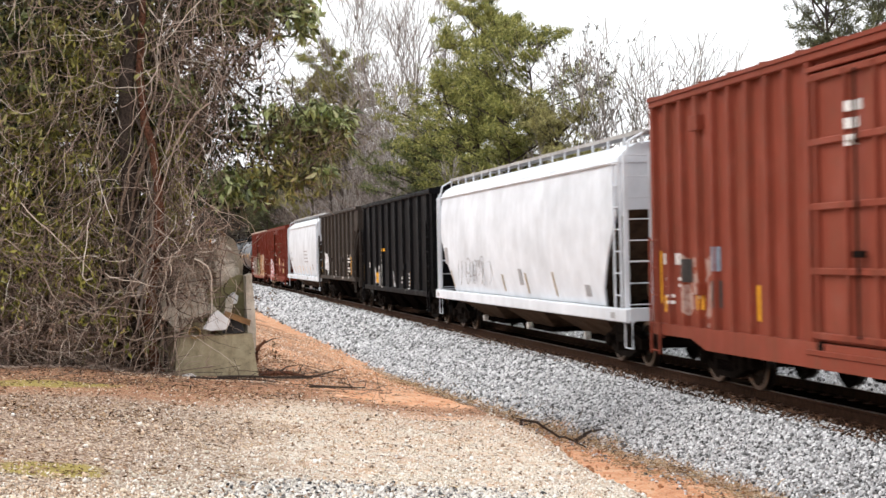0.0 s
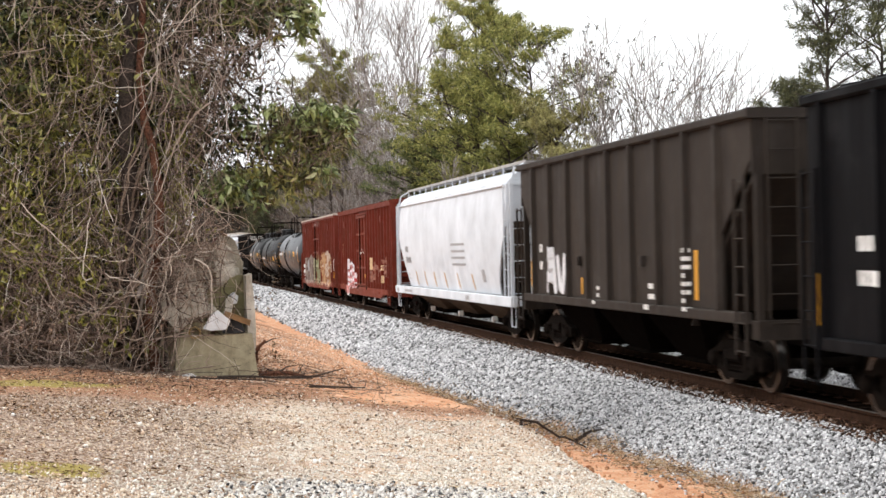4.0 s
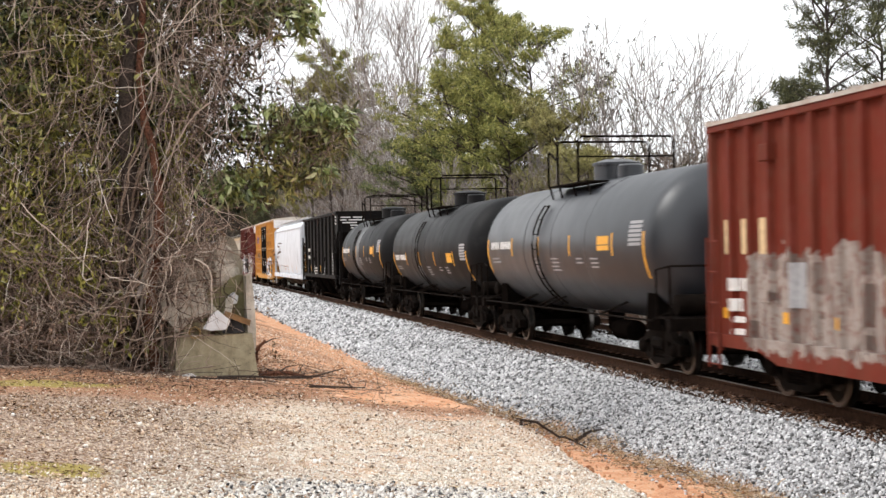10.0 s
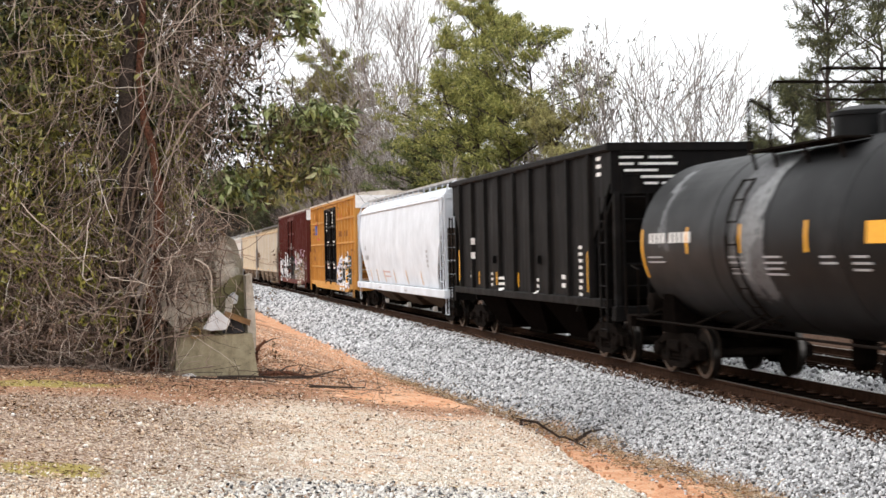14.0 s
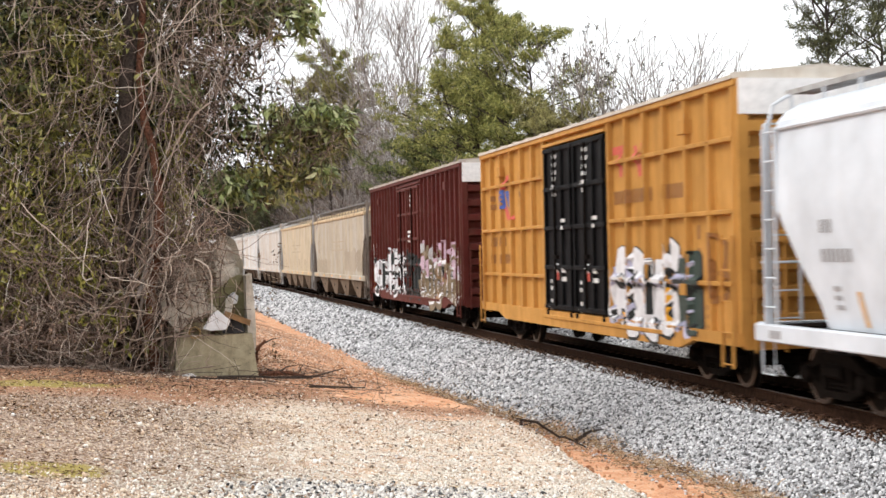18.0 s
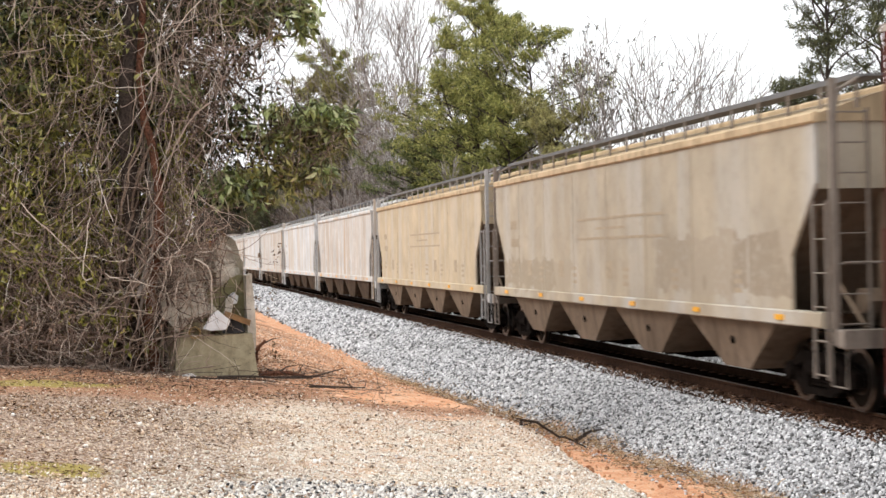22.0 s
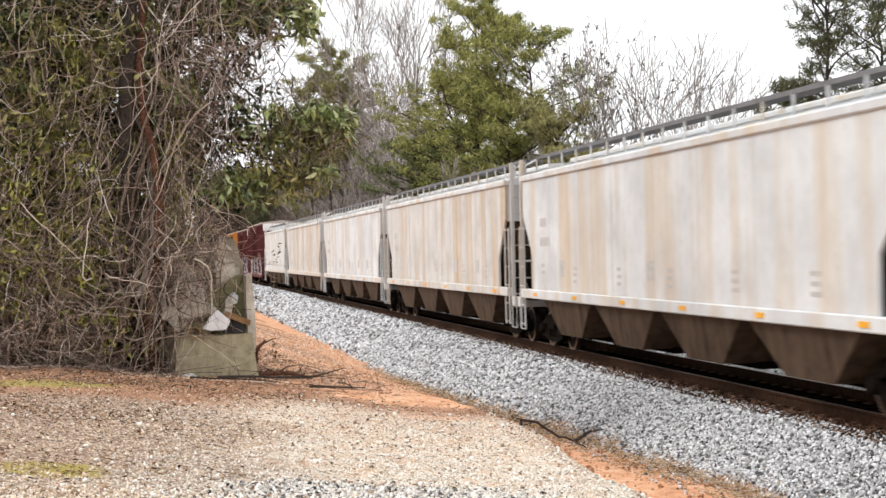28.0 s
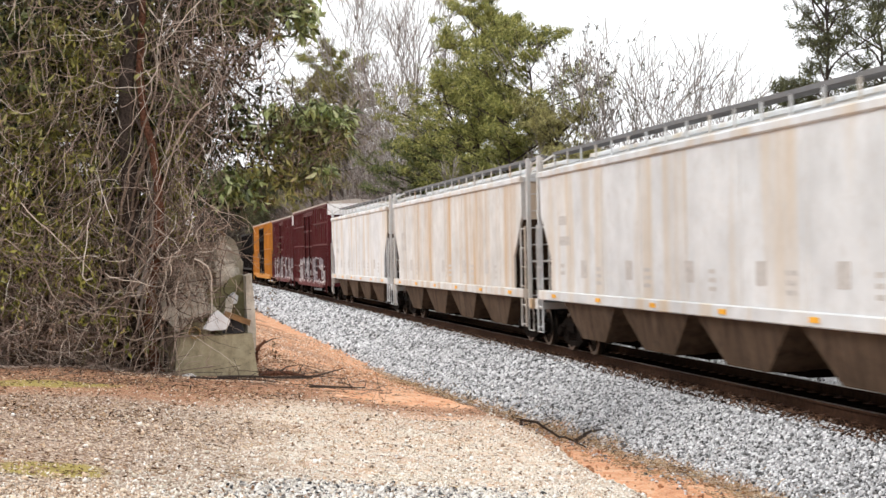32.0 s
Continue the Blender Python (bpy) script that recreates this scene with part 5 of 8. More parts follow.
GLYPHS = (((((0.0, 0.0), (0.3, 1.0), (0.65, 1.0), (1.0, 0.0))), ((0.2, 0.4), (0.8, 0.42))),
          (((0.1, 0.0), (0.12, 1.0), (0.8, 0.92), (0.75, 0.55), (0.25, 0.5), (0.9, 0.4), (0.8, 0.05), (0.1, 0.0)),),
          (((0.9, 0.85), (0.5, 1.0), (0.1, 0.7), (0.1, 0.25), (0.5, 0.0), (0.95, 0.15)), ((0.55, 0.45), (0.95, 0.45), (0.95, 0.0))),
          (((0.1, 0.0), (0.15, 1.0), (0.8, 0.95), (0.8, 0.55), (0.25, 0.48), (0.95, 0.0)),),
          (((0.95, 0.9), (0.4, 1.0), (0.12, 0.75), (0.8, 0.4), (0.7, 0.05), (0.05, 0.1)),),
          (((0.1, 0.0), (0.05, 1.0)), ((0.9, 0.0), (0.85, 1.05)), ((0.1, 0.55), (0.9, 0.45))),
          (((0.05, 1.0), (0.2, 0.05), (0.8, 0.0), (0.95, 1.0)),))


def ribbon(sh, car, pts, width, lift):
    """A sprayed stroke of even width along a bent line."""
    fine = []
    for a, b in zip(pts, pts[1:]):
        n = max(1, int(math.hypot(b[0] - a[0], b[1] - a[1]) / 0.07))
        fine += [(a[0] + (b[0] - a[0]) * k / n, a[1] + (b[1] - a[1]) * k / n) for k in range(n)]
    fine.append(pts[-1])
    m = len(fine)
    rows = []
    for i, (y, z) in enumerate(fine):
        p, q = fine[max(i - 2, 0)], fine[min(i + 2, m - 1)]
        dy, dz = q[0] - p[0], q[1] - p[1]
        n = math.hypot(dy, dz) + 1e-6
        w = width * (0.72 if i in (0, m - 1) else 1.0) / 2
        rows.append([(y - dz / n * w * c, z + dy / n * w * c) for c in (-1, -0.5, 0, 0.5, 1)])
    lay(sh, car, rows, lift)


def tag(car, y0, y1, z0, z1, count, fills, rim, halo, seed, fat=0.2, edge=0.11, glow=0.3):
    """Fat sprayed letter shapes, too wild to read: a soft backing, dark or pale outlines, and fills in turn."""
    r = random.Random(seed)
    step = (y1 - y0) / count
    for k in range(count):
        top, low = z1 - r.uniform(0, 0.15) * (z1 - z0), z0 + r.uniform(0, 0.12) * (z1 - z0)
        back, outline, core = Shape(), Shape(), Shape()
        for line in r.choice(GLYPHS):
            # the near side is read towards falling y
            pts = [(y0 + (k + 0.92 - 0.84 * u + r.gauss(0, 0.05)) * step, low + (top - low) * (w + r.gauss(0, 0.04))) for u, w in line]
            ribbon(back, car, pts, fat + glow, 0.005)
            ribbon(outline, car, [(y - 0.02, z - 0.02) for y, z in pts], fat + edge, 0.008)
            ribbon(core, car, pts, fat, 0.011)
        letter = part("graffiti_letter", outline, rim, car)
        part("graffiti_fill", core, r.choice(fills), letter)
        if halo:
            part("graffiti_backing", back, halo, letter)


def splash(car, y0, y1, z0, z1, mat, seed, count=9):
    """Ragged upright strokes of thin paint, of uneven length and width."""
    r = random.Random(seed)
    for k in range(count):
        y = y0 + (y1 - y0) * (k + r.uniform(0.1, 0.9)) / count
        a, b = z0 + (z1 - z0) * r.uniform(0, 0.3), z0 + (z1 - z0) * r.uniform(0.55, 1.0)
        sh = Shape()
        ribbon(sh, car, [(y, a), (y + r.gauss(0, 0.1), (a + b) / 2), (y + r.gauss(0, 0.12), b)], (y1 - y0) / count * r.uniform(0.4, 1.3), 0.004)
        part("graffiti_splash", sh, mat, car)


def lettering(car, x, spots, mat):
    """Painted characters too worn to read, as plain blocks: (y, z, count, height, lines)."""
    for y, z, count, h, lines in spots:
        marks(car, letter_rows(y, z, count, h, lines, h * 1.6), mat, x)


def blocks(car, x, rows, mat, name="paint_patch"):
    """Plain painted shapes: (y0, y1, z0, z1), with an optional lean of the top along the car."""
    for y0, y1, z0, z1, *lean in rows:
        k = lean[0] if lean else 0.0
        if car.name in SKIN:
            paint_patch(car, name, y0, y1, z0, z1, k, mat)
            continue
        part(name, Shape().slab([(y0, z0), (y1, z0), (y1 + k, z1), (y0 + k, z1)], x - 0.004, x), mat, car)


def dress_hopper(car, L, white, seed):
    """Stencils, data panels and scrapes on a straight-sided covered hopper."""
    r = random.Random(seed)
    x = -1.522
    m = pale_grey if white else tan_grey
    lettering(car, x, ((L - 2.6, 3.0, 4, 0.2, 1), (L - 2.6, 2.55, 6, 0.2, 1), (L - 2.6, 2.0, 5, 0.1, 2)), m)
    for k in range(5):
        y = L - 4.4 - k * (2 * L - 7.5) / 4.5 + r.uniform(-0.3, 0.3)
        if r.random() < 0.75:
            blocks(car, x, ((y - 0.2, y + 0.2, 1.75, 2.12),), m, "data_panel")
        lettering(car, x, ((y - 0.9, 1.95, r.randint(4, 6), 0.09, 3),), m)
    if not white:
        for z, w in ((2.95, 3.4), (2.55, 3.4), (2.75, 1.2)):
            blocks(car, x, ((-w, w * 0.6, z, z + 0.05),), m, "stripe")


pale_grey = plain("faded_grey_stencil", (0.44, 0.42, 0.40), 0.7, 0, 0.2, 14, 0.0)
tan_grey = plain("faded_stencil", (0.36, 0.29, 0.205), 0.7, 0, 0.2, 14, 0.0)
scrawl = plain("spray_grey", (0.30, 0.30, 0.31), 0.6, 0, 0.25, 9, 0.0)
blue_mark = plain("logo_blue", (0.05, 0.09, 0.32), 0.6, 0, 0.2, 14, 0.0)
pink_mark = plain("logo_red", (0.55, 0.10, 0.07), 0.6, 0, 0.2, 14, 0.0)
brown_mark = plain("stencil_brown", (0.26, 0.11, 0.03), 0.6, 0, 0.2, 14, 0.0)


def scribble(car, x, y0, y1, z0, z1, mat, seed, loops=7, r=0.014):
    """A looping sprayed line, flat on the side."""
    rd = random.Random(seed)
    for k in range(loops):
        yc = y0 + (y1 - y0) * (k + 0.5) / loops
        w = (y1 - y0) / loops * rd.uniform(0.45, 0.7)
        h = (z1 - z0) * rd.uniform(0.35, 0.5)
        zc = (z0 + z1) / 2 + rd.uniform(-0.08, 0.08)
        a0 = rd.uniform(0, 6.28)
        span = rd.uniform(3.2, 5.6)
        pts = [(yc + w * math.cos(a0 + span * t / 14), zc + h * math.sin(a0 + span * t / 14)) for t in range(15)]
        v, f = [], []
        for i, (y, z) in enumerate(pts):
            dy, dz = (pts[min(i + 1, 14)][0] - pts[max(i - 1, 0)][0]), (pts[min(i + 1, 14)][1] - pts[max(i - 1, 0)][1])
            n = math.hypot(dy, dz)
            for s in (-r, r):
                v += [(x - 0.004, y - dz / n * s, z + dy / n * s), (x, y - dz / n * s, z + dy / n * s)]
        for i in range(14):
            b = 4 * i
            f += [(b, b + 2, b + 6, b + 4), (b, b + 4, b + 5, b + 1), (b + 2, b + 3, b + 7, b + 6)]
        part("sprayed_line", Shape().add(v, f), mat, car)


dark_patch = plain("dark_paint_patch", (0.045, 0.04, 0.038), 0.7, 0, 0.3, 9, 0.0)
blue_grey = plain("faded_blue_grey", (0.19, 0.24, 0.30), 0.7, 0, 0.3, 9, 0.0)
faint_red = plain("faded_red_stripe", (0.52, 0.36, 0.33), 0.7, 0, 0.2, 9, 0.0)
worn_pink = plain("worn_pinkish_paint", (0.27, 0.12, 0.085), 0.7, 0, 0.45, 6, 0.0)
spray_white = plain("spray_white", (0.70, 0.70, 0.72), 0.6, 0, 0.15, 5, 0.0)
spray_silver = plain("spray_silver", (0.42, 0.42, 0.43), 0.5, 0, 0.3, 5, 0.0)
spray_grey = plain("spray_dull_grey", (0.20, 0.19, 0.185), 0.6, 0, 0.4, 5, 0.0)
spray_black = plain("spray_black", (0.015, 0.017, 0.017), 0.6, 0, 0.3, 5, 0.0)
spray_green = plain("spray_dark_green", (0.035, 0.055, 0.045), 0.6, 0, 0.3, 5, 0.0)
spray_olive = plain("spray_olive_brown", (0.17, 0.125, 0.075), 0.6, 0, 0.35, 3, 0.0)
spray_ochre = plain("spray_ochre", (0.30, 0.16, 0.07), 0.6, 0, 0.3, 3, 0.0)
spray_lilac = plain("spray_lilac", (0.46, 0.46, 0.60), 0.6, 0, 0.25, 3, 0.0)
spray_pink = plain("spray_pink", (0.50, 0.36, 0.44), 0.6, 0, 0.25, 3, 0.0)
spray_red = plain("spray_red", (0.44, 0.055, 0.06), 0.6, 0, 0.3, 4, 0.0)
spray_rose = plain("spray_rose", (0.50, 0.20, 0.19), 0.6, 0, 0.3, 4, 0.0)


def mid(a, b):
    return (a + b) / 2


def build_train():
    P = -1.444        # the side sheet of a boxcar
    car = boxcar(-149.2 - 9.95, 16.7, 5.05, 0.80, red_a, "faded red boxcar with ribbed sides and patched stencilling", (3.05, 1), ribs=9)
    lettering(car, P, ((7.9, 2.15, 2, 0.2, 1), (7.3, 2.15, 3, 0.2, 1), (7.7, 1.8, 3, 0.07, 2), (7.2, 1.8, 3, 0.07, 2), (7.6, 1.5, 4, 0.07, 2)), white_mark)
    lettering(car, -1.525, ((0.35, 4.15, 4, 0.14, 3),), white_mark)
    blocks(car, P, ((8.05, 8.15, 1.35, 2.3), (5.95, 6.05, 1.3, 1.75), (3.6, 3.72, 1.2, 1.75), (7.7, 7.95, 1.2, 1.5)), yellow, "reflector")
    blocks(car, P, ((6.5, 6.85, 1.75, 2.15), (5.15, 5.45, 1.35, 1.8)), dark_patch, "data_panel")
    blocks(car, P, ((5.2, 5.35, 1.95, 2.35), (5.4, 5.5, 2.1, 2.35)), blue_grey, "stencil_bar")

    car = covered_hopper(mid(-149.2, -128.0) - 0.9, 19.7, white_b, funnel_brown, "clean white covered hopper with sprayed scribbles on its rounded side", 3, True, (0.92, 1.18), 4.08, 4.5, frame_mat=white_b, walk_mat=grey_frame, reflectors=False)
    scribble(car, -1.47, 2.2, 6.6, 1.35, 2.25, scrawl, 4, 8, 0.022)
    scribble(car, -1.51, 3.0, 5.2, 1.6, 2.2, scrawl, 5, 5, 0.016)
    blocks(car, -1.45, ((7.6, 7.75, 1.3, 1.8, 0.12), (0.9, 1.05, 1.3, 1.75, 0.12), (-1.6, -1.45, 1.3, 1.8, 0.12), (-4.2, -4.05, 1.3, 1.85, 0.12)), tan_grey, "scrape")
    blocks(car, -1.46, ((8.0, 8.5, 2.0, 2.5), (-1.1, -0.75, 1.5, 1.9), (-6.9, -6.5, 1.35, 1.6)), grey_mark, "data_panel")
    blocks(car, -1.565, ((9.2, 9.5, 0.98, 1.1), (-9.1, -8.8, 0.98, 1.1)), grey_mark, "data_panel")

    car = open_hopper(mid(-128.0, -110.4) - 1.7, 15.9, black_paint, "black ribbed open hopper with a sprayed tag", 4.3, 1.02, 9, False, 4, black_paint)
    lettering(car, -1.464, ((6.3, 2.35, 4, 0.2, 1), (6.3, 1.9, 5, 0.2, 1), (2.6, 2.3, 4, 0.06, 14), (-0.2, 1.45, 3, 0.1, 2), (-1.6, 1.45, 3, 0.1, 2), (-3.2, 1.6, 4, 0.08, 5)), white_mark)
    blocks(car, -1.464, ((7.35, 7.45, 1.25, 1.95), (3.9, 4.0, 1.2, 1.6), (-4.0, -3.85, 1.2, 1.7), (2.2, 2.7, 2.45, 2.56)), yellow, "reflector")

    tag(car, 3.5, 4.9, 1.15, 1.85, 3, (spray_silver, spray_white), spray_grey, None, 31, 0.07, 0.07)
    splash(car, 3.6, 4.8, 1.12, 1.6, spray_grey, 32, 5)
    tag(car, -0.6, 0.3, 1.15, 1.75, 1, (spray_silver,), spray_silver, None, 33, 0.09, 0.05)

    car = open_hopper(mid(-110.4, -95.0) - 1.05, 14.8, brown_hopper, "grey-brown ribbed open hopper with white stencilling", 4.33, 1.26, 8, True, 3)
    lettering(car, -1.464, ((5.5, 2.4, 3, 0.19, 1), (5.5, 2.0, 3, 0.19, 1), (1.0, 1.55, 3, 0.09, 3), (-2.3, 1.65, 4, 0.12, 3), (-4.3, 2.3, 4, 0.09, 8)), white_mark)
    blocks(car, -1.464, ((5.95, 6.05, 1.5, 2.1), (2.0, 2.1, 1.4, 1.75), (-4.9, -4.75, 1.45, 2.3)), yellow, "reflector")

    tag(car, 3.3, 4.9, 1.4, 2.3, 2, (spray_white, spray_white), spray_white, None, 34, 0.22, 0.04)

    car = covered_hopper(mid(-95.2, -75.8) - 1.0, 18.3, white_car, funnel_brown, "white covered hopper with rounded sides and tan scuffs", 3, True, (0.92, 1.18), 4.08, 4.5, walk_mat=grey_frame, reflectors=False)
    lettering(car, -1.5, ((7.0, 2.5, 4, 0.2, 1), (7.0, 2.12, 7, 0.2, 1), (6.9, 1.6, 5, 0.08, 2)), grey_mark)
    blocks(car, -1.45, tuple((y, y + 0.14, 1.25, 1.72, 0.1) for y in (5.2, 3.6, 1.9, 0.1, -1.9, -4.0)), tan_mark, "scrape")
    blocks(car, -1.5, tuple((-3.2, -1.2, z, z + 0.07) for z in (2.55, 2.35, 2.15, 1.95)) + ((-5.6, -5.2, 1.5, 1.85),), grey_mark, "stripe")
    blocks(car, -1.565, ((8.3, 8.7, 0.98, 1.1), (5.5, 7.0, 1.0, 1.08), (-4.0, -3.5, 0.98, 1.1)), grey_mark, "data_panel")

    car = boxcar(mid(-75.8, -58.8) - 1.1, 15.8, 4.36, 0.75, red_f, "rust-red boxcar with ribbed sides and a red and white sprayed tag", ribs=8, roof_mat=red)
    lettering(car, P, ((7.1, 2.55, 1, 0.62, 1), (6.45, 2.55, 1, 0.62, 1), (5.75, 2.55, 1, 0.62, 1)), cream_mark)
    lettering(car, P, ((6.7, 1.75, 3, 0.18, 1), (6.7, 1.45, 4, 0.1, 4), (5.9, 1.75, 4, 0.1, 3)), tan_mark)
    lettering(car, -1.525, ((0.9, 3.35, 4, 0.11, 3), (-0.2, 2.75, 2, 0.1, 2)), white_mark)
    blocks(car, P, tuple((y, y + 0.22, 1.45, 1.62) for y in (7.25, 5.15, 3.1, -2.3, -4.6, -6.9)), yellow, "reflector")
    blocks(car, -1.525, ((-0.9, -0.65, 1.35, 1.5),), yellow, "reflector")
    blocks(car, -1.6, ((0.2, 0.5, 2.36, 2.48), (-0.55, -0.4, 2.38, 2.46)), white_mark, "door_seal")
    blocks(car, P, ((-2.6, -2.25, 1.7, 2.2), (-3.5, -3.3, 1.3, 2.3), (-5.6, -5.35, 1.2, 1.9)), cream_mark, "worn_patch")

    tag(car, 1.8, 5.2, 0.75, 2.0, 3, (spray_red, spray_rose), spray_white, None, 35, 0.38, 0.10)
    splash(car, -6.4, -2.0, 1.1, 2.2, worn_pink, 36, 14)

    car = boxcar(mid(-58.8, -41.0) - 0.85, 15.6, 4.36, 0.75, red_g, "rust-red boxcar sprayed with grey, green and tan patches", ribs=8, roof_mat=galv)
    lettering(car, P, ((7.2, 2.5, 1, 0.55, 1), (6.5, 2.5, 1, 0.55, 1), (5.8, 2.5, 1, 0.55, 1)), cream_mark)
    lettering(car, P, ((7.0, 1.75, 4, 0.2, 2), (6.9, 1.2, 4, 0.12, 2)), white_mark)
    lettering(car, -1.525, ((0.9, 3.95, 4, 0.15, 1), (0.7, 3.05, 3, 0.1, 3)), white_mark)
    blocks(car, P, tuple((y, y + 0.22, 1.2, 1.37) for y in (7.25, 4.9, 3.1, -2.4, -4.6)) + ((-7.3, -6.95, 1.15, 1.45),), yellow, "reflector")
    blocks(car, P, ((4.3, 4.9, 1.45, 2.1),), grey_mark, "tin_patch")
    blocks(car, P, ((-7.3, -6.95, 1.55, 2.15),), white_mark, "data_panel")

    tank_car(mid(-41.0, -24.4) - 0.3, 15.6, tank_grey, "dark grey tank car with yellow reflector strips", 11)
    tank_car(mid(-24.4, -8.2) - 0.6, 15.6, tank_black, "black tank car with yellow reflector strips and white stencilling")
    tank_car(mid(-8.2, 6.8) - 0.3, 14.2, tank_wet_sheen, "shorter black tank car with a wet streak, its sheen painted pale, down its side", 12)

    car = open_hopper(mid(6.8, 24.6) - 0.85, 16.2, black_k, "black ribbed open hopper with white stencilled end panel", 4.33, 1.28, 8, True, 3)
    lettering(car, -1.464, ((5.2, 2.65, 4, 0.18, 1), (5.2, 2.25, 3, 0.18, 1), (5.2, 1.8, 4, 0.08, 2), (2.9, 1.75, 3, 0.09, 3), (1.6, 1.65, 4, 0.09, 3), (-2.0, 1.65, 3, 0.09, 3), (-4.2, 1.75, 4, 0.12, 2), (-5.6, 2.4, 4, 0.09, 8)), white_mark)
    blocks(car, -1.464, ((6.6, 6.7, 1.5, 2.4), (4.35, 4.45, 1.45, 1.8), (2.2, 2.3, 1.45, 1.8), (-0.2, -0.1, 1.45, 1.8), (-3.2, -3.1, 1.4, 1.8), (-6.35, -6.2, 1.45, 2.3)), yellow, "reflector")
    lettering(car, -1.464, ((-7.0, 4.2, 5, 0.1, 3),), white_mark)
    for k, spans in enumerate((((0, 0.5), (0.62, 1.1)), ((0, 0.3), (0.4, 1.2)), ((0.1, 0.8),), ((0.45, 1.2),), ((0.5, 0.8), (0.88, 1.2)))):
        for j0, j1 in spans:
            part("stencil_bar", Shape().box(-1.35 + j0, -1.35 + j1, -8.21, -8.205, 4.14 - 0.13 * k, 4.19 - 0.13 * k), white_mark, car)

    car = covered_hopper(mid(24.6, 45.6) - 1.3, 20.0, white_car, funnel_brown, "white covered hopper with rounded sides beside an orange boxcar", 3, True, (0.92, 1.18), 4.08, 4.5, walk_mat=grey_frame, reflectors=False)
    lettering(car, -1.5, ((7.7, 2.6, 4, 0.18, 1), (7.7, 2.2, 7, 0.18, 1), (7.5, 1.75, 4, 0.08, 3)), grey_mark)
    blocks(car, -1.45, tuple((y, y + 0.13, 1.25, 1.72, 0.1) for y in (6.6, 4.9, 3.0, 0.6, -2.2, -5.2)), tan_mark, "scrape")
    blocks(car, -1.45, ((1.6, 3.4, 1.62, 1.68), (1.6, 3.2, 1.45, 1.50)), faint_red, "stripe")
    lettering(car, -1.5, ((5.2, 1.65, 2, 0.1, 4), (-6.5, 2.4, 4, 0.1, 4)), grey_mark)
    blocks(car, -1.565, ((9.0, 9.4, 0.98, 1.1), (3.0, 3.6, 1.0, 1.06), (-3.0, -2.4, 1.0, 1.06)), grey_mark, "data_panel")

    car = boxcar(mid(45.6, 65.3) - 1.8, 18.4, 5.03, 0.78, orange, "orange-yellow high boxcar with black double doors and graffiti", (4.8, 2), black_door, 6, pale_roof, 9, pale, (1.75, 2.9, 4.05))
    for k in (0, 1):
        yd = 1.75 - 2.4 * k
        lettering(car, -1.525, ((yd, 4.45, 5, 0.11, 3), (yd, 3.95, 4, 0.11, 3), (yd - 0.9, 3.0, 2, 0.1, 2)), white_mark)
        lettering(car, -1.525, ((yd - 0.9, 1.9, 2, 0.12, 2), (yd + 0.25, 1.65, 2, 0.1, 2), (yd + 0.25, 1.2, 2, 0.1, 2)), white_mark)
        blocks(car, -1.6, ((yd - 0.45, yd - 0.3, 1.85, 2.05),), white_mark, "door_seal")
        blocks(car, -1.6, ((yd - 0.45, yd - 0.3, 1.68, 1.85),), pink_mark, "door_seal")
    blocks(car, P, ((6.55, 6.95, 3.45, 3.95, 0.25), (5.9, 6.3, 3.45, 3.9, 0.4)), blue_mark, "logo_stroke")
    blocks(car, P, ((6.15, 6.5, 3.15, 3.5, 0.3), (6.5, 6.85, 3.95, 4.3, -0.35), (5.6, 5.95, 3.15, 3.45, 0.35)), pink_mark, "logo_stroke")
    lettering(car, P, ((7.9, 3.75, 3, 0.14, 2), (4.9, 3.75, 3, 0.14, 2), (7.9, 2.6, 2, 0.24, 1), (6.9, 2.6, 3, 0.24, 1), (7.9, 2.15, 2, 0.24, 1), (6.9, 2.15, 4, 0.24, 1)), brown_mark)
    blocks(car, P, ((-3.2, -3.0, 3.75, 4.25), (-3.6, -2.6, 4.2, 4.36), (-4.4, -4.2, 3.7, 4.3, 0.3), (-4.4, -4.2, 3.7, 4.3, -0.3)), pink_mark, "logo_stroke")
    lettering(car, P, ((-2.7, 3.35, 12, 0.26, 1), (-5.7, 3.35, 5, 0.26, 1)), brown_mark)
    lettering(car, P, ((-7.3, 2.6, 2, 0.24, 2), (-7.6, 1.35, 3, 0.1, 3)), brown_mark)

    splash(car, -7.2, -2.5, 0.75, 2.35, spray_lilac, 37, 12)
    tag(car, -7.3, -2.6, 0.85, 2.3, 5, (spray_white, spray_white, spray_white, spray_green), spray_black, None, 38, 0.5, 0.09)
    blocks(car, P, ((-3.3, -3.05, 1.0, 1.7), (-6.0, -5.75, 1.05, 1.8)), yellow, "graffiti_fill")
    tag(car, -8.7, -7.9, 1.4, 2.6, 1, (brown_mark,), brown_mark, None, 39, 0.08, 0.03)

    car = boxcar(mid(65.3, 85.7) - 0.8, 18.3, 5.03, 0.78, maroon, "maroon high boxcar with graffiti along its lower side", (4.6, 2), None, 9, galv, 9, pale)
    lettering(car, -1.525, ((1.75, 4.3, 4, 0.1, 3), (-0.3, 4.35, 5, 0.1, 3), (0.4, 2.55, 3, 0.09, 1), (-0.2, 3.1, 2, 0.1, 3)), white_mark)
    splash(car, -8.6, -2.4, 1.3, 2.75, spray_pink, 40, 9)
    splash(car, -8.7, -2.4, 0.9, 2.7, spray_silver, 41, 14)
    splash(car, 2.4, 8.2, 0.8, 2.5, spray_silver, 42, 12)
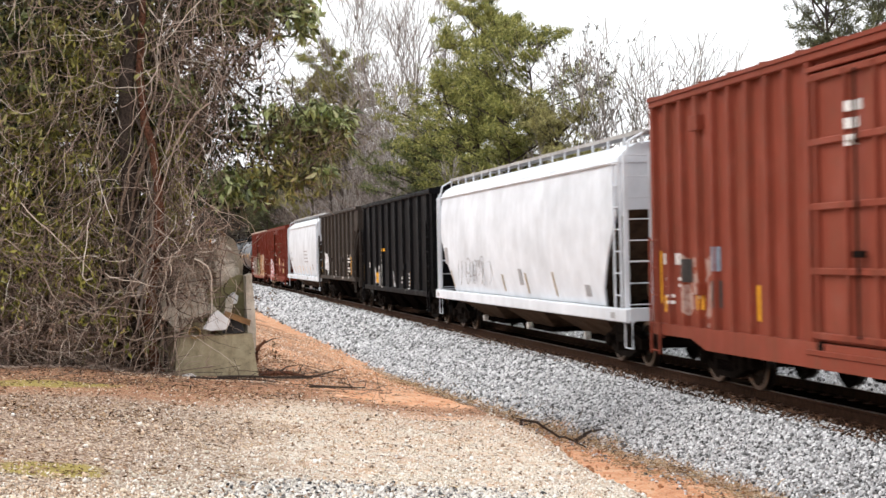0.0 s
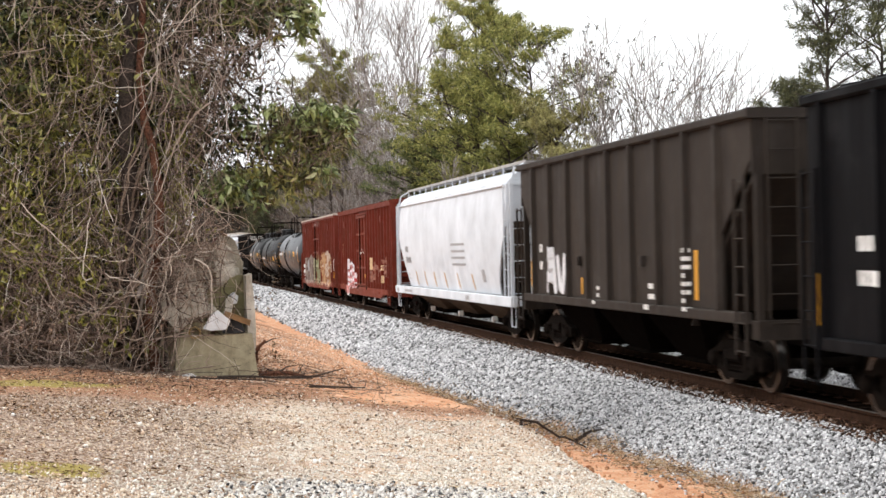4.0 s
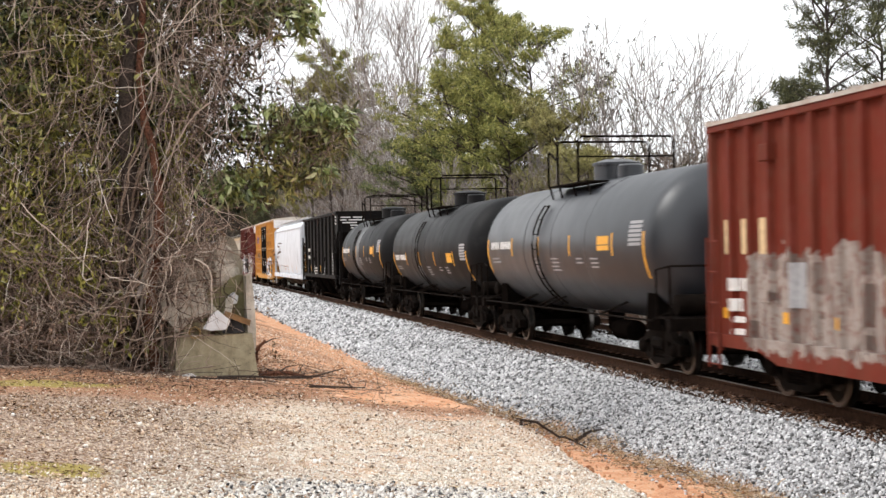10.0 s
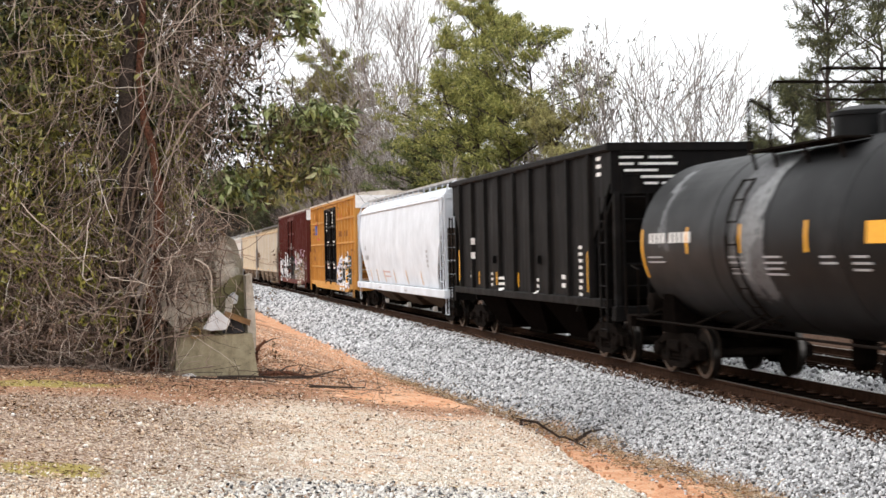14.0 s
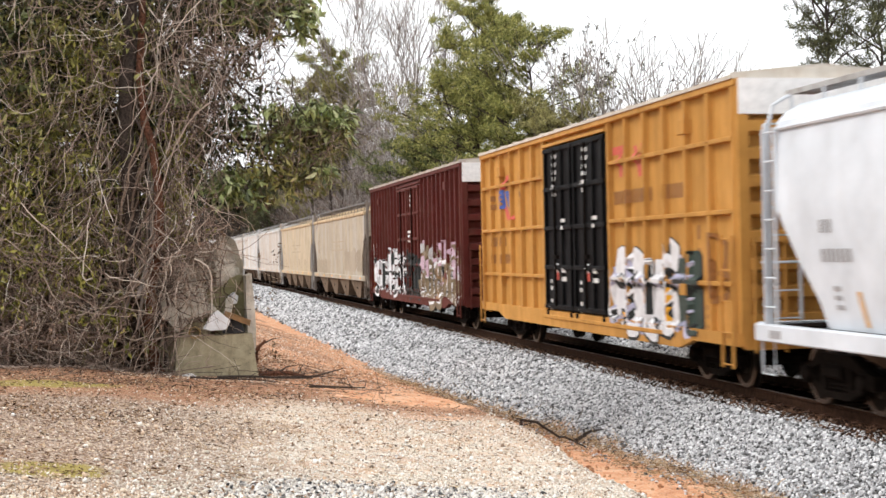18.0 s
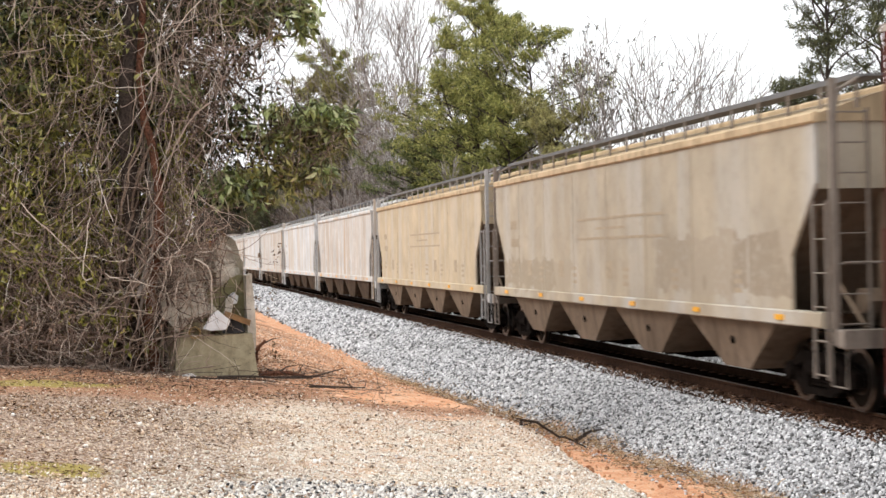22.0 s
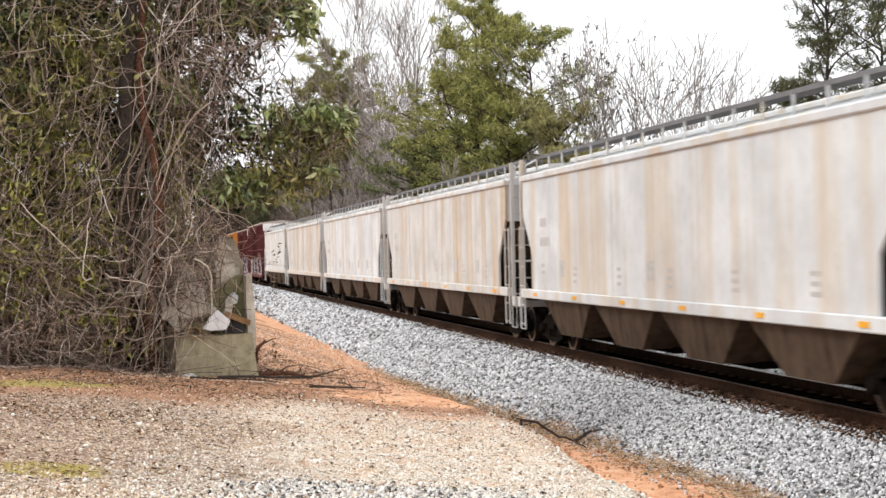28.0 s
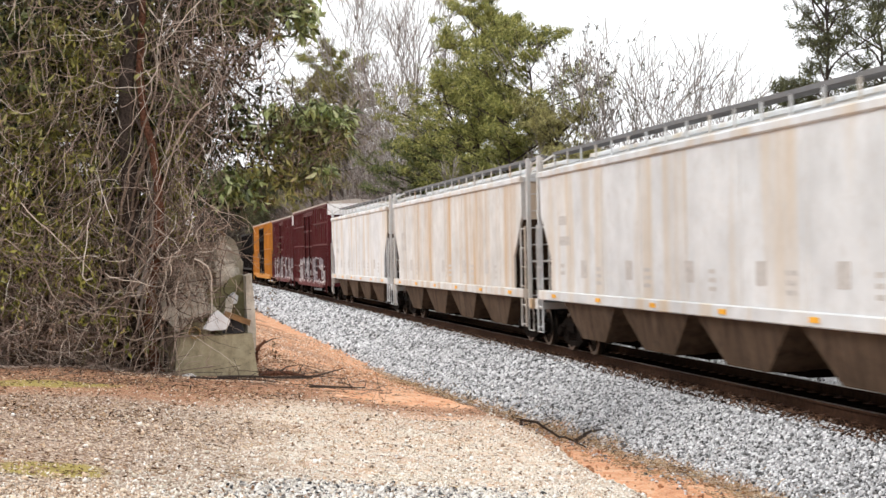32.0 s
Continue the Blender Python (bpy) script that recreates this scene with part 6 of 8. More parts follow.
    tag(car, 2.5, 8.2, 0.85, 2.35, 5, (spray_black, spray_green), spray_white, None, 43, 0.40, 0.18)
    tag(car, -2.3, 2.4, 0.8, 2.35, 5, (spray_white, spray_black, spray_silver), spray_black, None, 44, 0.2, 0.14)
    tag(car, -8.6, -2.4, 0.8, 2.2, 5, (spray_olive, spray_ochre, spray_olive), spray_white, spray_olive, 45, 0.36, 0.15, 0.6)
    tag(car, -8.4, -2.6, 1.0, 2.0, 5, (spray_black, spray_black), spray_silver, None, 46, 0.11, 0.07)
    blocks(car, P, ((8.3, 8.5, 2.3, 2.75), (7.6, 7.8, 2.3, 2.75), (8.3, 8.45, 2.0, 2.2), (7.65, 7.8, 2.0, 2.2)), white_mark, "stencil_bar")
    blocks(car, P, ((8.35, 8.5, 0.98, 1.85), (-8.0, -7.7, 1.0, 1.2), (-3.2, -3.05, 1.3, 1.8)), yellow, "reflector")

    for k, (g0, g1, label) in enumerate(((85.0, 106.3, "tan covered hopper under grey dust with a buckled dented side"), (106.3, 127.2, "tan dust-covered covered hopper with grey end ladders"))):
        car = covered_hopper(mid(g0, g1), g1 - g0 - 0.35, (hopper_dust, hopper_tan)[k], funnel_tan, label, 4, False, roof_mat=tan_roof, walk_mat=walk_grey, frame_mat=(dusty_frame, grey_frame)[k], bay_taper=0.75)
        dress_hopper(car, (g1 - g0) / 2, False, 50 + k)
    for k, (g0, g1) in enumerate(((127.2, 148.8), (148.8, 169.85), (169.85, 191.15), (191.15, 212.45), (212.45, 233.8), (233.8, 253.3))):
        car = covered_hopper(mid(g0, g1), g1 - g0 - 0.35, (hopper_worn, hopper_white)[k % 2], funnel_brown, "weathered white covered hopper with brown run marks", 4, False, roof_mat=hopper_white, walk_mat=walk_grey, bay_taper=0.6)
        dress_hopper(car, (g1 - g0) / 2, True, 60 + k)
    boxcar(mid(254.3, 273.4) - 0.5, 18.0, 5.03, 0.78, maroon_w, "dark maroon high boxcar with pale graffiti", (4.6, 2), None, 7, galv, 9, pale, (1.75, 2.9, 4.05))
    boxcar(mid(273.4, 289.2), 15.0, 4.9, 0.78, maroon_w, "dark maroon boxcar with pale graffiti", (3.05, 1), None, 7, galv, 9, pale)
    boxcar(mid(289.2, 310.2), 18.6, 4.95, 0.78, yellow_car, "dull yellow boxcar with dark doors", (4.8, 2), black_door, 6, galv, 9, None, (1.75, 2.9, 4.05))
    open_hopper(mid(310.2, 327.5), 16.4, black_k, "black ribbed open hopper at the end of the train", 4.33, 1.28, 8, True, 3)

# ---------------------------------------------------------------- plants
bark_dark = plain("dark_bark", (0.075, 0.055, 0.045), 0.95, 0, 0.7, 30, 1.0, 0.06)
bark_red = plain("reddish_bark", (0.20, 0.085, 0.05), 0.95, 0, 0.75, 26, 1.0, 0.06)
bark_grey = plain("grey_bark", (0.22, 0.19, 0.165), 0.95, 0, 0.4, 6, 0.5, 0.03)
twig_mat = island_mat("grey_twigs", [(0, (0.14, 0.118, 0.105)), (0.5, (0.29, 0.245, 0.22)), (1, (0.52, 0.475, 0.44))], 0.9, 0.2)
# darker copy of the grey twigs, with the woods' shade in its colour
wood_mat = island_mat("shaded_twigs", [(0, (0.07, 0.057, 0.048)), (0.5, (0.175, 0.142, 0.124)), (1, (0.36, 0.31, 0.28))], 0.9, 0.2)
brush_mat = island_mat("brown_brush", [(0, (0.07, 0.05, 0.04)), (0.5, (0.16, 0.115, 0.09)), (1, (0.27, 0.21, 0.17))], 0.9, 0.2)
vine_mat = island_mat("dry_vines", [(0, (0.07, 0.048, 0.037)), (0.4, (0.30, 0.215, 0.17)), (0.75, (0.56, 0.45, 0.36)), (1, (0.82, 0.74, 0.64))], 0.9, 0.2)
vine_brown = island_mat("brown_vines", [(0, (0.08, 0.054, 0.043)), (0.5, (0.29, 0.20, 0.16)), (1, (0.54, 0.42, 0.35))], 0.9, 0.2)
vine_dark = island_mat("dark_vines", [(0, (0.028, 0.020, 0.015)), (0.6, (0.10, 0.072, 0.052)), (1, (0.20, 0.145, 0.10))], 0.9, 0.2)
green_leaf = island_mat("glossy_green_leaf", [(0, (0.05, 0.06, 0.015)), (0.35, (0.18, 0.225, 0.065)), (0.75, (0.36, 0.405, 0.15)), (1, (0.60, 0.64, 0.38))], 0.33, 0.5)
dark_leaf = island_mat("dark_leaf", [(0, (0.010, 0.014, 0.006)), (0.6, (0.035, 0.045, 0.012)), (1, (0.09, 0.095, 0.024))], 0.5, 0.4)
olive_leaf = island_mat("olive_leaf", [(0, (0.08, 0.085, 0.018)), (0.5, (0.26, 0.25, 0.05)), (1, (0.50, 0.46, 0.13))], 0.7, 0.3)
brown_dark = island_mat("withered_dark_leaf", [(0, (0.03, 0.028, 0.018)), (0.6, (0.08, 0.075, 0.045)), (1, (0.16, 0.15, 0.09))], 0.8, 0.2)
brown_leaf = island_mat("brown_hanging_leaf", [(0, (0.07, 0.045, 0.03)), (0.6, (0.20, 0.13, 0.08)), (1, (0.36, 0.26, 0.17))], 0.85, 0.2)
drab_leaf = island_mat("drab_olive_leaf", [(0, (0.05, 0.052, 0.016)), (0.5, (0.19, 0.18, 0.045)), (0.85, (0.36, 0.33, 0.095)), (1, (0.52, 0.48, 0.22))], 0.55, 0.4)
bark_vine = plain("vine_bark", (0.20, 0.145, 0.11), 0.95, 0, 0.5, 20, 0.6, 0.03)
# lit and shaded pines: light and shade are put into separate needle colours
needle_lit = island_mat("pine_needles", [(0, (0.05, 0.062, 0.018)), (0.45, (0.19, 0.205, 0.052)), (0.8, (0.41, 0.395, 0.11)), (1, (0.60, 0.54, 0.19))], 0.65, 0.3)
needle_mid = island_mat("shaded_pine_needles", [(0, (0.045, 0.06, 0.024)), (0.5, (0.13, 0.155, 0.052)), (1, (0.30, 0.31, 0.10))], 0.65, 0.3)
needle_brown = island_mat("olive_brown_needles", [(0, (0.09, 0.085, 0.035)), (0.5, (0.27, 0.245, 0.09)), (1, (0.48, 0.43, 0.18))], 0.7, 0.3)
needle_dark = island_mat("dark_pine_needles", [(0, (0.035, 0.038, 0.020)), (0.5, (0.085, 0.09, 0.038)), (1, (0.18, 0.175, 0.075))], 0.65, 0.3)


def bars(p0, p1, r0, r1, sides=3):
    """Tapered bars between pairs of points, as arrays of vertices and quads."""
    p0, p1 = np.asarray(p0, float), np.asarray(p1, float)
    d = p1 - p0
    d /= np.linalg.norm(d, axis=1)[:, None] + 1e-9
    ref = np.where(np.abs(d[:, 2:3]) < 0.9, np.array([[0, 0, 1.0]]), np.array([[1.0, 0, 0]]))
    u = np.cross(d, ref)
    u /= np.linalg.norm(u, axis=1)[:, None] + 1e-9
    w = np.cross(d, u)
    a = np.arange(sides) * 2 * np.pi / sides
    ring = np.cos(a)[None, :, None] * u[:, None] + np.sin(a)[None, :, None] * w[:, None]
    v = np.concatenate([p0[:, None] + ring * np.asarray(r0)[:, None, None], p1[:, None] + ring * np.asarray(r1)[:, None, None]], 1)
    i = np.arange(sides)
    q = np.stack([i, (i + 1) % sides, (i + 1) % sides + sides, i + sides], -1)
    return v.reshape(-1, 3), (q[None] + (np.arange(len(p0)) * 2 * sides)[:, None, None]).reshape(-1, 4)


def grow(seed, height, radius, spread=0.55, depth=4, first=0.25, kids=(5, 9), droop=0.0, wander=0.12, lean=(0, 0)):
    """A bare branching tree: lists of bars by thickness and the twig tips."""
    r = random.Random(seed)
    segs, tips = [], []
    todo = [(Vector((0, 0, 0)), Vector((lean[0], lean[1], 1)).normalized(), height, radius, 0)]
    while todo:
        p, d, length, rad, lv = todo.pop()
        n = 7 if lv == 0 else (4 if lv < 3 else 3)
        made = []
        for k in range(n):
            t = (k + 1) / n
            d = (d + Vector((r.gauss(0, wander), r.gauss(0, wander), r.gauss(0.04, wander) - droop * lv * 0.05))).normalized()
            q = p + d * length / n
            ra, rb = rad * (1 - 0.85 * (k / n)), rad * (1 - 0.85 * t)
            segs.append((p, q, ra, rb, lv))
            made.append((p, q, d, ra, t))
            p = q
        if lv >= depth:
            tips.append(p)
            continue
        count = r.randint(*kids) if lv else int(r.uniform(*kids) * 2.0)
        for c in range(count):
            t = r.uniform(first if lv == 0 else 0.2, 1.0)
            a, b, dd, ra, tt = made[min(n - 1, int(t * n))]
            o = a.lerp(b, r.random())
            side = Vector((r.gauss(0, 1), r.gauss(0, 1), r.gauss(0.15, 0.5))).normalized()
            nd = (dd * (1 - spread) + side * spread + Vector((0, 0, 0.15))).normalized()
            todo.append((o, nd, length * r.uniform(0.3, 0.55) * (1.2 - 0.55 * t), max(0.006, ra * r.uniform(0.3, 0.55)), lv + 1))
    return segs, tips


def limb_mesh(name, segs, mat, lo, hi, sides, thin=0.0):
    s = [x for x in segs if lo <= x[4] <= hi]
    v, f = bars([x[0] for x in s], [x[1] for x in s], [max(x[2], thin) for x in s], [max(x[3], thin) for x in s], sides)
    return quick_mesh(name, v, f, mat)


def place_tree(name, label, meshes, category="tree", group="", at=(0, 0, 0)):
    tr = thing(name, label, category, group, at=at)
    for nm, me in meshes:
        ob = part(nm, me, None, tr)
        if nm != "trunk":
            tagged(ob, kind="stuff")
    return tr


def tufts(at, n, size, mat, name, seed, width=0.16, lift=0.2):
    """Bursts of narrow blades round each point."""
    r = np.random.RandomState(seed)
    p = np.repeat(np.asarray(at, float), n, 0)
    d = r.normal(size=p.shape)
    d[:, 2] += lift
    d /= np.linalg.norm(d, axis=1)[:, None]
    s = np.cross(d, r.normal(size=p.shape))
    s /= np.linalg.norm(s, axis=1)[:, None] + 1e-9
    L = (size * r.uniform(0.6, 1.3, len(p)))[:, None]
    q = p + r.normal(size=p.shape) * size * 0.25
    v = np.stack([q - s * L * width * 0.5, q + s * L * width * 0.5, q + d * L], 1).reshape(-1, 3)
    return quick_mesh(name, v, np.arange(len(v)).reshape(-1, 3), mat)


def pine(seed, height, spread, mat, low=0.3, density=1.0, size=0.3, shape=0.8, rise=0.15):
    """A pine: straight trunk, uneven whorls of limbs, and flattened clumps of needle tufts along the outer limbs."""
    r = random.Random(seed)
    segs, tips = [], []
    n = 12
    p = Vector((0, 0, 0))
    trunk = [p]
    for k in range(n):
        p = p + Vector((r.gauss(0, 0.09), r.gauss(0, 0.09), height / n))
        trunk.append(p)
    rad = height * 0.012
    for k in range(n):
        segs.append((trunk[k], trunk[k + 1], rad * (1 - 0.9 * k / n), rad * (1 - 0.9 * (k + 1) / n), 0))
    z = low * height
    while z < height * 0.985:
        t = (z - low * height) / (height * (1 - low))
        reach = spread * (0.35 + 0.65 * math.sin(math.pi * min(1, 0.18 + 0.82 * t) ** shape)) * r.choice((0.4, 0.65, 0.85, 1.0, 1.15))
        a = r.uniform(0, 6.283)
        k = min(n - 1, int(z / height * n))
        o = trunk[k].lerp(trunk[k + 1], z / height * n - k)
        d = Vector((math.cos(a), math.sin(a), r.uniform(-0.15, 0.35) + rise + 0.4 * t)).normalized()
        m = 5
        q = o
        for j in range(m):
            d = (d + Vector((r.gauss(0, 0.14), r.gauss(0, 0.14), r.gauss(0.04, 0.09)))).normalized()
            e = q + d * reach / m
            segs.append((q, e, 0.055 * (1 - j / m) + 0.014, 0.055 * (1 - (j + 1) / m) + 0.012, 1))
            if j >= 1:
                for c in range(max(1, int((1 + 0.8 * j) * density + r.random()))):
                    sd = (d + Vector((r.gauss(0, 0.8), r.gauss(0, 0.8), r.gauss(0.15, 0.35)))).normalized()
                    g = q.lerp(e, r.random()) + sd * reach * r.uniform(0.08, 0.28)
                    segs.append((q, g, 0.016, 0.009, 2))
                    wide = r.uniform(0.14, 0.34)
                    for h in range(9):
                        tips.append(g + Vector((r.gauss(0, wide), r.gauss(0, wide), r.gauss(0.05, wide * 0.45))))
            q = e
        for h in range(8):
            tips.append(q + Vector((r.gauss(0, 0.2), r.gauss(0, 0.2), r.gauss(0.08, 0.12))))
        z += height * r.uniform(0.010, 0.026)
    return [("trunk", limb_mesh("trunk", segs, bark_dark, 0, 0, 6)), ("limb_whorl", limb_mesh("limb_whorl", segs, bark_dark, 1, 2, 3)),
            ("crown", tufts(tips, 8, size, mat, "crown", seed, 0.15, 0.45))]


def bare(seed, height, radius, mat=None, thin=0.008, **kw):
    segs, tips = grow(seed, height, radius, **kw)
    return [("trunk", limb_mesh("trunk", segs, bark_grey, 0, 1, 5, 0.02)), ("twig_spray", limb_mesh("twig_spray", segs, mat or twig_mat, 2, 9, 3, thin))]


def upright(seed, height, radius, open_angle=0.42, thin=0.006, leafy=None, levels=4):
    """A leafless tree whose limbs all climb: long forks that split again and again into fine rising twigs."""
    r = random.Random(seed)
    segs, tips = [], []
    todo = [(Vector((0, 0, 0)), Vector((r.gauss(0, 0.05), r.gauss(0, 0.05), 1)).normalized(), height * 0.46, radius, 0)]
    while todo:
        p, d, length, rad, lv = todo.pop()
        n = 5 if lv < 2 else 4
        for k in range(n):
            d = (d + Vector((r.gauss(0, 0.11), r.gauss(0, 0.11), 0.04 + r.gauss(0.02, 0.05)))).normalized()
            q = p + d * length / n
            ra, rb = rad * (1 - 0.55 * k / n), rad * (1 - 0.55 * (k + 1) / n)
            segs.append((p, q, max(ra, thin), max(rb, thin), lv))
            if lv < levels and (k >= 2 or (lv and k >= 1)) and r.random() < 0.72:
                a, w = r.uniform(0, 6.283), open_angle * r.uniform(0.7, 1.4)
                side = d.orthogonal().normalized()
                side = side * math.cos(a) + d.cross(side) * math.sin(a)
                todo.append((q, (d + side * w).normalized(), length * r.uniform(0.5, 0.78), rb * 0.62, lv + 1))
            p = q
        if lv < levels:
            for c in range(2):
                a, w = r.uniform(0, 6.283), open_angle * r.uniform(0.35, 0.8)
                side = d.orthogonal().normalized()
                side = side * math.cos(a) + d.cross(side) * math.sin(a)
                todo.append((p, (d + side * w).normalized(), length * r.uniform(0.5, 0.72), rad * 0.42, lv + 1))
        else:
            tips.append(p)
    top = max(x[1].z for x in segs)
    f = height / top
    segs = [(a * f, b * f, ra, rb, lv) for a, b, ra, rb, lv in segs]
    out = [("trunk", limb_mesh("trunk", segs, bark_grey, 0, 1, 5, 0.015)), ("twig_spray", limb_mesh("twig_spray", segs, twig_mat, 2, 9, 3, thin))]
    if leafy:
        keep = [t * f for t in tips if r.random() < 0.75]
        out.append(("withered_leaves", tufts(keep, 7, 0.13, leafy, "withered_leaves", seed, 0.42, -0.4)))
    return out


def spot(bearing, depth):
    """A place in the woods at a depth along the sight line and a bearing off it, in thousandths of tan 16.3 degrees."""
    a = math.atan(bearing * math.tan(radians(16.3)) / 1000.0) + YAW
    d = depth / math.cos(a - YAW)
    return d * math.sin(a), d * math.cos(a)


def stand(proto, mm, turn, scale=1.0):
    x, y = mm
    m = pose(x, y, float(ground_z(x, y)) - 0.15, 0, 0, turn)
    ob = copy_thing(proto, m)
    ob.scale = (scale, scale, scale)
    return ob


def build_woods():
    rr = random.Random(21)
    # the tall green pines behind the line: bearing, depth, height, spread, tint, lowest limb, density
    for k, (b, dep, h, sp, mat, low, den) in enumerate((
            (62, 106, 21.6, 4.0, needle_lit, 0.50, 1.1), (128, 101, 19.2, 5.2, needle_lit, 0.42, 1.2), (195, 97, 17.0, 4.8, needle_lit, 0.40, 1.0), (25, 100, 15.4, 4.6, needle_lit, 0.40, 1.0),
            (262, 92, 11.6, 4.4, needle_brown, 0.36, 0.8), (-30, 104, 11.2, 4.2, needle_mid, 0.42, 0.9), (75, 98, 14.2, 5.0, needle_lit, 0.45, 0.8), (150, 94, 12.4, 4.8, needle_lit, 0.42, 0.7),
            (-258, 172, 27.0, 4.8, needle_lit, 0.50, 1.0), (-288, 176, 24.0, 4.6, needle_brown, 0.42, 1.0), (-228, 170, 23.0, 4.8, needle_brown, 0.45, 0.8), (-330, 180, 18.5, 4.6, needle_brown, 0.4, 0.8),
            (872, 74, 16.8, 4.6, needle_dark, 0.30, 0.7), (1000, 78, 16.4, 4.8, needle_dark, 0.30, 0.7), (772, 80, 10.8, 3.0, needle_dark, 0.35, 0.6), (1120, 74, 15, 4.4, needle_dark, 0.3, 0.55),
            (345, 88, 8.6, 3.4, needle_brown, 0.35, 0.7), (-395, 230, 15, 4.5, needle_dark, 0.3, 0.8), (-20, 180, 16.5, 4.5, needle_mid, 0.4, 0.8))):
        x, y = spot(b, dep)
        open_crown = b > 700
        place_tree("pine_tree", "dark open-crowned pine against the pale sky" if open_crown else "tall yellow-green pine in the woods behind the railway",
                   pine(100 + k, h, sp, mat, low, den, 0.27 if open_crown else (0.42 if dep > 150 else 0.27), 1.5 if open_crown else 1.3), "pine tree", "pines behind the railway", (x, y, float(ground_z(x, y)) - 0.1))
    # bare hardwoods: tall ones deep in the woods, shorter ones at the edge
    kind = "leafless trees behind the railway"
    tall = [place_tree("bare_tree", "tall leafless grey hardwood with rising limbs", upright(40 + k, 10.0, 0.085, 0.42 + 0.06 * k, 0.0074), "bare tree", kind, (60 + 9 * k, 260, 0)) for k in range(3)]
    broad = [place_tree("bare_tree", "leafless grey hardwood with fine spreading twigs", upright(140 + k, 10.0, 0.085, 0.52 + 0.06 * k, 0.0135, None, 3), "bare tree", kind, (90 + 9 * k, 260, 0)) for k in range(3)]
    withered = [place_tree("bare_tree", "slender tree holding a few withered dark leaves", upright(150 + k, 10.0, 0.085, 0.48 + 0.08 * k, 0.0125, brown_dark, 3), "bare tree", kind, (120 + 9 * k, 260, 0)) for k in range(2)]
    for k, (b, dep, h) in enumerate(((-175, 168, 31.5), (-150, 165, 36.0), (-95, 162, 37.0), (-60, 158, 35.0), (-20, 158, 26.0), (-200, 172, 25.5), (-225, 170, 21.5),
                                     (-160, 150, 24.0), (-55, 148, 23.0), (-185, 152, 21.0), (-100, 134, 19.0), (-15, 128, 17.0), (-215, 150, 17.5))):
        stand(tall[k % 3], spot(b, dep), rr.uniform(0, 360), h / 10.0)
    for k, (b, dep, h) in enumerate(((405, 96, 16.6), (440, 92, 16.6), (475, 98, 18.2), (505, 92, 16.6), (545, 98, 16.4), (612, 90, 16.4), (645, 94, 14.0), (580, 100, 14.0), (690, 94, 10.5), (290, 98, 14.0), (480, 88, 11.8), (730, 92, 9.5), (525, 90, 12.0),
                                     (-60, 112, 12.0), (-95, 108, 11.0), (10, 90, 9.0), (110, 86, 8.6), (160, 84, 8.2), (215, 86, 9.5), (-120, 118, 11.0), (60, 88, 8.0))):
        stand(broad[k % 3], spot(b, dep), rr.uniform(0, 360), h / 10.0)
    for k, (b, dep, h) in enumerate(((325, 94, 17.6), (350, 97, 16.4), (392, 92, 16.2), (305, 90, 13.0), (370, 90, 13.5))):
        stand(withered[k % 2], spot(b, dep), rr.uniform(0, 360), h / 10.0)
    # lower leafless growth, thick along the edge of the woods
    small = [place_tree("leafless_shrub", "tangled brown leafless undergrowth beside the railway", bare(60 + k, 6.0, 0.06, mat=brush_mat, spread=0.6, depth=3, first=0.05, kids=(5, 8), wander=0.14), "shrub", "undergrowth behind the railway", (70 + 7 * k, 280, 0)) for k in range(4)]
    for k in range(150):
        x = 20.0 + abs(rr.gauss(0, 7))
        y = rr.uniform(48, 290)
        stand(small[k % 4], (x, y), rr.uniform(0, 360), rr.uniform(0.5, 1.1) * (1 + 0.002 * y))
    for k in range(34):
        y = rr.uniform(70, 260)
        stand(small[k % 4], (rr.uniform(-30, -1) - 0.02 * y, y), rr.uniform(0, 360), rr.uniform(0.6, 1.1))
    # pale leaning branches before the dark woods
    for k, (b, dep, h, lx) in enumerate(((-80, 96, 10.0, -0.75), (-95, 98, 8.5, -1.0), (-110, 100, 7.5, -0.8), (150, 88, 9, 0.5), (180, 88, 8, -0.6), (95, 90, 7, 0.7), (130, 86, 7.5, -0.4))):
        x, y = spot(b, dep)
        place_tree("leaning_tree", "pale leaning leafless tree at the edge of the woods", bare(80 + k, h, 0.09, spread=0.4, depth=4, first=0.3, kids=(3, 5), wander=0.1, lean=(lx, 0.1)), "bare tree", "leafless trees behind the railway", (x, y, float(ground_z(x, y)) - 0.1))
    # the fine grey haze of leafless branches
    def haze(y0, y1, x0, x1, top):
        def zone(r, n):
            y = r.uniform(y0, y1, n)
            x = r.uniform(x0, x1, n) + 0.02 * (y - 80)
            return np.stack([x, y, ground_z(x, y) + top * r.uniform(0.0, 1, n) ** 1.2], -1)
        return zone
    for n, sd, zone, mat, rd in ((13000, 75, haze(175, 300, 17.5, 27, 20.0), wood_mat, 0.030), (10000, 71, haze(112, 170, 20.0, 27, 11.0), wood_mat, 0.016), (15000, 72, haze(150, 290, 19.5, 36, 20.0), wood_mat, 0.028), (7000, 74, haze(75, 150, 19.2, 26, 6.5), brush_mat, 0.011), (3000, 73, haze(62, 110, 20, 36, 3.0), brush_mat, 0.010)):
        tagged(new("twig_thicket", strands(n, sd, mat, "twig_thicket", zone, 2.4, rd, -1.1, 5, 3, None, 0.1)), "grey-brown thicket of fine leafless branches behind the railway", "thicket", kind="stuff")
    # bushy evergreen understorey in the depth of the woods
    r = np.random.RandomState(31)
    n = 10500
    x = 24 + 26 * r.uniform(size=n)
    y = r.uniform(60, 330, n)
